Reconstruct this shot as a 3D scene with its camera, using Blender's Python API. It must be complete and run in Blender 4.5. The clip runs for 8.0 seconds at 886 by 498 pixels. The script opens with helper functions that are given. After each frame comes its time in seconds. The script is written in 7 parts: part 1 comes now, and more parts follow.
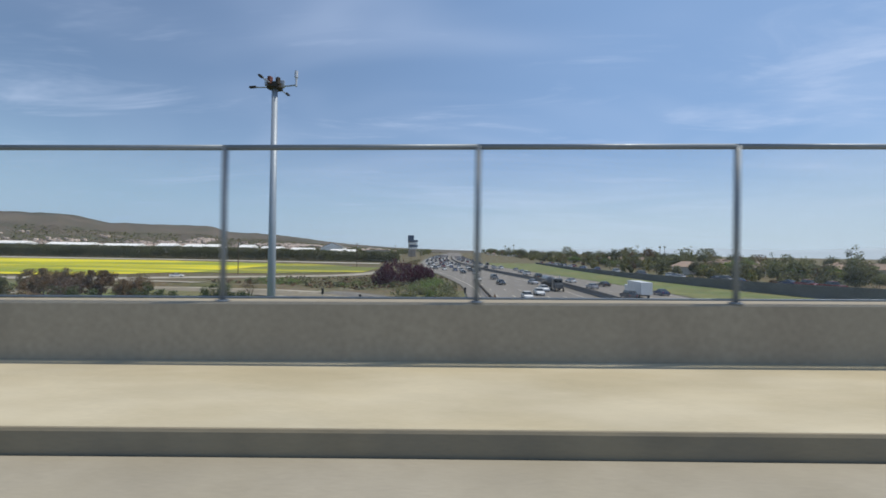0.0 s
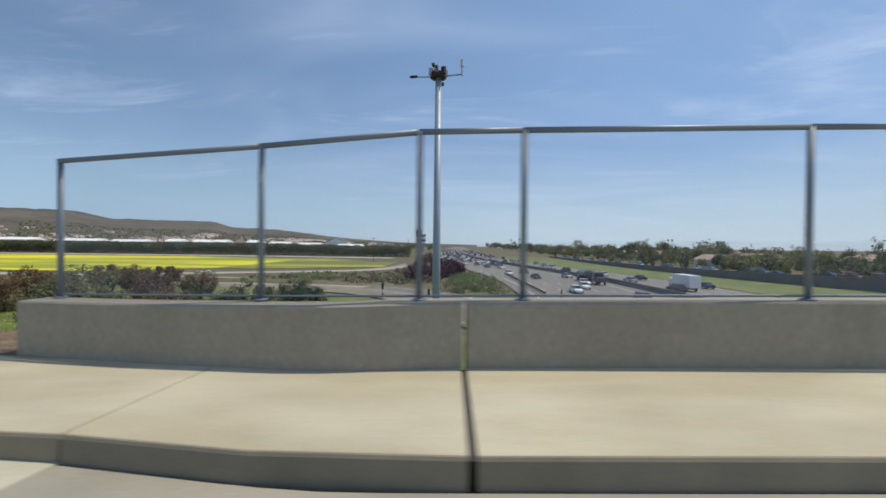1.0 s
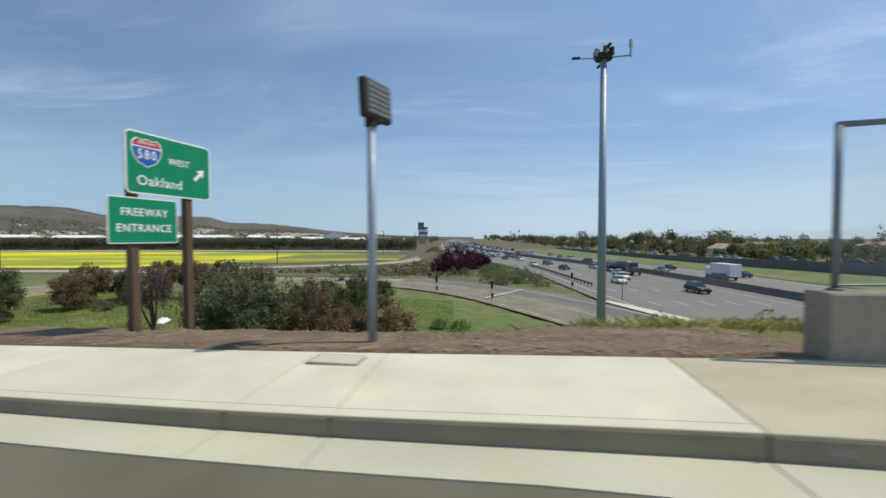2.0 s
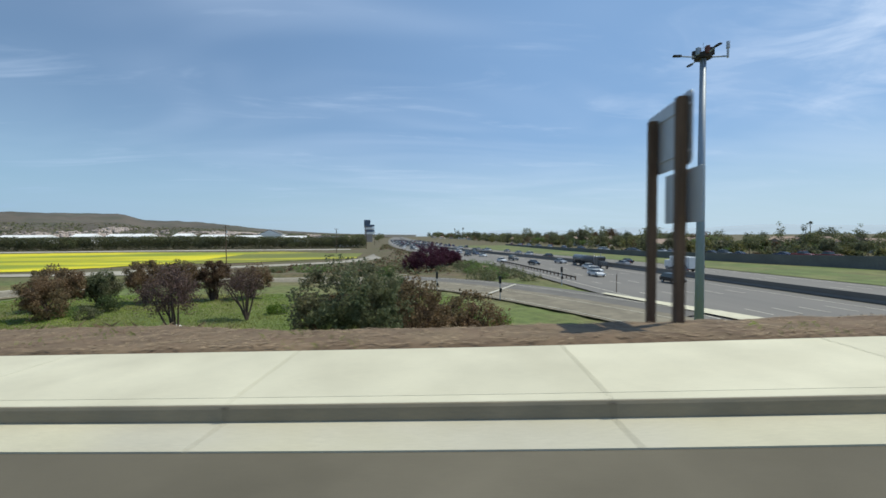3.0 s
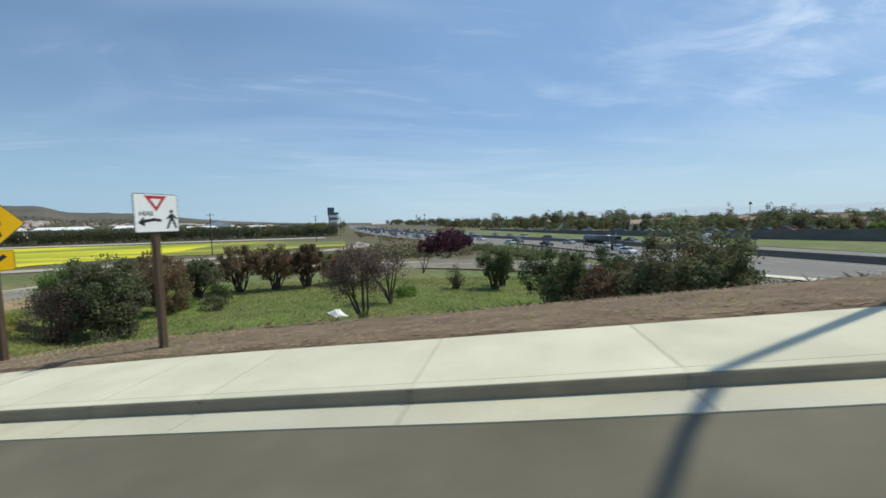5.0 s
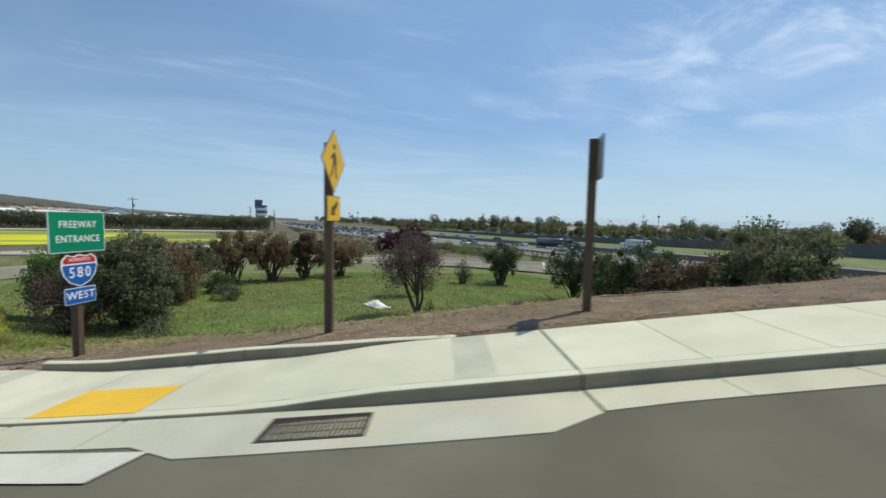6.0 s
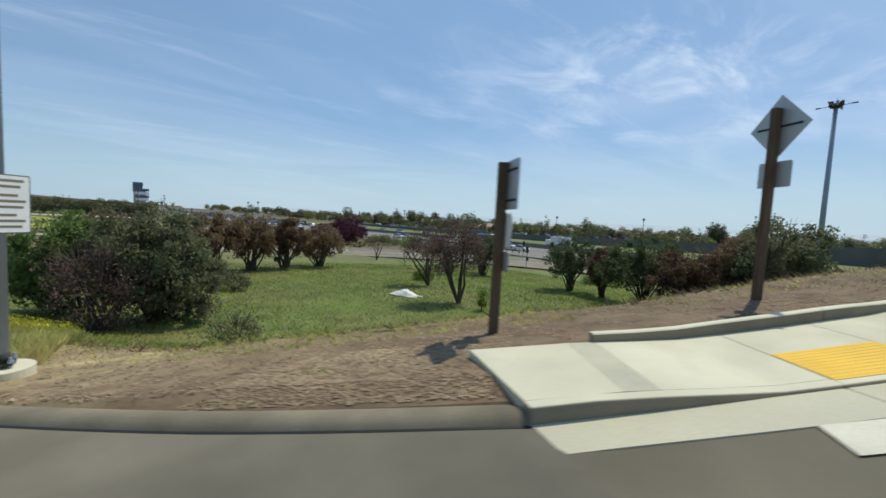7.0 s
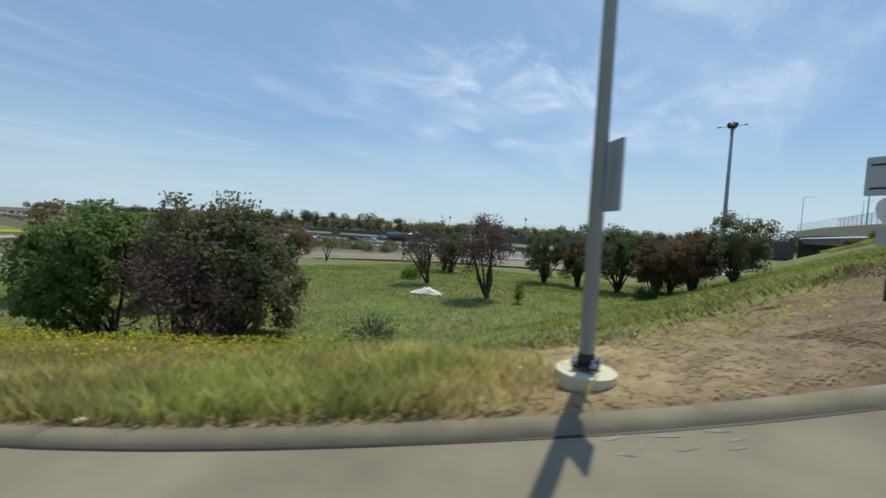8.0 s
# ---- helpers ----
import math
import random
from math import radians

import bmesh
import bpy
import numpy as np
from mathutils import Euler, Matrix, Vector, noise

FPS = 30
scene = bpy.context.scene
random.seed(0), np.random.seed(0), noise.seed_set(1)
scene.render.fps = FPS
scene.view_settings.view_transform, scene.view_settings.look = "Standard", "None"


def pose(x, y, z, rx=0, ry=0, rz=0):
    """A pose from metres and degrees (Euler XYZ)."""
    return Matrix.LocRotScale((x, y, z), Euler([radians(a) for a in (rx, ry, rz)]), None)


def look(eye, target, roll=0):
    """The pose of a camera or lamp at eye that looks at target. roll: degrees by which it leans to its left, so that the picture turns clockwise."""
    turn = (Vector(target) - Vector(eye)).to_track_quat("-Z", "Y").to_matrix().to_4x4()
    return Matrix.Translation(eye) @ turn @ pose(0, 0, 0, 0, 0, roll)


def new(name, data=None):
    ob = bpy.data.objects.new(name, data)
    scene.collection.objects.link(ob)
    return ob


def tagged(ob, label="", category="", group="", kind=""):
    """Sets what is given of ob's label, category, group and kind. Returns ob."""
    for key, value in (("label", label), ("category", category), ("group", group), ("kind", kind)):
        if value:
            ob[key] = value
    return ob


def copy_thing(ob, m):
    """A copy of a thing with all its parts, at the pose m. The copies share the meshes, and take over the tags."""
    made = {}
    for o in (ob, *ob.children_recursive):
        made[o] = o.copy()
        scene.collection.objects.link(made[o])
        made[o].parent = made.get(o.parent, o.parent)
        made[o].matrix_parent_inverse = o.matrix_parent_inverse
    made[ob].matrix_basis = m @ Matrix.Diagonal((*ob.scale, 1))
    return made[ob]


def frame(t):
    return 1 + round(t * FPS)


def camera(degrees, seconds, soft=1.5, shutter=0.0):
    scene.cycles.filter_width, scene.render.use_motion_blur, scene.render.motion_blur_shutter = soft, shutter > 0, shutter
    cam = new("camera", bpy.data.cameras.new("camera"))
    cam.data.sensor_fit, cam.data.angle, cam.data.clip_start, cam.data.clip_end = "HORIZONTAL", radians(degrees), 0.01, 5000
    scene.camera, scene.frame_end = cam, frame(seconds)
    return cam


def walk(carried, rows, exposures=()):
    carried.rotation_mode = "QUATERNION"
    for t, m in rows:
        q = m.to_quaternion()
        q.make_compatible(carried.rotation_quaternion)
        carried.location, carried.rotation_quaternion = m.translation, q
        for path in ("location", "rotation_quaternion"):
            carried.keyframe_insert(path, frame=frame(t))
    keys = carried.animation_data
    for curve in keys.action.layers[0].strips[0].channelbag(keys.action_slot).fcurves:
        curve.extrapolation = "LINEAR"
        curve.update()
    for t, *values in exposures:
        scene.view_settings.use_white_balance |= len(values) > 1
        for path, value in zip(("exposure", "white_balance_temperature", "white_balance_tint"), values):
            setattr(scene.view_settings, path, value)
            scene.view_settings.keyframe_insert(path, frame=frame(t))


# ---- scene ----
import functools

cam = camera(96.3, 8.0, soft=1.6, shutter=0.2)
PATH = [
    (0, (-1.556, 1.475, 1.574), (-1.598, 3.474, 1.582), 0.9),
    (0.5, (-6.372, 1.62, 1.52), (-6.416, 3.62, 1.515), 0.8),
    (1, (-11.172, 1.844, 1.441), (-11.221, 3.843, 1.42), 0.6),
    (1.5, (-15.922, 2.171, 1.32), (-15.908, 4.17, 1.273), 1.5),
    (2, (-20.589, 2.543, 1.271), (-20.616, 4.542, 1.213), -0.1),
    (2.2, (-22.505, 2.7, 1.251), (-22.504, 4.699, 1.193), -1.0),
    (3.3, (-32.772, 4.367, 0.953), (-32.452, 6.34, 0.878), -0.0),
    (3.5, (-34.64, 4.726, 0.918), (-34.322, 6.699, 0.839), -0.2),
    (4, (-39.046, 5.766, 0.748), (-38.672, 7.728, 0.653), -0.0),
    (4.5, (-43.47, 6.986, 0.555), (-43.041, 8.936, 0.444), -0.5),
    (4.7, (-45.21, 7.514, 0.451), (-44.774, 9.461, 0.322), -1.4),
    (5.8, (-54.416, 10.944, -0.308), (-53.65, 12.787, -0.444), 0.8),
    (6, (-56.028, 11.78, -0.499), (-55.2, 13.595, -0.636), 1.1),
    (6.5, (-59.92, 14.135, -0.953), (-58.914, 15.856, -1.11), 2.2),
    (7, (-63.639, 16.846, -1.392), (-62.409, 18.417, -1.536), 3.0),
    (7.2, (-65.013, 18.097, -1.565), (-63.692, 19.594, -1.69), 2.9),
    (7.5, (-66.908, 20.049, -1.761), (-65.467, 21.431, -1.871), 3.1),
    (7.8, (-68.712, 22.167, -2.039), (-67.158, 23.42, -2.151), 3.2),
    (8, (-69.909, 23.558, -2.143), (-68.296, 24.734, -2.258), 2.7),
]
walk(cam, [(t, look(e, g, r)) for t, e, g, r in PATH],
     [(0.0, 0.0, 6800, 10), (1.5, 0.0, 6800, 9), (2.2, 0.0, 6700, 6), (3.3, 0.0, 6600, 4), (6.0, 0.0, 6600, 3), (8.0, 0.0, 6900, 4)])

# ---------------------------------------------------------------- world, sun
SUN_EL, SUN_AZ = radians(59.5), math.atan2(0.160, 0.987)
world = bpy.data.worlds.new("sky")
scene.world = world
world.use_nodes = True
wn, wl = world.node_tree.nodes, world.node_tree.links
wn.clear()
w_out = wn.new("ShaderNodeOutputWorld")
w_bg = wn.new("ShaderNodeBackground")
w_bg.inputs["Strength"].default_value = 0.11
sky = wn.new("ShaderNodeTexSky")
sky.sky_type = "NISHITA"
sky.sun_disc = False
sky.sun_elevation = SUN_EL
sky.sun_rotation = radians(90) - SUN_AZ
sky.air_density, sky.dust_density, sky.ozone_density = 1.0, 0.25, 3.0
# thin cirrus: streaks on a flat layer high above
w_tc = wn.new("ShaderNodeTexCoord")
w_sep = wn.new("ShaderNodeSeparateXYZ")
wl.new(w_tc.outputs["Generated"], w_sep.inputs[0])
w_z = wn.new("ShaderNodeMath"); w_z.operation = "ADD"; w_z.inputs[1].default_value = 0.10
wl.new(w_sep.outputs["Z"], w_z.inputs[0])
w_zm = wn.new("ShaderNodeMath"); w_zm.operation = "MAXIMUM"; w_zm.inputs[1].default_value = 0.02
wl.new(w_z.outputs[0], w_zm.inputs[0])
w_cx = wn.new("ShaderNodeMath"); w_cx.operation = "DIVIDE"
w_cy = wn.new("ShaderNodeMath"); w_cy.operation = "DIVIDE"
for n_, o_ in ((w_cx, "X"), (w_cy, "Y")):
    wl.new(w_sep.outputs[o_], n_.inputs[0])
    wl.new(w_zm.outputs[0], n_.inputs[1])
w_comb = wn.new("ShaderNodeCombineXYZ")
wl.new(w_cx.outputs[0], w_comb.inputs[0])
wl.new(w_cy.outputs[0], w_comb.inputs[1])


def cloud_layer(scale, turn, stretch, lo, hi, detail, warp, shift=(0, 0, 0)):
    mp = wn.new("ShaderNodeMapping")
    mp.inputs["Location"].default_value = shift
    mp.inputs["Rotation"].default_value = (0, 0, radians(turn))
    mp.inputs["Scale"].default_value = (scale, scale * stretch, 1)
    wl.new(w_comb.outputs[0], mp.inputs[0])
    nz = wn.new("ShaderNodeTexNoise")
    nz.inputs["Scale"].default_value = 1.0
    nz.inputs["Detail"].default_value = detail
    nz.inputs["Roughness"].default_value = 0.62
    nz.inputs["Distortion"].default_value = warp
    wl.new(mp.outputs[0], nz.inputs["Vector"])
    mr = wn.new("ShaderNodeMapRange")
    mr.interpolation_type = "SMOOTHSTEP"
    mr.inputs["From Min"].default_value, mr.inputs["From Max"].default_value = lo, hi
    wl.new(nz.outputs["Fac"], mr.inputs["Value"])
    return mr.outputs["Result"]


c_a = cloud_layer(0.35, 60, 1.9, 0.36, 0.80, 3, 0.8, (2.1, 0.4, 0))
c_b = cloud_layer(0.8, -14, 3.0, 0.52, 0.82, 5, 0.6, (0.7, 3.3, 0))
c_mul = wn.new("ShaderNodeMath"); c_mul.operation = "MULTIPLY"; c_mul.inputs[1].default_value = 0.46
wl.new(c_a, c_mul.inputs[0])
w_cf = wn.new("ShaderNodeMapRange")
for k_, v_ in zip(("From Min", "From Max", "To Min", "To Max"), (-0.7, 0.1, 0.15, 0.56)):
    w_cf.inputs[k_].default_value = v_
wl.new(w_sep.outputs["X"], w_cf.inputs["Value"])
wl.new(w_cf.outputs["Result"], c_mul.inputs[1])
c_mb = wn.new("ShaderNodeMath"); c_mb.operation = "MULTIPLY_ADD"; c_mb.inputs[1].default_value = 0.50
wl.new(c_b, c_mb.inputs[0])
wl.new(c_mul.outputs[0], c_mb.inputs[2])
# one brighter broken bank of cirrus over the bridge side
c_c = cloud_layer(1.5, 35, 1.6, 0.44, 0.74, 8, 0.7, (5.3, 1.2, 0))
w_ds = wn.new("ShaderNodeVectorMath"); w_ds.operation = "DISTANCE"
wl.new(w_comb.outputs[0], w_ds.inputs[0])
w_ds.inputs[1].default_value = (2.15, 0.75, 0)
w_mk = wn.new("ShaderNodeMapRange")
w_mk.interpolation_type = "SMOOTHSTEP"
for k_, v_ in zip(("From Min", "From Max", "To Min", "To Max"), (0.2, 1.7, 1.0, 0.0)):
    w_mk.inputs[k_].default_value = v_
wl.new(w_ds.outputs["Value"], w_mk.inputs["Value"])
c_mc = wn.new("ShaderNodeMath"); c_mc.operation = "MULTIPLY_ADD"; c_mc.use_clamp = True
wl.new(c_c, c_mc.inputs[0])
wl.new(w_mk.outputs["Result"], c_mc.inputs[1])
wl.new(c_mb.outputs[0], c_mc.inputs[2])
w_mix = wn.new("ShaderNodeMix"); w_mix.data_type = "RGBA"
wl.new(c_mc.outputs[0], w_mix.inputs["Factor"])
# a thin even veil of high ice cloud
w_veil = wn.new("ShaderNodeMix"); w_veil.data_type = "RGBA"
w_vf = wn.new("ShaderNodeMapRange")
for k_, v_ in zip(("From Min", "From Max", "To Min", "To Max"), (-0.75, 0.35, 0.05, 0.58)):
    w_vf.inputs[k_].default_value = v_
wl.new(w_sep.outputs["X"], w_vf.inputs["Value"])
wl.new(w_vf.outputs["Result"], w_veil.inputs["Factor"])
wl.new(sky.outputs[0], w_veil.inputs["A"])
w_veil.inputs["B"].default_value = (2.4, 4.1, 7.2, 1)
wl.new(w_veil.outputs["Result"], w_mix.inputs["A"])
w_mix.inputs["B"].default_value = (5.3, 6.5, 8.9, 1)
# pale haze towards the horizon
w_hz = wn.new("ShaderNodeMapRange")
w_hz.interpolation_type = "SMOOTHERSTEP"
for k_, v_ in zip(("From Min", "From Max", "To Min", "To Max"), (-0.02, 0.26, 0.75, 0.0)):
    w_hz.inputs[k_].default_value = v_
wl.new(w_sep.outputs["Z"], w_hz.inputs["Value"])
w_mix2 = wn.new("ShaderNodeMix"); w_mix2.data_type = "RGBA"
w_hx = wn.new("ShaderNodeMapRange")
for k_, v_ in zip(("From Min", "From Max", "To Min", "To Max"), (-0.65, 0.25, 0.0, 1.0)):
    w_hx.inputs[k_].default_value = v_
wl.new(w_sep.outputs["X"], w_hx.inputs["Value"])
wl.new(w_hz.outputs["Result"], w_mix2.inputs["Factor"])
# the haze is whiter on the sun's side
w_hc = wn.new("ShaderNodeMix"); w_hc.data_type = "RGBA"
wl.new(w_hx.outputs["Result"], w_hc.inputs["Factor"])
w_hc.inputs["A"].default_value = (2.4, 4.0, 6.3, 1)
w_hc.inputs["B"].default_value = (4.7, 6.1, 7.4, 1)
wl.new(w_hc.outputs["Result"], w_mix2.inputs["B"])
wl.new(w_mix.outputs["Result"], w_mix2.inputs["A"])
wl.new(w_mix2.outputs["Result"], w_bg.inputs["Color"])
wl.new(w_bg.outputs[0], w_out.inputs[0])

sun_data = bpy.data.lights.new("sun", "SUN")
sun_data.energy, sun_data.angle, sun_data.color = 3.4, radians(0.53), (1.0, 0.94, 0.82)
sun = new("sun", sun_data)
to_sun = Vector((math.cos(SUN_EL) * math.cos(SUN_AZ), math.cos(SUN_EL) * math.sin(SUN_AZ), math.sin(SUN_EL)))
sun.matrix_world = look(to_sun * 200, (0, 0, 0))
scene.view_settings.exposure = 0.0

# ---------------------------------------------------------------- materials
def mat(name, base, rough=0.8, metal=0.0, var=0.12, scale=3.0, fine=40.0, bump=0.2, bump_dist=0.01, tint=None, tint_amt=0.0, tint_scale=0.6, spec=0.4, island=0.0, objvar=0.0, stretch=(1, 1, 1)):
    """Principled material, with variation at two scales, a second colour in patches, and fine relief."""
    m = bpy.data.materials.new(name)
    m.use_nodes = True
    nt = m.node_tree
    nd, ln = nt.nodes, nt.links
    p = nd["Principled BSDF"]
    p.inputs["Roughness"].default_value, p.inputs["Metallic"].default_value = rough, metal
    p.inputs["Specular IOR Level"].default_value = spec
    tc = nd.new("ShaderNodeTexCoord")
    mp = nd.new("ShaderNodeMapping")
    mp.inputs["Scale"].default_value = stretch
    ln.new(tc.outputs["Object"], mp.inputs[0])

    def noise_tex(sc, detail):
        n = nd.new("ShaderNodeTexNoise")
        n.inputs["Scale"].default_value, n.inputs["Detail"].default_value = sc, detail
        ln.new(mp.outputs[0], n.inputs["Vector"])
        return n.outputs["Fac"]

    def ramp(src, lo, hi, a, b):
        r = nd.new("ShaderNodeMapRange")
        for k, v in zip(("From Min", "From Max", "To Min", "To Max"), (lo, hi, a, b)):
            r.inputs[k].default_value = v
        ln.new(src, r.inputs["Value"])
        return r.outputs["Result"]

    col = nd.new("ShaderNodeRGB")
    col.outputs[0].default_value = (*base, 1)
    cur = col.outputs[0]
    if tint is not None:
        mx = nd.new("ShaderNodeMix"); mx.data_type = "RGBA"
        ln.new(ramp(noise_tex(tint_scale, 5), 0.42, 0.62, 0.0, tint_amt), mx.inputs["Factor"])
        ln.new(cur, mx.inputs["A"])
        mx.inputs["B"].default_value = (*tint, 1)
        cur = mx.outputs["Result"]
    f1, f2 = noise_tex(scale, 4), noise_tex(fine, 6)
    hv = nd.new("ShaderNodeHueSaturation")
    add = nd.new("ShaderNodeMath"); add.operation = "MULTIPLY"
    ln.new(ramp(f1, 0.3, 0.7, 1 - var, 1 + var), add.inputs[0])
    ln.new(ramp(f2, 0.3, 0.7, 1 - var * 0.8, 1 + var * 0.8), add.inputs[1])
    val = add.outputs[0]
    if island or objvar:
        gi = nd.new("ShaderNodeNewGeometry") if island else nd.new("ShaderNodeObjectInfo")
        amt = island or objvar
        mu = nd.new("ShaderNodeMath"); mu.operation = "MULTIPLY"
        ln.new(val, mu.inputs[0])
        ln.new(ramp(gi.outputs["Random Per Island"] if island else gi.outputs["Random"], 0, 1, 1 - amt, 1 + amt), mu.inputs[1])
        val = mu.outputs[0]
    ln.new(val, hv.inputs["Value"])
    ln.new(cur, hv.inputs["Color"])
    ln.new(hv.outputs[0], p.inputs["Base Color"])
    ln.new(ramp(f2, 0.3, 0.7, max(rough - 0.1, 0.02), min(rough + 0.1, 1)), p.inputs["Roughness"])
    if bump:
        bp = nd.new("ShaderNodeBump")
        bp.inputs["Strength"].default_value, bp.inputs["Distance"].default_value = bump, bump_dist
        ln.new(f2, bp.inputs["Height"])
        ln.new(bp.outputs[0], p.inputs["Normal"])
    return m


M_WALK = mat("sidewalk_concrete", (0.625, 0.59, 0.445), 0.85, var=0.08, scale=1.2, fine=60, bump=0.15, tint=(0.50, 0.465, 0.34), tint_amt=0.35, tint_scale=0.9, objvar=0.05)
M_WALK_OLD = mat("aged_concrete", (0.44, 0.385, 0.265), 0.88, var=0.10, scale=1.0, fine=50, bump=0.2, tint=(0.54, 0.49, 0.37), tint_amt=0.6, tint_scale=0.8, stretch=(0.6, 1.6, 1))
M_BAND = mat("patched_concrete", (0.50, 0.47, 0.36), 0.88, var=0.10, scale=2.0, fine=50, bump=0.2, tint=(0.44, 0.415, 0.33), tint_amt=0.5, tint_scale=1.5)
# kept darker than the footway concrete, to put the kerb face's shade into it
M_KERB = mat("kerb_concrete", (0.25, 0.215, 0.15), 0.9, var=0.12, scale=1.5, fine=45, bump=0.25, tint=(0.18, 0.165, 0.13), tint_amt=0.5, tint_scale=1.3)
M_GUTTER = mat("gutter_concrete", (0.56, 0.525, 0.385), 0.88, var=0.10, scale=1.4, fine=45, bump=0.2, tint=(0.40, 0.38, 0.33), tint_amt=0.5, tint_scale=0.7)
M_WALL = mat("parapet_concrete", (0.358, 0.318, 0.248), 0.9, var=0.18, scale=0.9, fine=35, bump=0.25, tint=(0.235, 0.205, 0.16), tint_amt=0.7, tint_scale=0.9, stretch=(1, 1, 0.35))
M_DECK = mat("deck_concrete", (0.32, 0.29, 0.225), 0.9, var=0.10, scale=1.0, fine=40, bump=0.25, tint=(0.36, 0.33, 0.27), tint_amt=0.5, tint_scale=0.8)
M_ASPH = mat("asphalt", (0.128, 0.113, 0.080), 0.92, var=0.14, scale=0.7, fine=90, bump=0.4, bump_dist=0.006, tint=(0.165, 0.147, 0.108), tint_amt=0.5, tint_scale=0.35)
M_FREEWAY = mat("freeway_pavement", (0.20, 0.187, 0.168), 0.9, var=0.08, scale=0.25, fine=20, bump=0.1, tint=(0.17, 0.16, 0.15), tint_amt=0.6, tint_scale=0.05, stretch=(1, 0.06, 1))
M_RAMP = mat("ramp_asphalt", (0.15, 0.14, 0.125), 0.92, var=0.10, scale=0.4, fine=30, bump=0.2, tint=(0.20, 0.19, 0.17), tint_amt=0.5, tint_scale=0.2)
M_SHOULDER = mat("worn_shoulder", (0.40, 0.365, 0.295), 0.92, var=0.12, scale=0.3, fine=15, bump=0.2, tint=(0.31, 0.28, 0.22), tint_amt=0.5, tint_scale=0.12)
M_DIRT = mat("brown_mulch_dirt", (0.150, 0.100, 0.062), 0.97, var=0.22, scale=2.2, fine=26, bump=0.3, bump_dist=0.015, tint=(0.21, 0.155, 0.095), tint_amt=0.6, tint_scale=1.3)
M_ASPH2 = mat("sunworn_asphalt", (0.125, 0.112, 0.086), 0.92, var=0.12, scale=0.8, fine=90, bump=0.35, bump_dist=0.006, tint=(0.165, 0.15, 0.115), tint_amt=0.6, tint_scale=0.4)
M_DIKE = mat("dike_asphalt", (0.225, 0.195, 0.138), 0.92, var=0.18, scale=1.6, fine=60, bump=0.5, bump_dist=0.008, tint=(0.15, 0.13, 0.09), tint_amt=0.6, tint_scale=1.2)
M_GRASS = mat("grass_ground", (0.125, 0.16, 0.045), 0.95, var=0.25, scale=0.8, fine=9, bump=0.8, bump_dist=0.05, tint=(0.17, 0.155, 0.065), tint_amt=0.8, tint_scale=0.09)


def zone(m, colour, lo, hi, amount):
    """Another colour for the ground further on: blends to it between two stations of the plan's y."""
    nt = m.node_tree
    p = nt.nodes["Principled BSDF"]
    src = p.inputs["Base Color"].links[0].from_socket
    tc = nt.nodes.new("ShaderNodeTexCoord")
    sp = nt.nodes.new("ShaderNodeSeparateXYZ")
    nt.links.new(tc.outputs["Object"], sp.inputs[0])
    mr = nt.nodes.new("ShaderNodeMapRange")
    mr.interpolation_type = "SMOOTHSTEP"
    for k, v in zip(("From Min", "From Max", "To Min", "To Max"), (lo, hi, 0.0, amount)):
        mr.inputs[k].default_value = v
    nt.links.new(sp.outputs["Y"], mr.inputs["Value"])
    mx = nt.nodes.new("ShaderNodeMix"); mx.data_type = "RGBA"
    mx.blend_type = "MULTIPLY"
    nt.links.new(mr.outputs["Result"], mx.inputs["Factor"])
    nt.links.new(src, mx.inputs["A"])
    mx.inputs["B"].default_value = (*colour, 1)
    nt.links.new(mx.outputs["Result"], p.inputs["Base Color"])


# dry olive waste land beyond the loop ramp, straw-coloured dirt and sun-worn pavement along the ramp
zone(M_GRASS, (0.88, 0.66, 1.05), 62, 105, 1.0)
M_LAWN = mat("green_roadside_grass", (0.12, 0.155, 0.045), 0.95, var=0.25, scale=0.3, fine=3, bump=0.3, tint=(0.19, 0.17, 0.07), tint_amt=0.6, tint_scale=0.08)
zone(M_DIRT, (2.05, 2.25, 1.90), 21.0, 26.0, 1.0)
zone(M_ASPH2, (1.62, 1.58, 1.50), 18.5, 24.0, 1.0)
# the frontage road turns darker further out, so its far end stands out less
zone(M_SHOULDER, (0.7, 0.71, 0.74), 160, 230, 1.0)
M_MARK = mat("faded_chalk", (0.245, 0.226, 0.185), 0.95, var=0.25, scale=12, fine=60, bump=0.1)
M_RUST = mat("rusty_red_paint", (0.16, 0.06, 0.05), 0.7, var=0.15, bump=0)
M_BLADE = mat("grass_blades", (0.235, 0.325, 0.065), 0.75, var=0.32, scale=0.22, fine=1.1, bump=0, tint=(0.33, 0.33, 0.11), tint_amt=0.75, tint_scale=0.12, island=0.22, spec=0.15)
M_BANK = mat("bank_grass_blades", (0.40, 0.42, 0.13), 0.75, var=0.3, scale=0.4, fine=1.4, bump=0, tint=(0.58, 0.46, 0.23), tint_amt=0.75, tint_scale=0.3, island=0.22, spec=0.15)
M_TALL = mat("tall_grass_blades", (0.43, 0.47, 0.14), 0.75, var=0.3, scale=0.5, fine=1.6, bump=0, tint=(0.66, 0.52, 0.25), tint_amt=0.75, tint_scale=0.35, island=0.2, spec=0.15)
M_DRY = mat("dry_stalks", (0.30, 0.225, 0.14), 0.9, var=0.2, scale=0.5, fine=5, bump=0, tint=(0.20, 0.135, 0.085), tint_amt=0.7, tint_scale=2, island=0.3)
M_FLOWER = mat("mustard_flowers", (0.52, 0.50, 0.04), 0.7, var=0.15, scale=0.4, fine=4, bump=0, island=0.25)
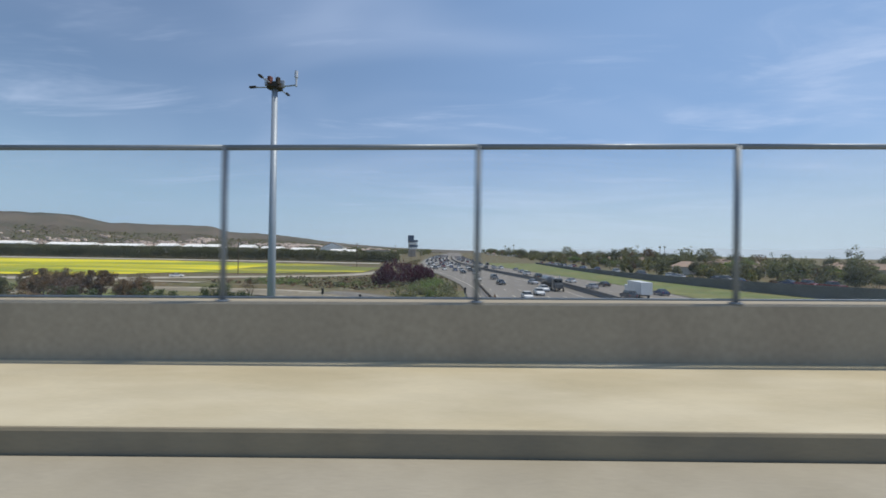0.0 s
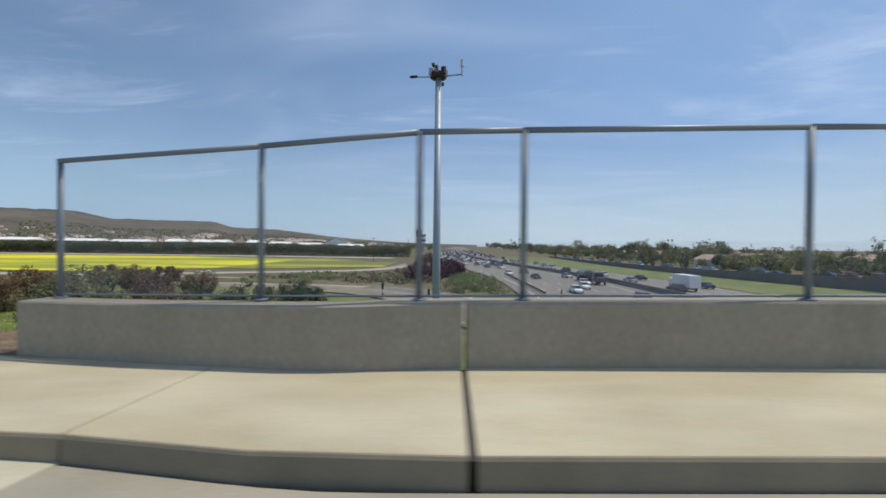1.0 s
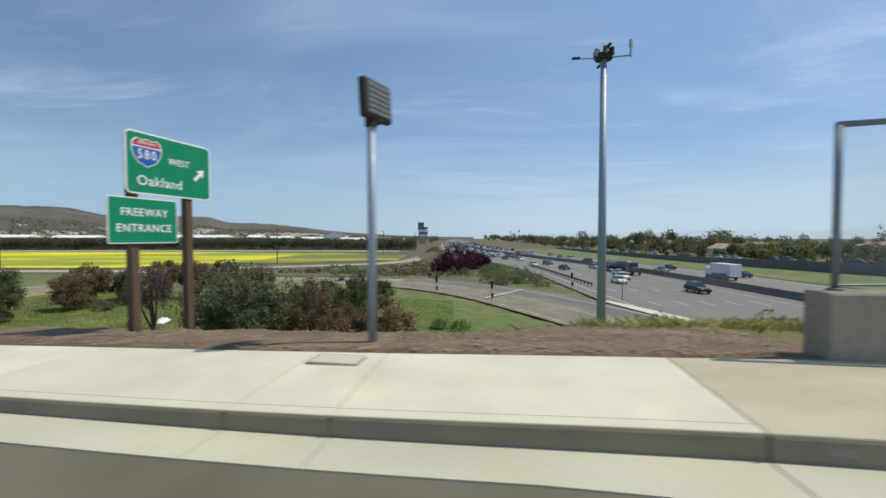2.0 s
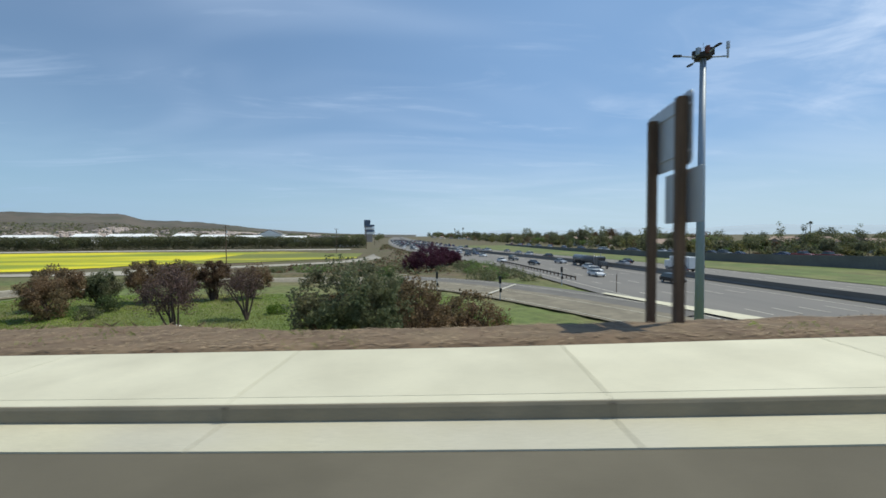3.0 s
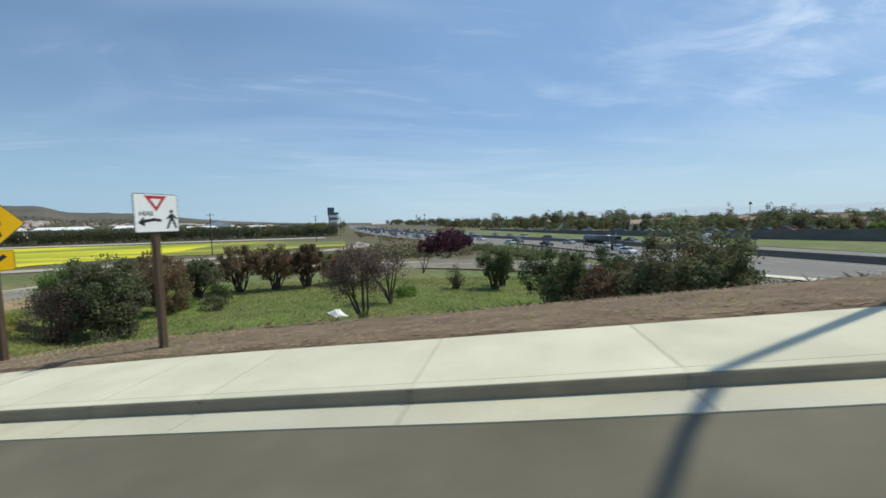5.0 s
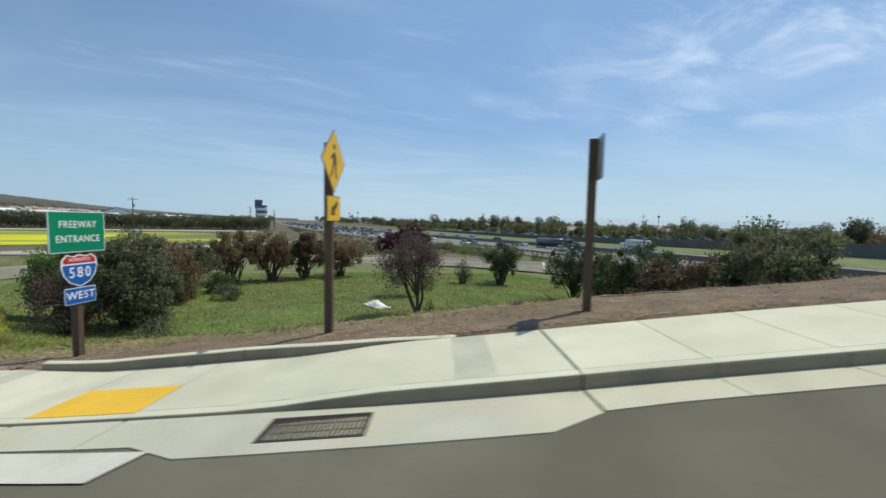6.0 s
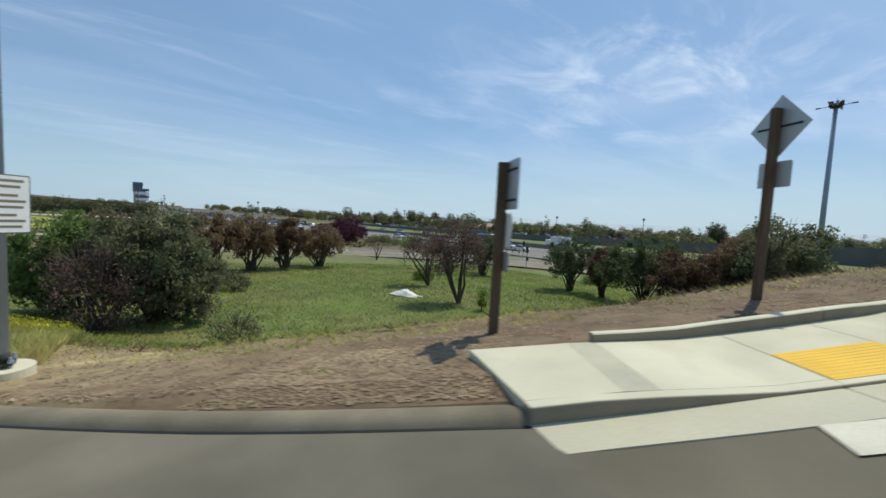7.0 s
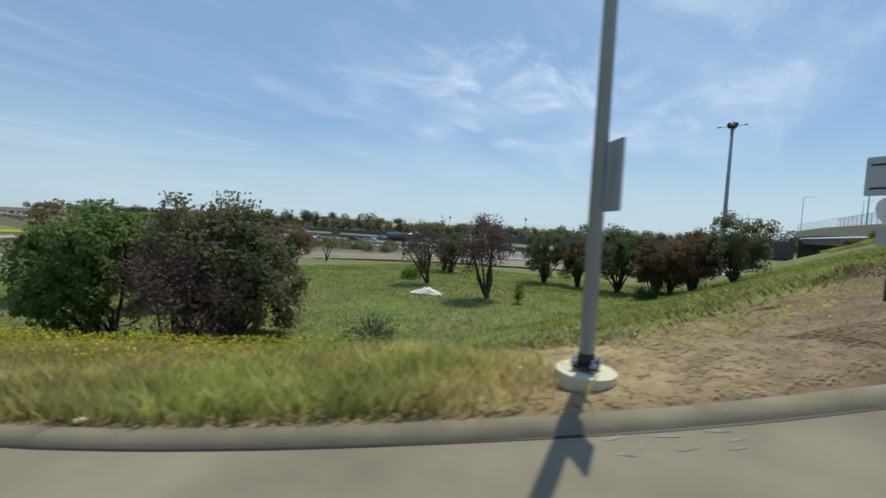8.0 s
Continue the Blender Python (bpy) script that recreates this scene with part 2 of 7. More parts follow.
M_CROP = mat("yellow_crop", (0.66, 0.58, 0.015), 0.85, var=0.12, scale=0.05, fine=0.6, bump=0.6, bump_dist=0.3, tint=(0.20, 0.26, 0.025), tint_amt=0.9, tint_scale=0.036, stretch=(0.22, 1.3, 1))
M_MARGIN = mat("field_margin_weeds", (0.17, 0.19, 0.045), 0.9, var=0.2, scale=0.06, fine=0.6, bump=0.6, bump_dist=0.3, tint=(0.52, 0.47, 0.02), tint_amt=0.75, tint_scale=0.03, stretch=(0.3, 1.5, 1))
M_STEEL = mat("galvanised_steel", (0.31, 0.365, 0.43), 0.5, 0.2, var=0.06, scale=4, fine=30, bump=0.05, stretch=(1, 1, 0.3))
M_FENCE = mat("fence_steel", (0.21, 0.245, 0.28), 0.55, 0.4, var=0.06, scale=4, fine=30, bump=0.05)
M_WIRE = mat("wire_mesh", (0.42, 0.46, 0.50), 0.5, 0.6, var=0.03, bump=0)
M_WOOD = mat("weathered_timber", (0.115, 0.075, 0.048), 0.9, var=0.25, scale=6, fine=60, bump=0.5, bump_dist=0.004, stretch=(4, 4, 0.25))
M_GREEN = mat("green_sign_sheet", (0.0, 0.235, 0.115), 0.45, var=0.04, scale=2, fine=20, bump=0.02)
M_WHITE = mat("white_sign_sheet", (0.90, 0.90, 0.88), 0.5, var=0.03, scale=2, fine=20, bump=0.02)
M_BLUE = mat("blue_sign_sheet", (0.012, 0.11, 0.42), 0.45, var=0.04, scale=2, bump=0.02)
M_RED = mat("red_sign_sheet", (0.50, 0.03, 0.04), 0.45, var=0.04, scale=2, bump=0.02)
M_YELLOW = mat("yellow_sign_sheet", (0.80, 0.45, 0.0), 0.45, var=0.04, scale=2, bump=0.02)
M_BLACK = mat("black_paint", (0.018, 0.018, 0.018), 0.5, var=0.05, bump=0)
M_ALU = mat("bare_aluminium", (0.50, 0.52, 0.54), 0.55, 0.6, var=0.06, scale=3, fine=25, bump=0.03)
M_TACTILE = mat("yellow_tactile", (0.80, 0.48, 0.04), 0.7, var=0.06, scale=2, fine=40, bump=0.2)
M_LINE = mat("white_road_paint", (0.62, 0.59, 0.48), 0.8, var=0.10, scale=1.5, fine=30, bump=0.2, tint=(0.5, 0.48, 0.44), tint_amt=0.5, tint_scale=1.2)
M_GRATE = mat("worn_grate_steel", (0.06, 0.05, 0.04), 0.7, 0.4, var=0.2, scale=5, fine=40, bump=0.3)
M_IRON = mat("cast_iron", (0.06, 0.055, 0.05), 0.75, 0.5, var=0.2, scale=5, fine=40, bump=0.3)
M_BARRIER = mat("barrier_concrete", (0.18, 0.17, 0.155), 0.9, var=0.12, scale=0.2, fine=4, bump=0.2, stretch=(1, 0.15, 1))
M_RETAIN = mat("dark_retaining_wall", (0.15, 0.15, 0.145), 0.9, var=0.15, scale=0.2, fine=3, bump=0.3)
M_HILL = mat("dry_hills", (0.125, 0.105, 0.082), 1.0, var=0.2, scale=0.004, fine=0.03, bump=0, tint=(0.07, 0.072, 0.05), tint_amt=0.8, tint_scale=0.008)
# the ridge's base colour carries the haze, paler and bluer than land
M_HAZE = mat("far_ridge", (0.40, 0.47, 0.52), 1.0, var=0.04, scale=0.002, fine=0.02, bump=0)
M_PLASTER = mat("pale_stucco", (0.66, 0.62, 0.56), 0.9, var=0.08, scale=0.1, fine=1, bump=0, objvar=0.25)
M_ROOF = mat("tile_roof", (0.30, 0.22, 0.17), 0.9, var=0.15, scale=0.2, fine=2, bump=0, objvar=0.3)
M_ROOFW = mat("white_flat_roof", (0.82, 0.82, 0.80), 0.8, var=0.04, scale=0.05, fine=0.5, bump=0)
M_PANE = mat("dark_window", (0.03, 0.035, 0.04), 0.15, var=0.05, bump=0, spec=0.6)
M_BARK = mat("bark", (0.085, 0.062, 0.048), 0.95, var=0.25, scale=3, fine=25, bump=0.6, bump_dist=0.02, stretch=(1, 1, 0.3))
M_TYRE = mat("rubber", (0.02, 0.02, 0.02), 0.85, var=0.1, bump=0)
M_GLASS = mat("car_glass", (0.02, 0.025, 0.03), 0.06, var=0.0, bump=0, spec=0.9)
M_LENS = mat("lamp_lens", (0.16, 0.165, 0.16), 0.3, var=0.1, scale=6, fine=30, bump=0.05, spec=0.6)
M_LAMPW = mat("headlight_lens", (0.75, 0.75, 0.72), 0.15, var=0, bump=0)
M_LAMPR = mat("tail_light_lens", (0.35, 0.01, 0.01), 0.2, var=0, bump=0)
M_CLOTH = mat("white_tarp", (0.75, 0.75, 0.72), 0.8, var=0.1, scale=4, fine=20, bump=0.3)
M_TAN = mat("sign_tower_face", (0.36, 0.31, 0.27), 0.7, var=0.08, scale=0.1, fine=1, bump=0)
M_SLATE = mat("sign_tower_panel", (0.10, 0.14, 0.20), 0.5, var=0.1, scale=0.2, fine=1, bump=0)


def glow_through(m, amount=0.4):
    """Lets light through thin leaves: part of the colour scatters on to the other side."""
    nt = m.node_tree
    nd, ln = nt.nodes, nt.links
    p = nd["Principled BSDF"]
    src = p.inputs["Base Color"].links[0].from_socket
    tr = nd.new("ShaderNodeBsdfTranslucent")
    ln.new(src, tr.inputs["Color"])
    ms = nd.new("ShaderNodeMixShader")
    ms.inputs[0].default_value = amount
    ln.new(p.outputs[0], ms.inputs[1])
    ln.new(tr.outputs[0], ms.inputs[2])
    ln.new(ms.outputs[0], nd["Material Output"].inputs["Surface"])
    return m


glow_through(M_BLADE, 0.45)
glow_through(M_TALL, 0.5)
glow_through(M_BANK, 0.45)
glow_through(M_FLOWER, 0.4)


def leaf_mat(name, base, tint, amt=0.6):
    return glow_through(mat(name, base, 0.6, var=0.18, scale=0.5, fine=3, bump=0, tint=tint, tint_amt=amt, tint_scale=0.45, island=0.18, spec=0.18), 0.45)


L_OLIVE = leaf_mat("grey_olive_leaves", (0.165, 0.19, 0.10), (0.215, 0.175, 0.11), 0.6)
L_GREEN = leaf_mat("green_leaves", (0.185, 0.27, 0.085), (0.24, 0.30, 0.12))
L_DARK = leaf_mat("dark_green_leaves", (0.085, 0.12, 0.05), (0.13, 0.15, 0.065))
L_BROWN = leaf_mat("rusty_brown_leaves", (0.175, 0.112, 0.07), (0.125, 0.105, 0.06))
L_RUST = leaf_mat("bright_rusty_leaves", (0.26, 0.175, 0.105), (0.165, 0.15, 0.075), 0.7)
L_PURPLE = leaf_mat("purple_leaves", (0.16, 0.105, 0.10), (0.20, 0.14, 0.105))
L_PLUM = leaf_mat("dark_plum_leaves", (0.10, 0.032, 0.058), (0.06, 0.03, 0.036))
L_LIGHT = leaf_mat("fresh_green_leaves", (0.13, 0.21, 0.03), (0.17, 0.24, 0.05))
L_FAR = leaf_mat("far_tree_leaves", (0.165, 0.19, 0.09), (0.24, 0.21, 0.115))
L_LIGHTFAR = leaf_mat("far_spring_leaves", (0.20, 0.20, 0.075), (0.16, 0.155, 0.07))
L_FARD = leaf_mat("far_dark_leaves", (0.11, 0.13, 0.075), (0.15, 0.14, 0.085))

# ---------------------------------------------------------------- mesh tools
def mesh_of(name, bm, material, smooth=False):
    me = bpy.data.meshes.new(name)
    bm.normal_update()
    bm.to_mesh(me)
    bm.free()
    me.materials.append(material)
    if smooth:
        for p in me.polygons:
            p.use_smooth = True
    return me


def pydata(name, verts, faces, material, smooth=False):
    me = bpy.data.meshes.new(name)
    me.from_pydata([tuple(map(float, v)) for v in verts], [], [tuple(map(int, f)) for f in faces])
    me.materials.append(material)
    if smooth:
        me.polygons.foreach_set("use_smooth", [True] * len(me.polygons))
    me.update()
    return me


def thing(name, place, label, category, group="", turn=0.0, kind=""):
    ob = new(name)
    ob.empty_display_size = 0.2
    ob.matrix_basis = pose(*place, 0, 0, turn)
    return tagged(ob, label, category, group, kind)


def part(name, bm, material, parent, label="", smooth=False):
    me = bm if isinstance(bm, bpy.types.Mesh) else mesh_of(name, bm, material, smooth)
    ob = new(name, me)
    ob.parent = parent
    return tagged(ob, label)


def structure(name, me, label, category=""):
    return tagged(new(name, me), label, category or name.split("_")[0], kind="structure")


def box(bm, c, s, m=None, bevel=0.0):
    r = bmesh.ops.create_cube(bm, size=1.0)
    mm = Matrix.Translation(c) @ Matrix.Diagonal((*s, 1))
    if m is not None:
        mm = m @ mm
    bmesh.ops.transform(bm, matrix=mm, verts=r["verts"])
    if bevel:
        es = list({e for v in r["verts"] for e in v.link_edges})
        bmesh.ops.bevel(bm, geom=es, offset=bevel, segments=2, profile=0.5, affect="EDGES")
    return bm


def rod(bm, p0, p1, r0, r1=None, n=10):
    """A tapered round bar from p0 to p1."""
    p0, p1 = Vector(p0), Vector(p1)
    r1 = r0 if r1 is None else r1
    r = bmesh.ops.create_cone(bm, cap_ends=True, segments=n, radius1=r0, radius2=max(r1, 1e-4), depth=(p1 - p0).length)
    q = (p1 - p0).to_track_quat("Z", "Y").to_matrix().to_4x4()
    bmesh.ops.transform(bm, matrix=Matrix.Translation((p0 + p1) / 2) @ q, verts=r["verts"])
    return bm


def plate(bm, outline, y0, y1):
    """An upright plate from an outline of (x, z), between the depths y0 and y1."""
    a = [bm.verts.new((x, y0, z)) for x, z in outline]
    b = [bm.verts.new((x, y1, z)) for x, z in outline]
    n = len(outline)
    bm.faces.new(a)
    bm.faces.new(b[::-1])
    for i in range(n):
        bm.faces.new((a[i], b[i], b[(i + 1) % n], a[(i + 1) % n]))
    bmesh.ops.recalc_face_normals(bm, faces=bm.faces[:])
    return bm


def round_rect(w, h, r, n=5, cx=0.0, cz=0.0):
    pts = []
    for qx, qz, a0 in ((1, 1, 0), (-1, 1, 90), (-1, -1, 180), (1, -1, 270)):
        for i in range(n + 1):
            a = radians(a0 + 90 * i / n)
            pts.append((cx + qx * (w / 2 - r) + r * math.cos(a), cz + qz * (h / 2 - r) + r * math.sin(a)))
    return pts


def text_mesh(name, body, size, depth, material, cx=0.0, cz=0.0, y=0.0, squeeze=1.0):
    """Upright raised lettering, facing -y, centred at (cx, cz)."""
    cu = bpy.data.curves.new(name, "FONT")
    cu.body, cu.size, cu.extrude, cu.resolution_u = body, size, depth / 2, 3
    cu.offset = size * 0.006
    cu.space_character = 1.1
    cu.align_x, cu.align_y = "CENTER", "CENTER"
    tmp = new(name, cu)
    bpy.context.view_layer.update()
    me = bpy.data.meshes.new_from_object(tmp.evaluated_get(bpy.context.evaluated_depsgraph_get()))
    bpy.data.objects.remove(tmp)
    me.transform(Matrix.Translation((cx, y, cz)) @ Matrix.Rotation(radians(90), 4, "X") @ Matrix.Diagonal((squeeze, 1, 1, 1)))
    me.materials.clear()
    me.materials.append(material)
    return me


def curve(pts):
    """A smooth function of x through the points (x, value)."""
    xs = np.array([p[0] for p in pts], float)
    vs = np.array([p[1] for p in pts], float)
    o = np.argsort(xs)
    xs, vs = xs[o], vs[o]
    dl = np.diff(vs) / np.diff(xs)
    sl = np.concatenate([[dl[0]], np.where(dl[:-1] * dl[1:] > 0, 2 * dl[:-1] * dl[1:] / np.where(dl[:-1] + dl[1:] == 0, 1, dl[:-1] + dl[1:]), 0), [dl[-1]]])

    def f(x):
        x = np.clip(np.asarray(x, float), xs[0], xs[-1])
        i = np.clip(np.searchsorted(xs, x) - 1, 0, len(xs) - 2)
        h = xs[i + 1] - xs[i]
        u = (x - xs[i]) / h
        return ((2 * u**3 - 3 * u**2 + 1) * vs[i] + (u**3 - 2 * u**2 + u) * h * sl[i]
                + (-2 * u**3 + 3 * u**2) * vs[i + 1] + (u**3 - u**2) * h * sl[i + 1])
    return f


def dense(pts, step):
    """A smooth polyline (x, y, z) through the points, sampled about every step metres."""
    p = np.array(pts, float)
    s = np.concatenate([[0], np.cumsum(np.linalg.norm(np.diff(p[:, :2], axis=0), axis=1))])
    n = max(2, int(s[-1] / step))
    q = np.linspace(0, s[-1], n)
    return np.stack([curve(list(zip(s, p[:, k])))(q) for k in range(p.shape[1])], 1)


def normals2d(p):
    """Unit vectors to the right of a polyline's run."""
    t = np.gradient(p[:, :2], axis=0)
    t /= np.linalg.norm(t, axis=1, keepdims=True)
    return np.stack([t[:, 1], -t[:, 0]], 1)


def ribbon(name, p, offsets, material, closed=False, smooth=False):
    """A surface swept along the polyline p: offsets are (distance to the right, height)."""
    nr = normals2d(p)
    k = len(offsets)
    verts = []
    for a, b in zip(p, nr):
        for d, dz in offsets:
            verts.append((a[0] + b[0] * d, a[1] + b[1] * d, a[2] + dz))
    faces = []
    for i in range(len(p) - 1):
        for j in range(k if closed else k - 1):
            j2 = (j + 1) % k
            faces.append((i * k + j, i * k + j2, (i + 1) * k + j2, (i + 1) * k + j))
    if closed:
        faces.append(tuple(range(k - 1, -1, -1)))
        faces.append(tuple((len(p) - 1) * k + j for j in range(k)))
    me = pydata(name, verts, faces, material, smooth)
    bm = bmesh.new()
    bm.from_mesh(me)
    bmesh.ops.recalc_face_normals(bm, faces=bm.faces[:])
    if not closed:
        bm.normal_update()
        if sum(f.normal.z for f in bm.faces) < 0:
            bmesh.ops.reverse_faces(bm, faces=bm.faces[:])
    bm.to_mesh(me)
    bm.free()
    return me


# ---------------------------------------------------------------- plan of the road
# kerb face: x, y and the level of the gutter at its foot; travel is towards -x
KERB = [(60, 4.75, 0.78), (20, 4.56, 0.31), (8.0, 4.49, 0.161), (2.0, 4.44, 0.085), (-3.0, 4.401, 0.023), (-7.0, 4.357, -0.032), (-11.7, 4.297, -0.104), (-14.0, 4.631, -0.173),
        (-16.0, 4.838, -0.222), (-18.4, 5.167, -0.235), (-21.6, 5.547, -0.268), (-25.0, 6.1, -0.325), (-29.25, 6.755, -0.40), (-34.2, 7.733, -0.541), (-38.4, 8.842, -0.738),
        (-42.6, 10.194, -1.035), (-46.2, 11.585, -1.371), (-48.55, 12.691, -1.649), (-51.87, 14.14, -2.0), (-54.1, 15.09, -2.238), (-57.1, 16.491, -2.543), (-59.0, 17.666, -2.831), (-60.93, 18.94, -3.13)]
EDGE2 = [(-60.93, 18.94, -3.13), (-61.9, 19.78, -3.27), (-63.1, 20.88, -3.45), (-64.75, 22.62, -3.70), (-65.6, 23.62, -3.85), (-66.65, 25.0, -4.03), (-68.25, 27.35, -4.32), (-69.35, 29.35, -4.56),
         (-72.7, 36.5, -5.1), (-77, 47, -5.7), (-79.5, 59, -6.5), (-79, 71, -7.2), (-73, 80, -7.8),
         (-62, 84, -8.1), (-48, 84, -8.25), (-33, 79.5, -8.25), (-20.5, 68, -8.15), (-12, 53, -8.1), (-6, 39, -8.1), (-1.5, 20, -8.1), (1.5, -10, -8.1), (3, -80, -8.1)]
ky = curve([(a, b) for a, b, c in KERB])
kz = curve([(a, c) for a, b, c in KERB])
kw = curve([(60, 1.72), (0, 1.72), (-11.2, 1.71), (-13.4, 1.55), (-16.6, 1.75), (-18.3, 1.64), (-22, 1.60), (-30, 1.43), (-42, 1.48), (-50, 1.66), (-54, 1.56), (-58, 1.56), (-61.1, 1.5)])
kh = curve([(60, 0.20), (-3, 0.20), (-11, 0.21), (-18, 0.19), (-25, 0.145), (-40, 0.137), (-53.2, 0.15), (-54.8, 0.14), (-56.4, 0.035), (-58.8, 0.03), (-59.8, 0.11), (-60.4, 0.15), (-61.1, 0.155)])


def kerb_at(x):
    """Foot of the kerb at x and the unit vector away from the road."""
    g = float(ky(x + 0.05) - ky(x - 0.05)) / 0.1
    n = math.hypot(g, 1)
    return float(x), float(ky(x)), float(kz(x)), -g / n, 1 / n


def walk_at(x, d, dz=0.0):
    """A point of the footway d metres behind the kerb face."""
    px, py, pz, nx, ny = kerb_at(x)
    return (px + nx * d, py + ny * d, pz + float(kh(x)) + 0.015 * d + dz)


EDGE_LINE = np.array([walk_at(x, float(kw(x))) for x in np.arange(-11, -60.9, -0.5)])
ramp_edge = dense(EDGE2, 1.0)
DIKE_IN = ramp_edge.copy()
DIKE_IN[:, :2] += normals2d(ramp_edge) * 0.31
DIKE_IN[:, 2] += 0.06
LINE = np.concatenate([EDGE_LINE[:-2], DIKE_IN[5:60]])


def smooth01(a, b, x):
    u = np.clip((x - a) / (b - a), 0, 1)
    return u * u * (3 - 2 * u)


def nearest(px, py, line):
    """Distance, signed to the right of the line's run, the line's level there, and whether the nearest place is its start."""
    a, b = line[:-1], line[1:]
    best = np.full(px.shape, 1e9)
    sgn = np.zeros(px.shape)
    lev = np.zeros(px.shape)
    idx = np.zeros(px.shape)
    for i in range(len(a)):
        vx, vy = b[i, 0] - a[i, 0], b[i, 1] - a[i, 1]
        u = np.clip(((px - a[i, 0]) * vx + (py - a[i, 1]) * vy) / (vx * vx + vy * vy), 0, 1)
        dx, dy = px - a[i, 0] - u * vx, py - a[i, 1] - u * vy
        d = np.hypot(dx, dy)
        m = d < best
        best = np.where(m, d, best)
        sgn = np.where(m, np.sign(dx * vy - dy * vx), sgn)
        lev = np.where(m, a[i, 2] + u * (b[i, 2] - a[i, 2]), lev)
        idx = np.where(m, i + u, idx)
    return best, sgn, lev, idx


def flat_width(x):
    """Width of the level dirt behind the footway before the bank falls away."""
    return 2.8 - 1.25 * smooth01(-35, -31, x) * (1 - smooth01(-21, -17.5, x))


BEND_Y, BEND_X = [110, 150, 185, 230, 300, 420, 700, 1000, 1500, 3000], [0, -6, -13, -20, -27, -32, -33, -29, -20, 0]


def bend(y):
    """How far the freeway has swung to the west at y."""
    return np.interp(y, BEND_Y, BEND_X)


def terrain(px, py):
    px, py = np.asarray(px, float), np.asarray(py, float)
    fpx = px - bend(py)
    field = -6.9 - 0.010 * (py - 37) - np.where(px > -46, 0.042, 0.02) * (px + 46)
    field = np.clip(field, -8.35, -6.5)
    field = field + smooth01(92, 135, py) * (-10.1 - field) * (1 - smooth01(-22, -3, fpx))
    field = np.where(fpx > -2, np.minimum(field, -8.35), field)
    d, sg, lev, idx = nearest(px, py, LINE)
    d = d * np.where(sg == 0, 1, sg)
    steep = 0.40 - 0.10 * smooth01(70, 110, idx)
    fw = flat_width(px)
    right = lev - 0.02 - 0.10 * np.clip(d, 0, fw) - steep * np.clip(d - fw, 0, None)
    right = np.where(d < 1.2, lev - 0.45, right)
    right = np.where((d >= 1.2) & (d < 2.2), lev - 0.45 + (d - 1.2) * 0.2, right)
    width = np.where(idx < len(EDGE_LINE), 17.0, 9.0)
    left = lev - 0.75 - 0.35 * np.clip(-d - width, 0, None)
    z = np.where(d > 0, right, left)
    z = np.where((idx <= 0.01), lev - 1.6 - 0.55 * np.hypot(px + 11, np.maximum(py - 6, 0)), z)
    z = np.where((px > -11) & (py < 7), np.minimum(z, lev - 1.6 - 0.6 * (px + 11)), z)
    z = np.maximum(z, field)
    dl, _, levl, _ = nearest(px, py, RAMP_MID)
    w = smooth01(5.0, 9.0, dl)
    z = np.where(dl < 9, (levl - 0.22) * (1 - w) + z * w, z)
    return z


RAMP_MID = dense([(a, b, c) for a, b, c in EDGE2[8:]], 3.0)
RAMP_MID[:, :2] -= normals2d(RAMP_MID) * 3.4

# ---------------------------------------------------------------- ground
def grid_axis(lo, hi, step, far, grow=1.35):
    a = list(np.arange(lo, hi + step / 2, step))
    s, v = step, a[-1]
    while v < far:
        s *= grow
        v += s
        a.append(min(v, far))
    s, v = step, a[0]
    while v > -far:
        s *= grow
        v -= s
        a.insert(0, max(v, -far))
    return np.array(a)


gx, gy = grid_axis(-92, 22, 1.0, 4600), grid_axis(2, 100, 1.0, 4600)
GX, GY = np.meshgrid(gx, gy)
GZ = terrain(GX.ravel(), GY.ravel()).reshape(GX.shape)
rough_ = np.array([noise.noise((x * 0.35, y * 0.35, 0.0)) * 0.10 + noise.noise((x * 1.1, y * 1.1, 4.0)) * 0.05 for x, y in zip(GX.ravel(), GY.ravel())]).reshape(GX.shape)
near_ = (np.abs(GX + 35) < 70) & (np.abs(GY - 50) < 60)
GZ = GZ + np.where(near_, rough_, 0)
nx_, ny_ = len(gx), len(gy)
faces_ = [(j * nx_ + i, j * nx_ + i + 1, (j + 1) * nx_ + i + 1, (j + 1) * nx_ + i) for j in range(ny_ - 1) for i in range(nx_ - 1)]
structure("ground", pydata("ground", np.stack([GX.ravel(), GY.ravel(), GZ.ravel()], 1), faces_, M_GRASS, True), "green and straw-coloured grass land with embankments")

# dry dirt verge behind the footway and the dike
vline = dense(np.concatenate([EDGE_LINE[11:-3:3], DIKE_IN[5:45:2]]), 0.35)
vn = normals2d(vline)
prof = [(-0.12, -0.14), (0.05, -0.02)] + [(0.35 + 0.25 * i, 0) for i in range(13)] + [(4.0, 0), (4.8, 0)]
vv, vf = [], []
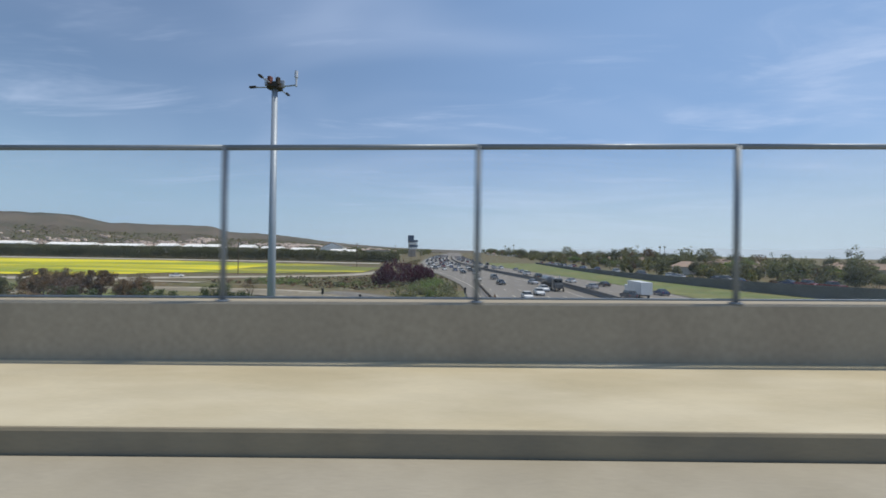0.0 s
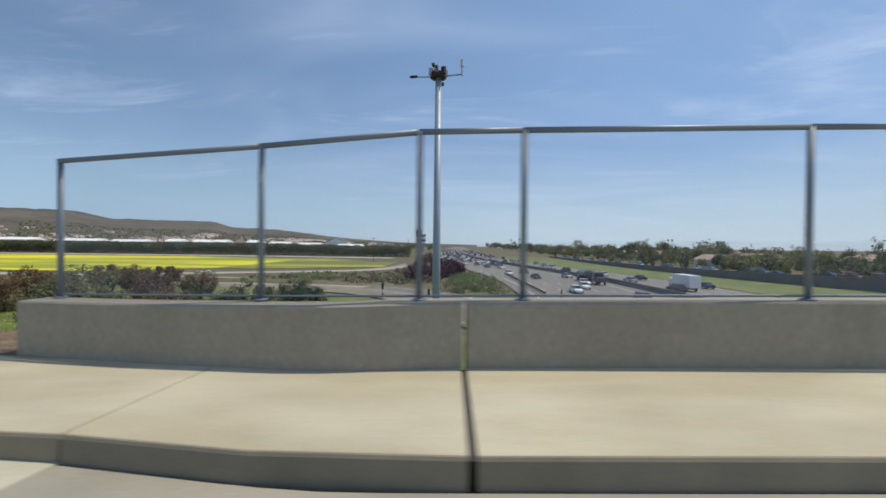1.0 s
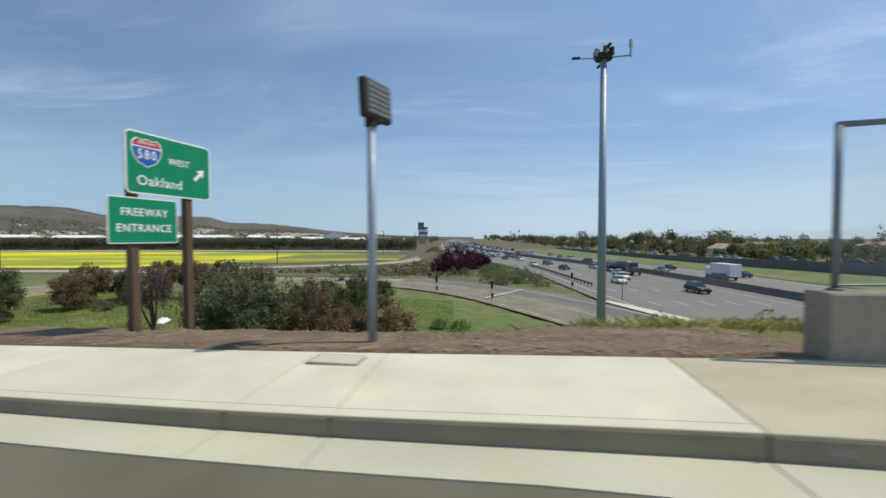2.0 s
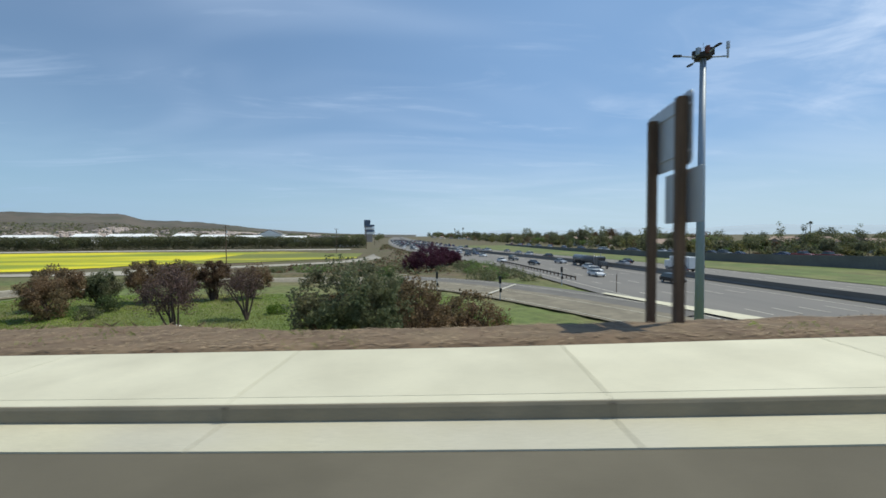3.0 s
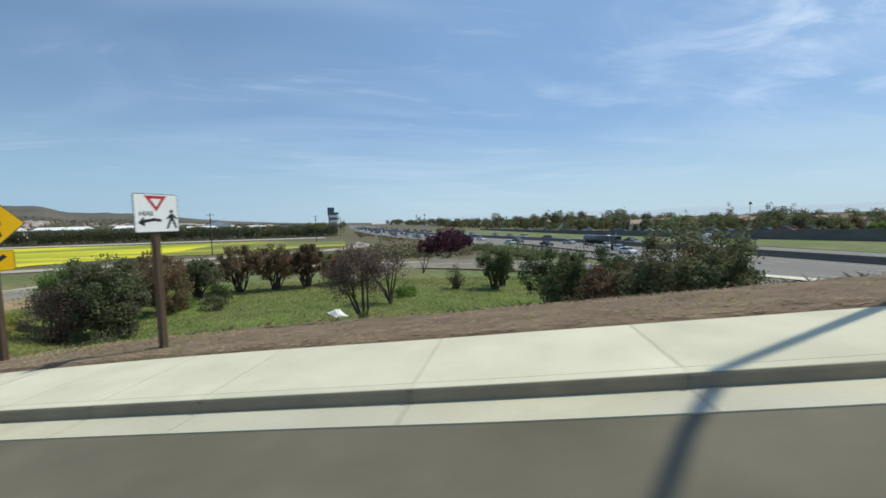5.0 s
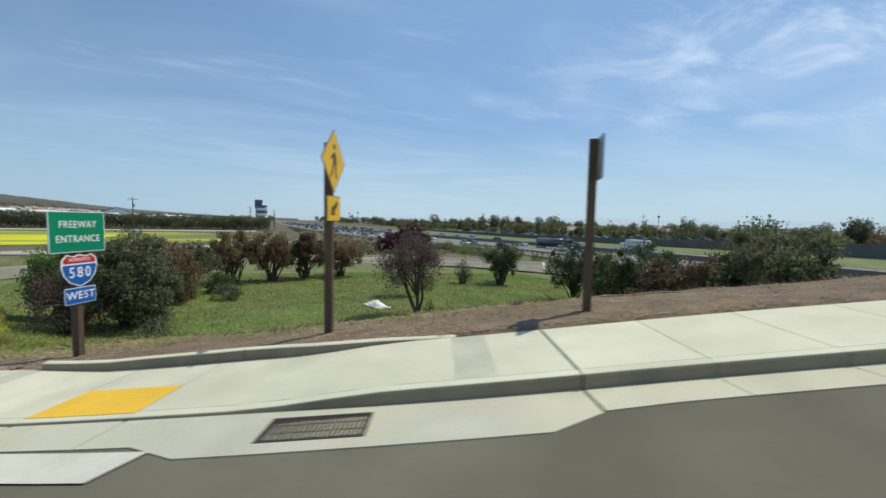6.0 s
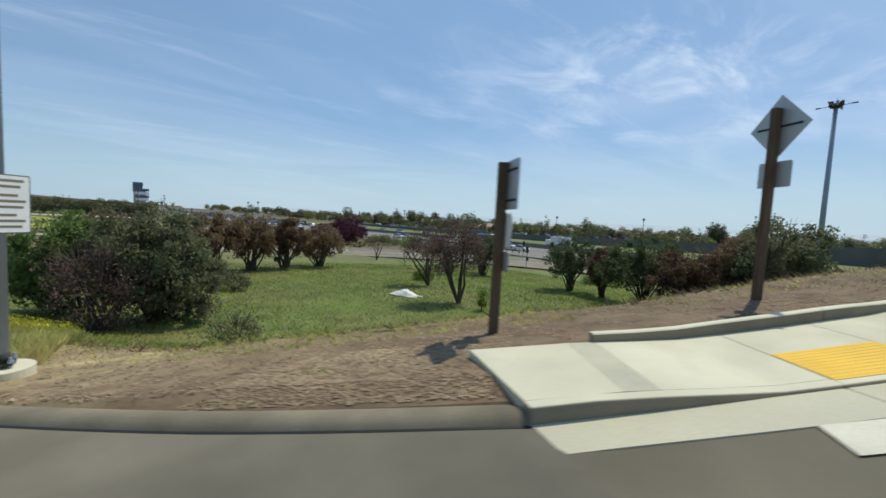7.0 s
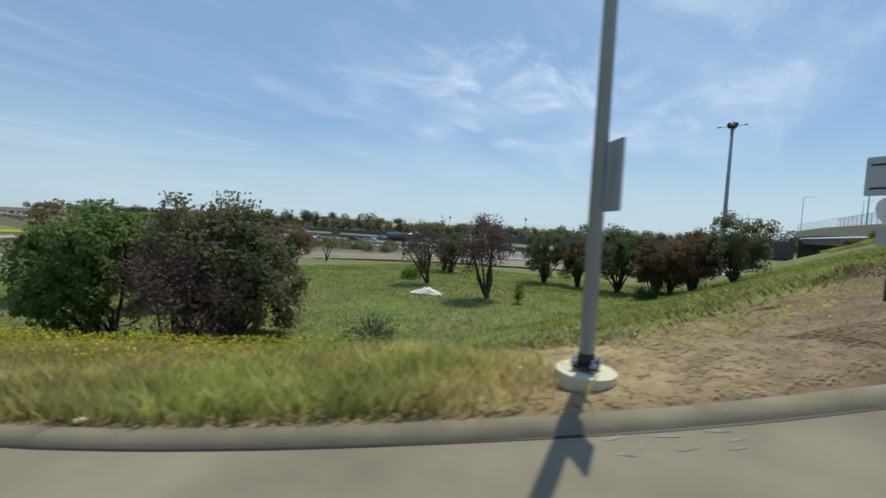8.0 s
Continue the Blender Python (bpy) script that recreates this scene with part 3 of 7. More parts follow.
for i, (a, b) in enumerate(zip(vline, vn)):
    s_ = i * 0.35
    for j, (d, dz) in enumerate(prof):
        wob = 0.6 * noise.noise((s_ * 0.16, 7.0, 0)) if j > 11 else 0.0
        dd = d + wob
        x, y = a[0] + b[0] * dd, a[1] + b[1] * dd
        if j < 2:
            z = a[2] + dz
        else:
            fw_ = float(flat_width(x))
            z = a[2] - 0.02 - 0.10 * min(dd, fw_) - 0.36 * max(dd - fw_, 0)
            z += 0.035 * noise.noise((x * 1.6, y * 1.6, 2.0)) + 0.02 * noise.noise((x * 5, y * 5, 3.0))
            z += 0.05 if j < 14 else (-0.02 if j < 16 else -0.22)
        vv.append((x, y, z))
k_ = len(prof)
vf = [(i * k_ + j, i * k_ + j + 1, (i + 1) * k_ + j + 1, (i + 1) * k_ + j) for i in range(len(vline) - 1) for j in range(k_ - 1)]
sp_ = int(np.argmin(np.hypot(vline[:, 0] + 62.3, vline[:, 1] - 21.0)))
structure("verge", pydata("verge", vv[:(sp_ + 1) * k_], [f for f in vf if f[0] // k_ < sp_], M_DIRT, True), "strip of dry brown dirt with old mulch behind the footway", "dirt")
structure("ramp_verge", pydata("ramp_verge", vv[sp_ * k_:], [tuple(q - sp_ * k_ for q in f) for f in vf if f[0] // k_ >= sp_], M_DIRT, True), "strip of straw-coloured dry dirt beside the ramp dike", "dirt")
tip_line = dense(ramp_edge[0:6], 0.4)
tip_line[:, 2] += np.linspace(0.10, 0.0, len(tip_line))
tip_line[-4:, 2] -= np.linspace(0.05, 0.3, 4)
structure("verge_tip", ribbon("verge_tip", tip_line, [(0.20, -0.16), (0.33, -0.02), (0.8, 0.06), (1.3, 0.05), (2.0, 0.02)], M_DIRT), "dry dirt beside the end of the footway", "dirt")

# ---------------------------------------------------------------- road, gutter, kerb, footway
def along(x0, x1, step=0.4):
    n = max(2, int(abs(x1 - x0) / step) + 1)
    return np.array([kerb_at(x)[:3] for x in np.linspace(x0, x1, n)])


def road_at(x, d, dz=0.0):
    px, py, pz, nx, ny = kerb_at(x)
    return (px - nx * d, py - ny * d, pz + 0.03 * d + dz)


CROSS = [(-0.02, 0.0), (-0.5, 0.015), (-3, 0.09), (-7, 0.21), (-17, 0.05)]
structure("bridge_road", ribbon("bridge_road", along(110, -14.0), CROSS, M_DECK), "pale worn concrete bridge deck roadway", "road")
structure("road", ribbon("road", along(-14.0, -60.93), [(-0.3, 0.005)] + CROSS[1:], M_ASPH), "dark grey-brown asphalt road lane", "road")
ramp_lead = np.array([(x_, float(ky(x_)), float(kz(x_)) - 0.03) for x_ in (-58.8, -59.6, -60.3)])
structure("ramp_road", ribbon("ramp_road", np.concatenate([ramp_lead, ramp_edge]), [(0.0, 0.0), (-3, 0.1), (-8.0, 0.22)], M_ASPH2), "sun-worn asphalt loop ramp curving round the grass field", "road")

gutter = structure("gutter", None, "pale concrete gutter along the kerb", "gutter")
kerb = structure("kerb", None, "grey concrete kerb with worn face, coloured darker for its shade", "kerb")
footway = structure("pavement", None, "pale concrete footway of cast slabs with joints", "pavement")
joints = [-18.45, -21.5, -22.4, -25.4, -28.3, -31.28, -34.08, -36.92, -39.63, -42.22, -44.9, -47.2, -49.35, -50.66, -51.9, -53.15, -53.9, -54.3, -57.3, -58.46, -59.88, -60.18, -60.93]
GW = [(-61.2, 0.46), (-56.62, 0.55), (-56.48, 0.77), (-53.4, 0.76), (-53.1, 0.45), (-19.9, 0.45), (-18.4, 0.54), (-14, 0.56)]
gw = functools.partial(np.interp, xp=[a for a, b in GW], fp=[b for a, b in GW])


def slab(name, xa, xb, fn, mat_, parent, step=0.45):
    """A piece of the roadside between two stations; fn gives its closed section there."""
    n = max(2, int((xa - xb) / step) + 1)
    verts, faces = [], []
    for x in np.linspace(xa, xb, n):
        ring = fn(float(x))
        k = len(ring)
        verts += ring
    for i in range(n - 1):
        for j in range(k):
            j2 = (j + 1) % k
            faces.append((i * k + j, i * k + j2, (i + 1) * k + j2, (i + 1) * k + j))
    faces.append(tuple(range(k - 1, -1, -1)))
    faces.append(tuple((n - 1) * k + j for j in range(k)))
    me = pydata(name, verts, faces, mat_)
    bm = bmesh.new()
    bm.from_mesh(me)
    bmesh.ops.recalc_face_normals(bm, faces=bm.faces[:])
    bm.to_mesh(me)
    bm.free()
    ob = new(name, me)
    ob.parent = parent
    return ob


def gutter_section(x):
    w = float(gw(x))
    return [road_at(x, -0.01, 0.006), road_at(x, w, 0.012), road_at(x, w, -0.2), road_at(x, -0.01, -0.2)]


def kerb_section(x):
    h = float(kh(x))
    def q(d, z):
        px, py, pz, nx, ny = kerb_at(x)
        return (px + nx * d, py + ny * d, pz + z)
    return [q(0.0, -0.1), q(0.012, max(h - 0.03, 0.004)), q(0.022, max(h - 0.008, 0.008)), q(0.035, h - 0.004), q(0.15, h - 0.006), q(0.15, -0.1)]


def walk_section(x):
    w = float(kw(x))
    return [walk_at(x, 0.158, 0), walk_at(x, w, 0), walk_at(x, w, -0.3), walk_at(x, 0.158, -0.3)]


def cap_section(x):
    return [walk_at(x, 0.034, -0.004), walk_at(x, 0.046, 0.0), walk_at(x, 0.152, 0), walk_at(x, 0.152, -0.02), walk_at(x, 0.034, -0.02)]


def old_section(x):
    w = float(kw(x))
    return [walk_at(x, 0.034, -0.004), walk_at(x, 0.046, 0), walk_at(x, w, 0), walk_at(x, w, -0.3), walk_at(x, 0.16, -0.3), walk_at(x, 0.16, -0.02), walk_at(x, 0.034, -0.02)]


PATCH = ((-53.9, -54.3), (-59.88, -60.18))
patch_ends = [x for ab in PATCH for x in ab]
GAPS = {-36.92: 0.010, -53.15: 0.016, -53.9: 0.001, -54.3: 0.001, -59.88: 0.001, -60.18: 0.001}
for a, b in zip(joints[:-1], joints[1:]):
    slab("paving_slab", a - GAPS.get(a, 0.006), b + GAPS.get(b, 0.006), walk_section, M_BAND if (a, b) in PATCH else M_WALK, footway)
kerb_joints = [x for x in joints if x not in patch_ends]
for a, b in zip(kerb_joints[:-1], kerb_joints[1:]):
    g0_, g1_ = GAPS.get(a, 0.006), GAPS.get(b, 0.006)
    slab("gutter_slab", a - g0_, b + g1_, gutter_section, M_GUTTER, gutter)
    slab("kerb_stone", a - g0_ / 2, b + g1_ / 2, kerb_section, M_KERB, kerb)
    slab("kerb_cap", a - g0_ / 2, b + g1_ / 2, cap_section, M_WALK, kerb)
slab("gutter_slab", -14.01, -18.44, gutter_section, M_GUTTER, gutter)
for a, b in ((110, -11.0), (-11.06, -14.0), (-14.02, -18.44)):
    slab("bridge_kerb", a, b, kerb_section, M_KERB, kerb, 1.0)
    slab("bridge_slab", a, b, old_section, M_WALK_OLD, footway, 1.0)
# dark seals under the joints
seal = bmesh.new()
for x in kerb_joints[:-1] + [-11.03]:
    a, b, c = Vector(walk_at(x, 0.0, -0.02)), Vector(walk_at(x, float(kw(x)), -0.02)), Vector((0, 0, -0.1))
    o = Vector((0.03 if x not in (-36.92, -53.15) else 0.045, 0, 0))
    vs = [seal.verts.new(v) for v in (a - o, a + o, b + o, b - o)]
    seal.faces.new(vs)
structure("joint_filler", mesh_of("joint_filler", seal, M_IRON), "dark filler in the footway joints", "filler")

# raised kerb at the back of the footway by the crossing
bk = structure("back_kerb", None, "low pale concrete kerb behind the crossing ramp, its face darkened for shade", "kerb")


def back_section(x):
    h = 0.005 + 0.145 * float(smooth01(-54.2, -56.8, x)) - 0.05 * float(smooth01(-58.2, -59.9, x))
    w = float(kw(x))
    return [walk_at(x, w + 0.004, -0.2), walk_at(x, w + 0.004, h - 0.01), walk_at(x, w + 0.02, h), walk_at(x, w + 0.11, h), walk_at(x, w + 0.11, -0.3)]


def back_cap(x):
    (x0, y0, z0), (x1, y1, z1), (x2, y2, z2) = back_section(x)[1:4]
    return [(x0, y0, z0 + 0.002), (x1, y1, z1 + 0.004), (x2, y2, z2 + 0.004), (x2, y2, z2 - 0.03), (x0, y0, z0 - 0.004)]


# one concrete in two colours: dark for the shaded face, pale for the lit top
for a, b in ((-54.25, -57.0), (-57.01, -59.9)):
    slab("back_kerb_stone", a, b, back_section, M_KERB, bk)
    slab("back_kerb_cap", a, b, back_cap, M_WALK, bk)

# yellow tactile pad with its studs
tact = structure("tactile_paving", None, "bright yellow tactile paving pad at the crossing", "paving")
slab("tactile_pad", -57.31, -58.45, lambda x: [walk_at(x, 0.12, 0.006), walk_at(x, 0.80, 0.006), walk_at(x, 0.80, -0.05), walk_at(x, 0.12, -0.05)], M_TACTILE, tact, 0.3)
studs = bmesh.new()
for i in range(20):
    for j in range(10):
        c = Vector(walk_at(-57.345 - i * 0.0563, 0.16 + j * 0.066, 0.008))
        r = bmesh.ops.create_cone(studs, cap_ends=True, segments=6, radius1=0.012, radius2=0.007, depth=0.006)
        bmesh.ops.translate(studs, vec=c, verts=r["verts"])
part("studs", studs, M_TACTILE, tact)

# crosswalk bar, its paint 4 mm above the road and askew to the kerb
bar_v = []
for f_ in np.linspace(0, 1, 9):
    bar_v += [road_at(-56.62 - 2.56 * f_, 0.64 - 0.14 * f_, 0.016), road_at(-56.76 - 2.52 * f_, 1.05 - 0.16 * f_, 0.016)]
structure("crosswalk_bar", pydata("crosswalk_bar", bar_v, [(2 * i, 2 * i + 1, 2 * i + 3, 2 * i + 2) for i in range(8)], M_LINE), "worn white crosswalk bar painted on asphalt", "road marking")

# drain grate in the gutter, its bars level with the concrete
gt_ = math.degrees(math.atan2(float(ky(-55.8) - ky(-55.1)), -0.7))
grate = thing("drain_grate", road_at(-55.44, 0.38, 0.008), "rusty dark iron drain grate set in the gutter", "drain", turn=gt_)
bm = bmesh.new()
for c, s in (((0, 0.205, 0), (0.94, 0.03, 0.02)), ((0, -0.205, 0), (0.94, 0.03, 0.02)), ((0.455, 0, 0), (0.03, 0.38, 0.02)), ((-0.455, 0, 0), (0.03, 0.38, 0.02))):
    box(bm, c, s)
g0_, g1_ = Vector(road_at(-55.1, 0.38, 0.008)), Vector(road_at(-55.8, 0.38, 0.008))
gx_ = (g1_ - g0_).normalized()
gz_ = gx_.cross(Vector(road_at(-55.44, 0.6, 0.008)) - Vector(road_at(-55.44, 0.2, 0.008))).normalized()
gz_ = gz_ if gz_.z > 0 else -gz_
gy_ = gz_.cross(gx_)
grate.matrix_basis = Matrix.Translation((g0_ + g1_) / 2) @ Matrix((gx_, gy_, gz_)).transposed().to_4x4()
part("grate_frame", bm, M_IRON, grate)
bar = mesh_of("grate_bar", box(bmesh.new(), (0, 0, 0), (0.020, 0.38, 0.02), bevel=0.003), M_GRATE)
for i in range(22):
    ob = part("grate_bar", bar, M_GRATE, grate)
    ob.location = (-0.42 + i * 0.04, 0, 0.004)
for y in (-0.07, 0.07):
    part("cross_bar", box(bmesh.new(), (0, y, -0.001), (0.90, 0.014, 0.008)), M_GRATE, grate)
# flat black plate under the bars, painted darkness in place of a hollow
part("pit", box(bmesh.new(), (0, 0, -0.003), (0.91, 0.38, 0.006)), M_BLACK, grate)

# asphalt dike along the ramp
dike_line = ramp_edge[0:75]
structure("dike", ribbon("dike", dense(dike_line, 0.5), [(0.0, 0.0), (0.03, 0.04), (0.09, 0.08), (0.20, 0.085), (0.31, 0.055), (0.40, -0.10)], M_DIKE, smooth=True), "low rounded asphalt dike along the ramp edge", "dike")
crack = ribbon("crack", dense(dike_line, 0.5), [(-0.035, 0.006), (0.0, 0.008)], M_BLACK)
structure("edge_crack", crack, "dark crack between ramp pavement and dike", "crack")

# faded utility marks chalked on the ramp
um = bmesh.new()
mk_o, mk_u, mk_v = Vector((-66.52, 24.17)), Vector((0.6, -0.8)), Vector((0.8, 0.6))
fig_ = [[(0.0, 0.28), (0.17, 0.33)], [(0.22, 0.10), (0.30, 0.24)], [(0.02, 0.06), (0.14, 0.02)], [(0.44, 0.30), (0.66, 0.27)], [(0.50, 0.05), (0.70, 0.09)], [(0.92, 0.33), (1.12, 0.30)], [(1.00, 0.14), (1.16, 0.19)], [(0.90, 0.02), (1.06, 0.05)], [(0.34, 0.42), (0.58, 0.41)], [(0.80, 0.42), (1.15, 0.43)]]
for pts_ in [[tuple(mk_o + mk_u * a + mk_v * b) for a, b in fg_] for fg_ in fig_]:
    q_ = dense([(a, b, 0.0) for a, b in pts_], 0.06)
    d_, _, lv_, _ = nearest(q_[:, 0], q_[:, 1], ramp_edge)
    q_[:, 2] = lv_ + 0.0333 * d_ + 0.005
    nq_ = normals2d(q_)
    row_ = [(um.verts.new((a[0] + n[0] * w, a[1] + n[1] * w, a[2])), um.verts.new((a[0] - n[0] * w, a[1] - n[1] * w, a[2]))) for a, n, w in zip(q_, nq_, 0.016 + 0.009 * np.sin(np.arange(len(q_)) * 1.7))]
    for r0_, r1_ in zip(row_[:-1], row_[1:]):
        um.faces.new((r0_[0], r0_[1], r1_[1], r1_[0]))
structure("utility_marks", mesh_of("utility_marks", um, M_MARK), "faded chalk utility marks on the ramp asphalt", "marking")

# faded chalk marks on the kerb face
chalk = bmesh.new()
for xc, wd in ((-18.0, 0.16), (-17.75, 0.12), (-17.5, 0.14), (-16.55, 0.14), (-16.35, 0.12), (-16.95, 0.10)):
    a, b = kerb_at(xc + wd / 2), kerb_at(xc - wd / 2)
    h = float(kh(xc))
    vs = [chalk.verts.new((p_[0] - p_[3] * 0.004, p_[1] - p_[4] * 0.004 + (0.012 if z > 0.1 else 0.004), p_[2] + z)) for p_, z in ((a, h * 0.36), (b, h * 0.33), (b, h * 0.62), (a, h * 0.66))]
    chalk.faces.new(vs)
structure("chalk_marks", mesh_of("chalk_marks", chalk, M_MARK), "faded pale chalk marks on the kerb face", "marking")

# access cover in the footway by the floodlight
cov = thing("access_cover", walk_at(-22.02, 1.33, 0.006), "grey concrete access cover in the footway", "cover", turn=math.degrees(math.atan2(0.165, -1)))
part("lid", box(bmesh.new(), (0, 0, 0), (0.54, 0.30, 0.02), bevel=0.004), M_GUTTER, cov)
part("rim", box(bmesh.new(), (0, 0, -0.008), (0.60, 0.36, 0.02)), M_KERB, cov)

# ---------------------------------------------------------------- bridge parapet and fence
WALL_H = 0.69


def wall_foot(x):
    return walk_at(x, float(kw(x)) + 0.0)


pw = [np.array([wall_foot(x) for x in np.linspace(110, -11.0, 60)]), np.array([wall_foot(x) for x in np.linspace(-11.05, -16.87, 14)])]
parapet = structure("parapet_wall", None, "stained grey concrete bridge parapet with a pale top", "wall")
for p_ in pw:
    me = ribbon("parapet_block", p_, [(0.0, -0.25), (0.0, WALL_H - 0.02), (0.02, WALL_H), (0.36, WALL_H), (0.38, WALL_H - 0.02), (0.38, -1.2)], M_WALL, True)
    ob = new("parapet_block", me)
    ob.parent = parapet

fence = thing("chain_link_fence", (0, 0, 0), "grey steel chain-link safety fence on the bridge parapet", "fence")
posts = [(1.8 - 3.05 * i, max(6.2, wall_foot(1.8 - 3.05 * i)[1] + 0.06)) for i in range(-35, 5)] + [(-11.54, 6.2), (-13.43, 6.47), (-16.34, 6.95)]
top_z = curve([(110, 3.9), (20, 3.05), (1.8, 2.855), (-4.3, 2.775), (-7.35, 2.745), (-10.4, 2.70), (-11.55, 2.675), (-13.4, 2.58), (-16.3, 2.49)])


def wall_top(x):
    return wall_foot(x)[2] + WALL_H


pm = {}
for x, y in posts:
    h = round(float(top_z(x)) - wall_top(x), 2)
    if h not in pm:
        bm = rod(bmesh.new(), (0, 0, 0), (0, 0, h), 0.036, n=10)
        rod(bm, (0, 0, 0), (0, 0, 0.02), 0.075, n=10)
        pm[h] = mesh_of("post", bm, M_FENCE, True)
    ob = part("post", pm[h], M_FENCE, fence)
    ob.location = (x, y, wall_top(x))
for (xa, ya), (xb, yb) in zip(posts[:-1], posts[1:]):
    za, zb = float(top_z(xa)), float(top_z(xb))
    part("top_rail", rod(bmesh.new(), (xa + 0.02, ya, za), (xb - 0.02, yb, zb), 0.034, n=10), M_FENCE, fence, smooth=True)
    wa, wb = wall_top(xa) + 0.05, wall_top(xb) + 0.05
    part("bottom_rail", rod(bmesh.new(), (xa, ya, wa), (xb, yb, wb), 0.014, n=6), M_FENCE, fence)
    if xa > 45:
        continue
    # diamond wire between the rails
    L = math.hypot(xb - xa, yb - ya)
    H = ((za - wa) + (zb - wb)) / 2
    vs, fs = [], []
    t = 0.0016

    def lift(u, v):
        f = u / L
        return Vector((xa + (xb - xa) * f, ya + (yb - ya) * f, (wa + (wb - wa) * f) + v * ((za - wa) * (1 - f) + (zb - wb) * f) / H))
    sp = 0.072
    for sgn in (1, -1):
        c = -H if sgn > 0 else 0.0
        while c < (L if sgn > 0 else L + H):
            # line u = c + sgn * v
            pts = []
            for v in (0.0, H):
                pts.append([c + sgn * v, v])
            for q, o in ((pts[0], pts[1]), (pts[1], pts[0])):
                for lim in (0.0, L):
                    if (lim == 0.0 and q[0] < 0) or (lim == L and q[0] > L):
                        f = (lim - o[0]) / (q[0] - o[0])
                        q[1] = o[1] + (q[1] - o[1]) * f
                        q[0] = lim
            if abs(pts[0][1] - pts[1][1]) > 0.02:
                a, b = lift(*pts[0]), lift(*pts[1])
                k = len(vs)
                for q in (a, b):
                    vs += [q + Vector((t, 0, 0)), q + Vector((-t, 0.0, 0)), q + Vector((0, t * 1.4, 0))]
                fs += [(k, k + 1, k + 4, k + 3), (k + 1, k + 2, k + 5, k + 4), (k + 2, k, k + 3, k + 5)]
            c += sp
    part("wire_mesh", pydata("wire_mesh", vs, fs, M_WIRE), M_WIRE, fence)

# bridge superstructure over the freeway
bridge = structure("bridge", None, "concrete box-girder bridge over the freeway", "bridge")
for nm, c, s in (("girder", (48, -3.0, -1.55), (118, 16.5, 1.7)), ("deck_edge", (49, 6.0, -0.28), (120, 0.75, 0.42)), ("deck_edge", (49, -12.6, -0.1), (120, 0.75, 0.42)), ("pier", (31.5, -3, -5.2), (1.6, 12, 5.8)),
                 ("abutment", (-10.6, -3.1, -2.4), (1.2, 18.2, 3.4)), ("far_abutment", (108, -3.1, -4.5), (1.2, 18.2, 7))):
    part(nm, box(bmesh.new(), c, s, bevel=0.05), M_BARRIER, bridge)

# ---------------------------------------------------------------- freeway and far roads
def lane_line(x, y0, y1, w=0.13, dash=None):
    vs, fs = [], []
    y = y0
    while y < y1:
        e = min(y + (dash[0] if dash else 15), y1)
        k = len(vs)
        vs += [(fx(x, y) - w, y, -8.075), (fx(x, y) + w, y, -8.075), (fx(x, e) + w, e, -8.075), (fx(x, e) - w, e, -8.075)]
        fs.append((k, k + 1, k + 2, k + 3))
        y = e + (dash[1] if dash else 0)
    return vs, fs


def fx(x, y):
    return x - 8.5 + float(bend(y))


def fturn(y):
    """Heading of the lanes at y, in degrees."""
    return -math.degrees(math.atan2(float(bend(y + 8) - bend(y - 8)), 16))


def fway(name, x0, x1, label):
    ys = [-400, 0, *range(100, 460, 15), 560, 700, 850, 1000, 1250, 1500, 2200, 3000]
    vs = [(fx(x, y), y, -8.1) for y in ys for x in (x0, x1)]
    fs = [(2 * i, 2 * i + 1, 2 * i + 3, 2 * i + 2) for i in range(len(ys) - 1)]
    return structure(name, pydata(name, vs, fs, M_FREEWAY), label, "road")


fway("freeway_near", 10.5, 39.2, "wide grey concrete freeway roadway with many lanes")
fway("freeway_far", 40.8, 60.5, "grey freeway roadway beyond the median barrier")
marks = structure("lane_markings", None, "white lane lines on the freeway", "road marking")
for x, dash in ((13.2, None), (17, (3.6, 11)), (20.7, (3.6, 11)), (24.4, (3.6, 11)), (28.1, (3.6, 11)), (31.8, (3.6, 11)), (35.6, None), (43.5, None), (47.2, (3.6, 11)), (50.9, (3.6, 11)), (54.6, (3.6, 11)), (58.4, None)):
    vs, fs = lane_line(x, -60, 700, 0.1, dash)
    part("lane_line", pydata("lane_line", vs, fs, M_LINE), M_LINE, marks)
bl = np.array([(fx(40, y), y, -8.1) for y in np.linspace(3000, -300, 120)])
structure("median_barrier", ribbon("median_barrier", bl, [(-0.4, 0), (-0.4, 0.15), (-0.16, 0.45), (-0.12, 1.15), (0.12, 1.15), (0.16, 0.45), (0.4, 0.15), (0.4, 0)], M_BARRIER, True), "long grey concrete median barrier", "barrier")
# retaining wall that carries the ramp beyond the freeway
rl = dense([(96, 8, -8.2), (90, 60, -8.2), (86, 84, -8.2), (78, 108, -8.2), (70, 150, -8.2), (66, 220, -8.2), (68, 330, -8.2)], 8)
rh = np.interp(rl[:, 1], [8, 60, 100, 160, 330], [6.5, 4.0, 3.0, 2.2, 1.2])
vs, fs = [], []
for p_, h in zip(rl, rh):
    vs += [(p_[0], p_[1], -8.4), (p_[0], p_[1], -8.2 + h), (p_[0] + 0.4, p_[1], -8.2 + h), (p_[0] + 0.4, p_[1], -8.2 + h - 0.9), (p_[0] + 12, p_[1], -8.2 + h - 0.9), (p_[0] + 20, p_[1], -8.4)]
fs = [(i * 6 + j, i * 6 + j + 1, i * 6 + j + 7, i * 6 + j + 6) for i in range(len(rl) - 1) for j in range(5)]
structure("retaining_wall", pydata("retaining_wall", vs, fs, M_RETAIN), "long dark concrete retaining wall of the far ramp", "wall")

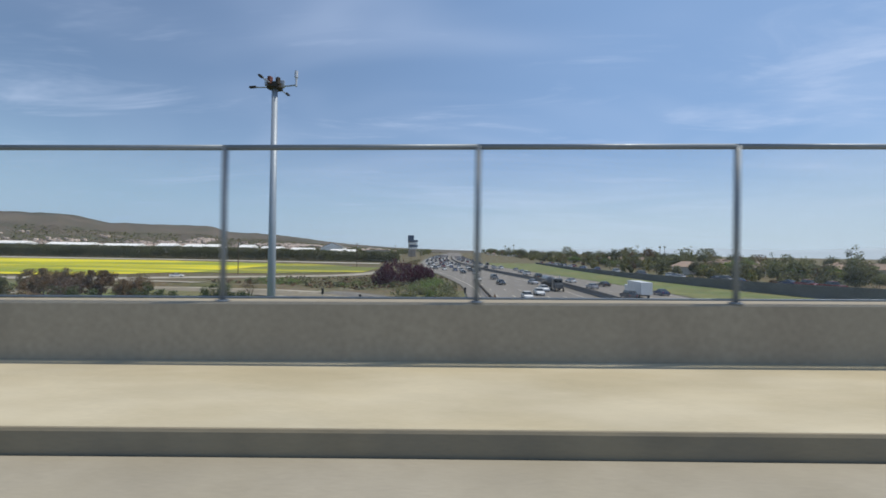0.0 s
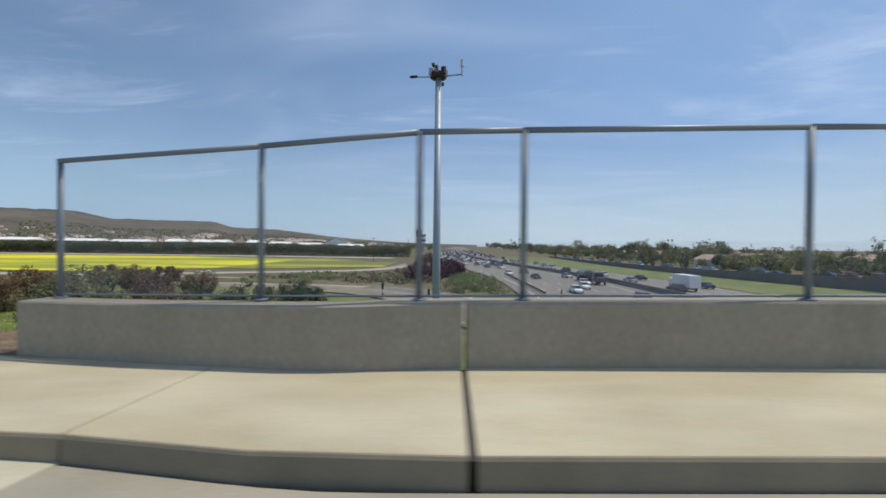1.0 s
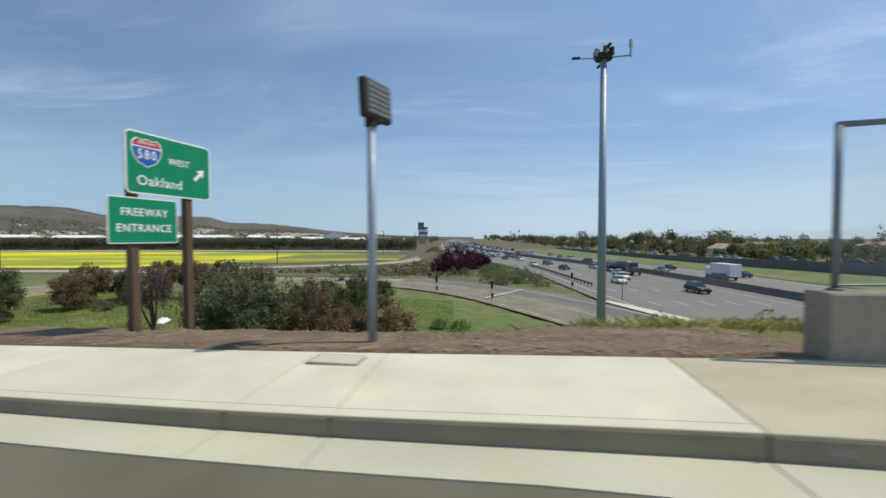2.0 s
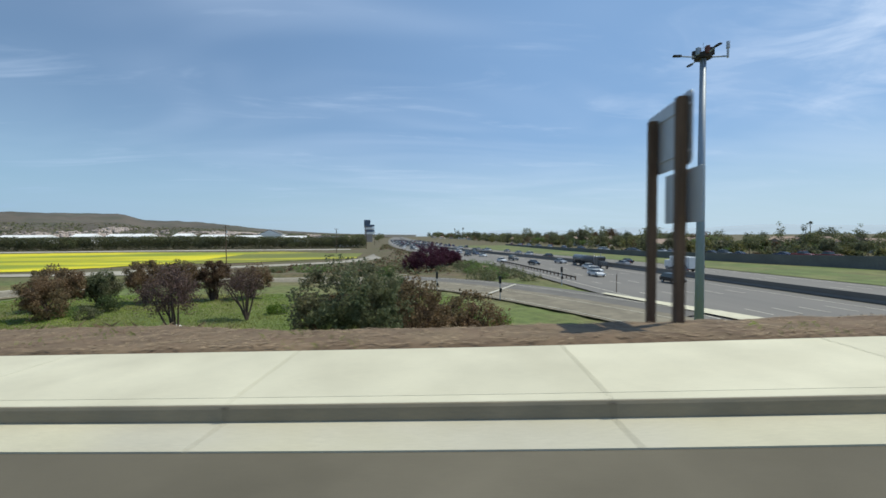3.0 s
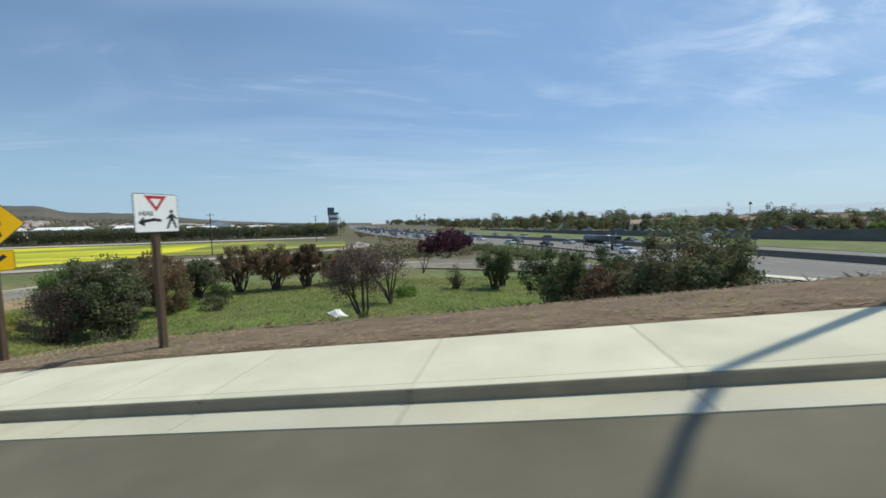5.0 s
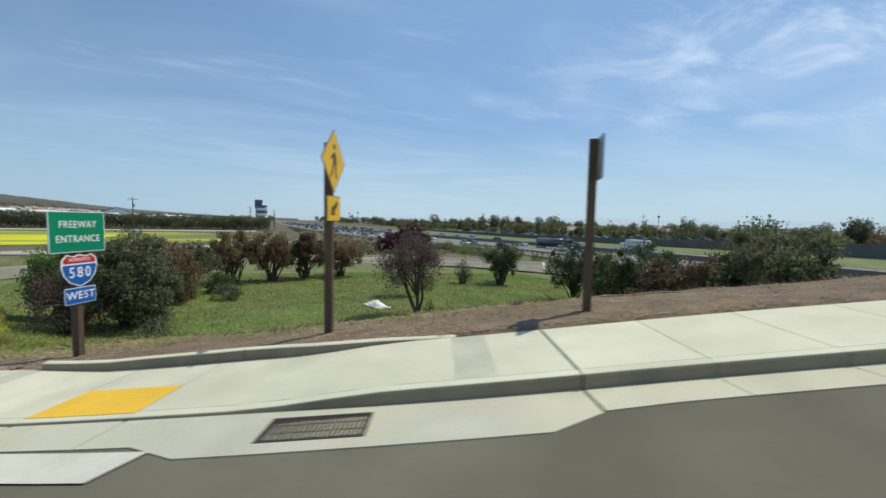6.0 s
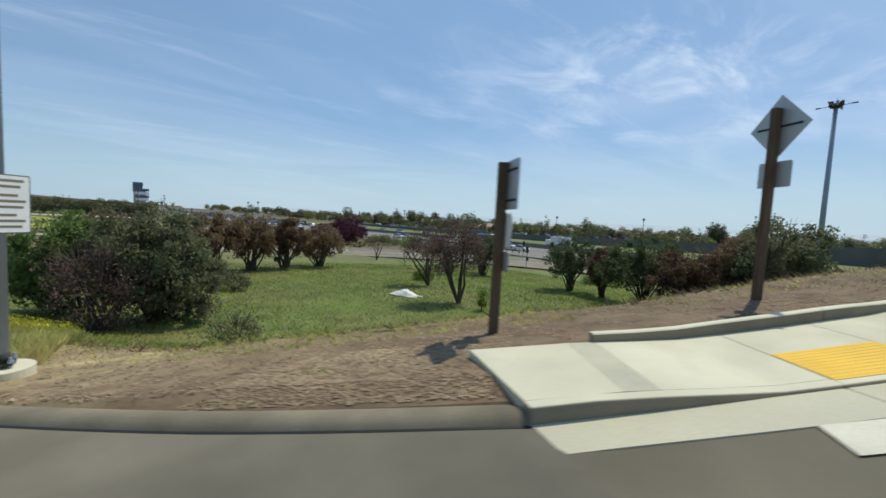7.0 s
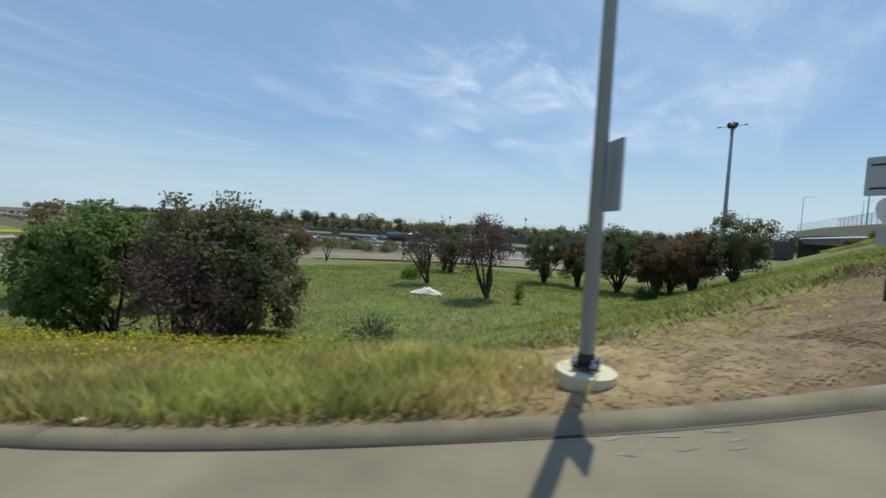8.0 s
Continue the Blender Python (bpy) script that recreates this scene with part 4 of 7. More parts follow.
lw_ = [(x_, y_, -8.04) for p_ in rl for x_, y_ in ((fx(60.8, p_[1]), p_[1]), (p_[0] - 0.02, p_[1]))]
structure("roadside_grass", pydata("roadside_grass", lw_, [(2 * i, 2 * i + 1, 2 * i + 3, 2 * i + 2) for i in range(len(rl) - 1)], M_LAWN), "green grass wedge between far roadway and retaining wall", "grass")

# loop ramp lines and its worn outer shoulder
rl2 = dense(EDGE2[8:-3], 2.0)
turn_ = int(np.argmax(rl2[:, 0] > -36))
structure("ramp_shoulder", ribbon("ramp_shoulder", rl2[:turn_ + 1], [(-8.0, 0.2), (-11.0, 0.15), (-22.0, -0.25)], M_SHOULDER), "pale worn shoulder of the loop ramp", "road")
structure("ramp_merge", ribbon("ramp_merge", rl2[turn_:], [(-7.9, 0.21), (-11.0, 0.16), (-16.0, -0.05)], M_RAMP), "dark asphalt of the ramp towards the freeway", "road")
structure("limit_line", pydata("limit_line", [(-15.2, 62.3, -7.84), (-14.9, 61.9, -7.84), (-7.5, 71.8, -7.84), (-7.8, 72.2, -7.84)], [(0, 1, 2, 3)], M_LINE), "white limit line across the ramp", "road marking")
for d in (-0.9, -6.2, -11.5):
    structure("ramp_line", ribbon("ramp_line", rl2, [(d - 0.07, 0.03 - d * 0.03), (d + 0.07, 0.03 - d * 0.03)], M_LINE), "white edge line of the loop ramp", "road marking")
gore = pydata("gore", [(1.6, 59.5, -7.9), (6.3, 38, -7.9), (9.6, 38.5, -7.9), (2.7, 60, -7.9), (9.5, 20, -7.93), (14.0, 21, -7.93)], [(0, 1, 2, 3), (1, 4, 5, 2)], M_WALK)
structure("gore", gore, "pale concrete gore between ramp and freeway", "road")
fr = dense([(-420, 100, -9.95), (-220, 112, -9.95), (-150, 127, -9.95), (-122, 138, -9.95), (-100, 149, -9.95), (-72, 161, -9.95), (-50, 174, -9.95), (-38, 200, -9.9), (-33, 250, -9.85)], 8)
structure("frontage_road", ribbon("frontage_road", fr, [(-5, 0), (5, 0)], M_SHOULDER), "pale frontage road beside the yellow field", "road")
ax_, ay_ = np.meshgrid(np.linspace(-150, -64, 30), np.linspace(0, 1, 16))
ay_ = (90 + 6 * smooth01(-90, -64, ax_)) + (np.interp(ax_, [-150, -122, -100, -64], [119, 130, 128, 104]) - (90 + 6 * smooth01(-90, -64, ax_))) * ay_
az_ = terrain(ax_.ravel(), ay_.ravel()) + 0.12
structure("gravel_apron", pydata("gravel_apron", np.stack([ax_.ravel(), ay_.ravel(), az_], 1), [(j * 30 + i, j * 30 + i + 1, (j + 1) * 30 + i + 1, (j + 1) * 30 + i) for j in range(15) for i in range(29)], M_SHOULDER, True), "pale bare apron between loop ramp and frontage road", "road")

# yellow mustard field, and the green margin at its end
def field_sheet(name, x0, x1, nx, ny, near, far, material, label):
    cx, cy = np.meshgrid(np.linspace(x0, x1, nx), np.linspace(0, 1, ny))
    yy = near(cx) + (far(cx) - near(cx)) * cy
    zz = np.array([-9.93 + 0.12 * noise.noise((a * 0.12, b * 0.12, 1.0)) + 0.10 * noise.noise((a * 0.5, b * 0.5, 5.0)) for a, b in zip(cx.ravel(), yy.ravel())])
    fs = [(j * nx + i, j * nx + i + 1, (j + 1) * nx + i + 1, (j + 1) * nx + i) for j in range(ny - 1) for i in range(nx - 1)]
    structure(name, pydata(name, np.stack([cx.ravel(), yy.ravel(), zz], 1), fs, material, True), label, "field")


field_sheet("mustard_field", -430, -118, 120, 60, lambda x: 150 - 0.03 * (x + 150) * (x < -150) + 26 * smooth01(-150, -118, x), lambda x: 318 - 24 * smooth01(-240, -118, x), M_CROP, "field of bright yellow mustard in flower with green gaps")
field_sheet("field_margin", -117.6, -46, 40, 40, lambda x: 177 + 22 * smooth01(-100, -46, x), lambda x: 294 - 40 * smooth01(-110, -46, x), M_MARGIN, "olive-green field margin with a little yellow mustard")


# hills and far ridges
HILL = [(-95, 215), (-70, 225), (-52, 178), (-47, 190), (-44, 186), (-41, 148), (-36, 150), (-31.5, 152), (-28.5, 112), (-25.5, 110), (-22, 95), (-17, 60), (-12, 36), (-5, 15), (4, 3)]
HILL_A, HILL_H = [a for a, b in HILL], [b for a, b in HILL]
def ridge(name, ang0, ang1, dist, prof_, material, label, base=-8.0, n=160):
    vs = []
    f = curve(prof_)
    for i in range(n):
        a = ang0 + (ang1 - ang0) * i / (n - 1)
        h = float(f(a)) * (1 + 0.05 * noise.noise((a * 0.9, 3, 1)) + 0.03 * noise.noise((a * 3.1, 3, 7)))
        ca, sa = math.sin(radians(a)), math.cos(radians(a))
        for r_, k in ((dist * 0.62, 0.0), (dist * 0.75, 0.35), (dist * 0.9, 0.8), (dist, 1.0), (dist * 1.05, 0.0)):
            rr = r_ * (1 + 0.02 * noise.noise((a * 0.4, k * 3, 2)))
            vs.append((-35 + rr * ca, 10 + rr * sa, base + (h - base) * k * (1 + (0.10 * noise.noise((a * 0.7, k * 5, 9)) if 0 < k < 1 else 0))))
    fs = [(i * 5 + j, i * 5 + j + 1, (i + 1) * 5 + j + 1, (i + 1) * 5 + j) for i in range(n - 1) for j in range(4)]
    return structure(name, pydata(name, vs, fs, material, True), label, "hills")


ridge("hill_range", -95, 4, 3300, HILL, M_HILL, "dry green-brown hills with scattered houses")
# haze over this ridge is only in its material's colour
ridge("far_ridge", -12, 110, 4300, [(-12, 12), (0, 22), (10, 20), (18, 45), (25, 38), (33, 62), (40, 48), (47, 70), (55, 52), (70, 58), (80, 45), (90, 70), (110, 50)], M_HAZE, "far mountain ridge, its haze painted as pale blue")

# ---------------------------------------------------------------- signs and poles beside the road
def gz(x, y):
    """Level of the ground sheet."""
    i = int(np.clip(np.searchsorted(gx, x) - 1, 0, len(gx) - 2))
    j = int(np.clip(np.searchsorted(gy, y) - 1, 0, len(gy) - 2))
    u, v = (x - gx[i]) / (gx[i + 1] - gx[i]), (y - gy[j]) / (gy[j + 1] - gy[j])
    return float((GZ[j, i] * (1 - u) + GZ[j, i + 1] * u) * (1 - v) + (GZ[j + 1, i] * (1 - u) + GZ[j + 1, i + 1] * u) * v)


def timber_post(bm, x, y, z0, z1, w=0.10, d=0.14):
    box(bm, (x, y, (z0 + z1) / 2), (w, d, z1 - z0), bevel=0.008)
    return bm


def panel(parent, w, h, cx, cz, face, rim, border, r=0.06, y=0.0, label="", name="panel"):
    """A sign panel with its own rim and a coloured face; returns the panel's object."""
    ob = part(name, plate(bmesh.new(), round_rect(w, h, r, 5, cx, cz), y - 0.004, y + 0.004), M_ALU, parent, label)
    part("border", plate(bmesh.new(), round_rect(w - 0.004, h - 0.004, r, 5, cx, cz), y - 0.0065, y - 0.0045), rim, ob)
    part("face", plate(bmesh.new(), round_rect(w - 2 * border, h - 2 * border, max(r - border, 0.01), 5, cx, cz), y - 0.009, y - 0.0067), face, ob)
    return ob


def shield(parent, cx, cz, w, h, y, numeral):
    top = [(-0.5, 0.36), (-0.36, 0.50), (-0.18, 0.44), (0, 0.50), (0.18, 0.44), (0.36, 0.50), (0.5, 0.36)]
    low = [(0.53, 0.12), (0.46, -0.14), (0.30, -0.36), (0, -0.5), (-0.30, -0.36), (-0.46, -0.14), (-0.53, 0.12)]
    def sc(p, k):
        return [(cx + a * w * k, cz + b * h * k) for a, b in p]
    ob = part("route_shield", plate(bmesh.new(), sc(top + low, 1.0), y - 0.003, y), M_WHITE, parent, "red, white and blue route shield")
    part("blue_field", plate(bmesh.new(), sc([(-0.515, 0.19), (0.515, 0.19)] + low[0:], 0.93), y - 0.006, y - 0.0032), M_BLUE, ob)
    part("red_field", plate(bmesh.new(), sc([(-0.5, 0.24)] + top + [(0.5, 0.24)], 0.93), y - 0.006, y - 0.0032), M_RED, ob)
    for i, digit in enumerate(numeral):
        part("numeral", text_mesh("numeral", digit, h * 0.46, 0.004, M_WHITE, cx + (i - 1) * 0.245 * h, cz - 0.07 * h, y - 0.0075, 0.82), M_WHITE, ob)
    part("banner_word", text_mesh("banner_word", "INTERSTATE", h * 0.135, 0.003, M_WHITE, cx, cz + 0.33 * h, y - 0.0075, 0.8), M_WHITE, ob)
    return ob


def arrow_outline(cx, cz, length, ang, shaft=0.16, headw=0.5, headl=0.42):
    a = radians(ang)
    pts = [(-0.5, -shaft / 2), (0.5 - headl, -shaft / 2), (0.5 - headl, -headw / 2), (0.5, 0), (0.5 - headl, headw / 2), (0.5 - headl, shaft / 2), (-0.5, shaft / 2)]
    return [(cx + length * (x * math.cos(a) - z * math.sin(a)), cz + length * (x * math.sin(a) + z * math.cos(a))) for x, z in pts]


# freeway guide sign on two timber posts
guide = thing("guide_sign", (-25.61, 9.51, -0.45), "green freeway guide sign with white lettering on two timber posts", "road sign", turn=75)
for x in (-0.50, 0.52):
    part("post", timber_post(bmesh.new(), x, 0.085, -0.5, 3.35 if x > 0 else 3.42, 0.13, 0.13), M_WOOD, guide, "weathered brown timber post")
p1 = panel(guide, 1.64, 1.04, 0.16, 2.975, M_GREEN, M_WHITE, 0.028, 0.10)
shield(p1, -0.30, 3.15, 0.50, 0.48, -0.010, "580")
for t_, sz, cx, cz, sq in (("WEST", 0.165, 0.30, 3.08, 0.92), ("Oakland", 0.235, -0.06, 2.68, 0.96)):
    part("lettering", text_mesh("lettering", t_, sz, 0.004, M_WHITE, cx, cz, -0.011, sq), M_WHITE, p1)
part("arrow", plate(bmesh.new(), arrow_outline(0.72, 2.93, 0.30, 47, 0.2, 0.62, 0.45), -0.012, -0.0095), M_WHITE, p1)
p2 = panel(guide, 1.18, 0.76, -0.36, 2.01, M_GREEN, M_WHITE, 0.018, 0.03, y=-0.012)
for t_, cz in (("FREEWAY", 2.14), ("ENTRANCE", 1.88)):
    part("lettering", text_mesh("lettering", t_, 0.185, 0.004, M_WHITE, -0.36, cz, -0.024, 0.92), M_WHITE, p2)
for z in (2.65, 3.3):
    part("brace", box(bmesh.new(), (0.1, 0.014, z), (1.4, 0.02, 0.04)), M_ALU, guide)

# small route marker: freeway entrance, shield, direction plate
marker = thing("route_marker_sign", (-59.09, 21.13, -2.95), "green and blue freeway entrance route marker on a timber post", "road sign", turn=61)
part("post", timber_post(bmesh.new(), 0, 0.085, -0.4, 2.49, 0.11, 0.14), M_WOOD, marker, "weathered brown timber post")
p1 = panel(marker, 1.04, 0.74, 0, 2.14, M_GREEN, M_WHITE, 0.016, 0.03)
for t_, cz in (("FREEWAY", 2.27), ("ENTRANCE", 2.01)):
    part("lettering", text_mesh("lettering", t_, 0.18, 0.004, M_WHITE, 0, cz, -0.012, 0.82), M_WHITE, p1)
shield(marker, 0, 1.435, 0.64, 0.60, -0.004, "580")
p2 = panel(marker, 0.58, 0.30, 0, 0.975, M_BLUE, M_WHITE, 0.012, 0.02)
part("lettering", text_mesh("lettering", "WEST", 0.2, 0.004, M_WHITE, 0, 0.975, -0.012, 0.95), M_WHITE, p2)
for z in (1.91, 2.36):
    part("brace", box(bmesh.new(), (0, 0.010, z), (0.9, 0.012, 0.035)), M_IRON, marker)

# diamond crossing sign
cross = thing("crossing_sign", (-54.9, 18.84, -2.48), "yellow diamond crossing sign with arrow plate on a timber post", "road sign", turn=60)
part("post", timber_post(bmesh.new(), 0, 0.085, -0.4, 3.29, 0.10, 0.14), M_WOOD, cross, "weathered brown timber post")
def diamond(r, cz, y0, y1):
    return plate(bmesh.new(), [(r, cz), (0, cz + r), (-r, cz), (0, cz - r)], y0, y1)
dm = part("diamond", diamond(0.545, 2.98, -0.004, 0.004), M_ALU, cross)
part("border", diamond(0.54, 2.98, -0.0062, -0.0042), M_BLACK, dm)
part("face", diamond(0.515, 2.98, -0.009, -0.0064), M_YELLOW, dm)
sym = bmesh.new()
for out in ([(-0.05, 2.95), (0.055, 2.95), (0.045, 3.13), (-0.03, 3.13)], [(-0.04, 2.97), (0.01, 2.96), (-0.12, 2.69), (-0.17, 2.71)],
            [(0.0, 2.97), (0.055, 2.97), (0.13, 2.69), (0.08, 2.68)], [(-0.03, 3.12), (-0.16, 3.02), (-0.15, 2.99), (-0.02, 3.06)], [(0.03, 3.12), (0.12, 3.02), (0.12, 2.92), (0.09, 2.93), (0.08, 3.01), (0.03, 3.05)], round_rect(0.09, 0.10, 0.04, 4, 0.0, 3.22)):
    plate(sym, out, -0.0115, -0.0092)
part("symbol", sym, M_BLACK, dm)
p1 = panel(cross, 0.60, 0.44, 0, 2.17, M_YELLOW, M_BLACK, 0.014, 0.03)
part("arrow", plate(bmesh.new(), arrow_outline(0, 2.17, 0.36, 218, 0.24, 0.62, 0.42), -0.012, -0.0095), M_BLACK, p1)
part("brace", box(bmesh.new(), (0, 0.010, 2.98), (0.8, 0.012, 0.035)), M_IRON, cross)

# white yield sign
yld = thing("yield_sign", (-51.03, 16.70, -1.8), "white square yield sign with red triangle on a timber post", "road sign", turn=55)
part("post", timber_post(bmesh.new(), 0, 0.085, -0.4, 2.69, 0.10, 0.13), M_WOOD, yld, "weathered brown timber post")
p1 = panel(yld, 0.80, 0.70, 0, 2.37, M_WHITE, M_BLACK, 0.012, 0.04)
tri = part("triangle", plate(bmesh.new(), [(-0.21, 2.685), (0.19, 2.685), (-0.01, 2.4)], -0.011, -0.0092), M_RED, p1)
part("triangle_core", plate(bmesh.new(), [(-0.11, 2.63), (0.09, 2.63), (-0.01, 2.485)], -0.013, -0.0112), M_WHITE, tri)
part("lettering", text_mesh("lettering", "HERE", 0.11, 0.003, M_BLACK, -0.19, 2.36, -0.011, 0.9), M_BLACK, p1)
part("arrow", plate(bmesh.new(), [(-0.34, 2.2), (-0.24, 2.3), (-0.23, 2.25), (-0.06, 2.28), (0.07, 2.26), (0.07, 2.21), (-0.06, 2.225), (-0.22, 2.2), (-0.23, 2.13)], -0.011, -0.0092), M_BLACK, p1)
sym = bmesh.new()
for out in ([(0.22, 2.24), (0.31, 2.24), (0.30, 2.36), (0.235, 2.36)], [(0.22, 2.25), (0.26, 2.24), (0.19, 2.08), (0.155, 2.09)], [(0.26, 2.25), (0.31, 2.25), (0.36, 2.1), (0.32, 2.085)],
            [(0.24, 2.35), (0.16, 2.27), (0.17, 2.25), (0.24, 2.3)], [(0.30, 2.35), (0.37, 2.27), (0.36, 2.25), (0.30, 2.3)], round_rect(0.06, 0.065, 0.028, 4, 0.265, 2.405)):
    plate(sym, out, -0.011, -0.0092)
part("symbol", sym, M_BLACK, p1)


def pad_pole(name, at, r0, r1, height, pad_r, label, category):
    """A tapered round steel pole on a round concrete pad, with base plate and bolts."""
    ob = thing(name, at, label, category)
    pd = rod(bmesh.new(), (0, 0, -0.5), (0, 0, 0.10), pad_r, pad_r, 28)
    part("pad", pd, M_WALK, ob, "round pale concrete pad")
    part("base_plate", box(bmesh.new(), (0, 0, 0.155), (r0 * 3.0, r0 * 3.0, 0.035), bevel=0.008), M_IRON, ob)
    for dx in (-1, 1):
        for dy in (-1, 1):
            b = rod(bmesh.new(), (dx * r0 * 1.25, dy * r0 * 1.25, 0.08), (dx * r0 * 1.25, dy * r0 * 1.25, 0.26), 0.018, n=8)
            rod(b, (dx * r0 * 1.25, dy * r0 * 1.25, 0.175), (dx * r0 * 1.25, dy * r0 * 1.25, 0.215), 0.036, n=6)
            part("bolt", b, M_STEEL, ob)
    part("collar", rod(bmesh.new(), (0, 0, 0.17), (0, 0, 0.30), r0 * 1.22, r0 * 1.05, 20), M_IRON, ob, smooth=True)
    part("shaft", rod(bmesh.new(), (0, 0, 0.17), (0, 0, height), r0, r1, 20), M_STEEL, ob, "tapered galvanised shaft", smooth=True)
    return ob


pole_a = pad_pole("street_pole", (-38.98, 11.91, -0.79), 0.088, 0.058, 9.5, 0.34, "tall galvanised steel street pole on a concrete pad", "pole")
part("arm", rod(rod(rod(bmesh.new(), (0, 0, 9.45), (-0.12, -0.35, 10.5), 0.075, 0.065, 10), (-0.12, -0.35, 10.5), (-0.3, -0.95, 11.9), 0.065, 0.055, 10), (-0.3, -0.95, 11.9), (-0.8, -2.6, 12.5), 0.055, 0.045, 10), M_STEEL, pole_a, "curved lamp arm over the road", True)
part("luminaire", box(bmesh.new(), (-0.9, -2.9, 12.5), (0.3, 0.7, 0.16), bevel=0.05), M_ALU, pole_a)
for z, s in ((3.34, -1), (1.92, -1)):
    part("step_bracket", rod(bmesh.new(), (s * 0.08, 0.0, z), (s * 0.42, -0.05, z + 0.02), 0.008, 0.006, 6), M_IRON, pole_a)
    part("band", rod(bmesh.new(), (0, 0, z - 0.03), (0, 0, z + 0.03), 0.104, 0.104, 16), M_STEEL, pole_a)
pole_b = pad_pole("signed_street_pole", (-65.11, 24.87, -3.87), 0.090, 0.058, 11.0, 0.35, "galvanised steel street pole with a white notice on it", "pole")
mount = part("notice", plate(bmesh.new(), round_rect(0.60, 0.81, 0.03, 4, 0, 0), -0.004, 0.004), M_ALU, pole_b, "white notice with dark lettering that cannot be read")
mount.matrix_basis = pose(0.0857, -0.0891, 2.39, 0, 0, 42)
part("notice_border", plate(bmesh.new(), round_rect(0.592, 0.802, 0.03, 4, 0, 0), -0.0062, -0.0042), M_BLACK, mount)
part("notice_face", plate(bmesh.new(), round_rect(0.568, 0.778, 0.025, 4, 0, 0), -0.009, -0.0064), M_WHITE, mount)
for z, wd in ((0.32, 0.44), (0.24, 0.36), (0.12, 0.30), (0.04, 0.48), (-0.04, 0.42), (-0.15, 0.26), (-0.23, 0.46), (-0.31, 0.38)):
    part("text_bar", plate(bmesh.new(), [(wd / 2, z - 0.018), (wd / 2, z + 0.018), (-wd / 2, z + 0.018), (-wd / 2, z - 0.018)], -0.0108, -0.0092), M_KERB, mount)

# floodlight on its own pole by the footway
fl = thing("floodlight", (-21.62, 7.89, -0.22), "dark box floodlight on a grey steel pole", "lamp")
part("pad", box(bmesh.new(), (0, 0, -0.06), (0.75, 0.6, 0.16), bevel=0.02), M_WALK, fl, "square concrete pad")
part("shaft", rod(bmesh.new(), (0, 0, 0), (0, 0, 3.05), 0.058, 0.055, 18), M_STEEL, fl, smooth=True)
part("collar", rod(bmesh.new(), (0, 0, 2.98), (0, 0, 3.14), 0.085, 0.085, 14), M_IRON, fl)
hd = part("housing", box(bmesh.new(), (0, 0, 0.27), (0.58, 0.13, 0.53), bevel=0.045), M_IRON, fl, "black metal housing")
hd.matrix_basis = pose(0.07, 0.03, 3.05, -4, 0, 62)
part("lens", box(bmesh.new(), (0, -0.068, 0.27), (0.46, 0.016, 0.41), bevel=0.006), M_LENS, hd, "dull grey ribbed glass")
for z in (0.13, 0.20, 0.27, 0.34, 0.41):
    part("lens_rib", box(bmesh.new(), (0, -0.079, z), (0.44, 0.006, 0.012)), M_IRON, hd)
part("bracket", box(bmesh.new(), (0.05, 0.02, 3.06), (0.16, 0.10, 0.10), bevel=0.02), M_IRON, fl)

# high lighting mast with its head
mast = thing("high_mast", (-12.1, 24.6, gz(-12.1, 24.6) - 0.2), "high grey steel lighting mast with cameras on its head", "mast")
mh = 11.1 - (gz(-12.1, 24.6) - 0.2)
part("shaft", rod(bmesh.new(), (0, 0, 0), (0, 0, mh), 0.26, 0.16, 20), M_STEEL, mast, smooth=True)
part("footing", rod(bmesh.new(), (0, 0, -0.6), (0, 0, 0.3), 0.55, 0.55, 20), M_KERB, mast)
part("head_ring", rod(bmesh.new(), (0, 0, mh - 0.15), (0, 0, mh + 0.12), 0.45, 0.45, 20), M_IRON, mast)
for i in range(6):
    a = i * math.pi / 3 + 0.3
    lb = box(bmesh.new(), (0, 0, 0), (0.26, 0.20, 0.42), Matrix.Translation((0.42 * math.cos(a), 0.42 * math.sin(a), mh + 0.18)) @ Matrix.Rotation(a, 4, "Z"), bevel=0.03)
    part("luminaire", lb, (M_STEEL, M_RUST, M_IRON)[i % 3], mast, ("", "faded red housing", "")[i % 3])
ux, uy = 0.985, -0.17
part("arm", rod(bmesh.new(), (0.3 * ux, 0.3 * uy, mh - 0.05), (1.42 * ux, 1.42 * uy, mh - 0.02), 0.045, n=8), M_STEEL, mast)
cp = rod(bmesh.new(), (1.38 * ux, 1.38 * uy, mh - 0.1), (1.38 * ux, 1.38 * uy, mh + 0.35), 0.06, n=10)
rod(cp, (1.38 * ux, 1.38 * uy, mh + 0.42), (1.38 * ux, 1.38 * uy, mh + 0.80), 0.10, 0.09, 12)
rod(cp, (1.38 * ux, 1.38 * uy, mh + 0.34), (1.38 * ux, 1.38 * uy, mh + 0.44), 0.05, n=8)
part("camera_dome", cp, M_ALU, mast)
part("arm", rod(bmesh.new(), (-0.3 * ux, -0.3 * uy, mh - 0.05), (-1.35 * ux, -1.35 * uy, mh + 0.02), 0.04, n=8), M_STEEL, mast)
part("arm_lamp", box(bmesh.new(), (0, 0, 0), (0.45, 0.16, 0.12), Matrix.Translation((-1.45 * ux, -1.45 * uy, mh + 0.04)) @ Matrix.Rotation(math.atan2(uy, ux), 4, "Z"), bevel=0.03), M_IRON, mast)
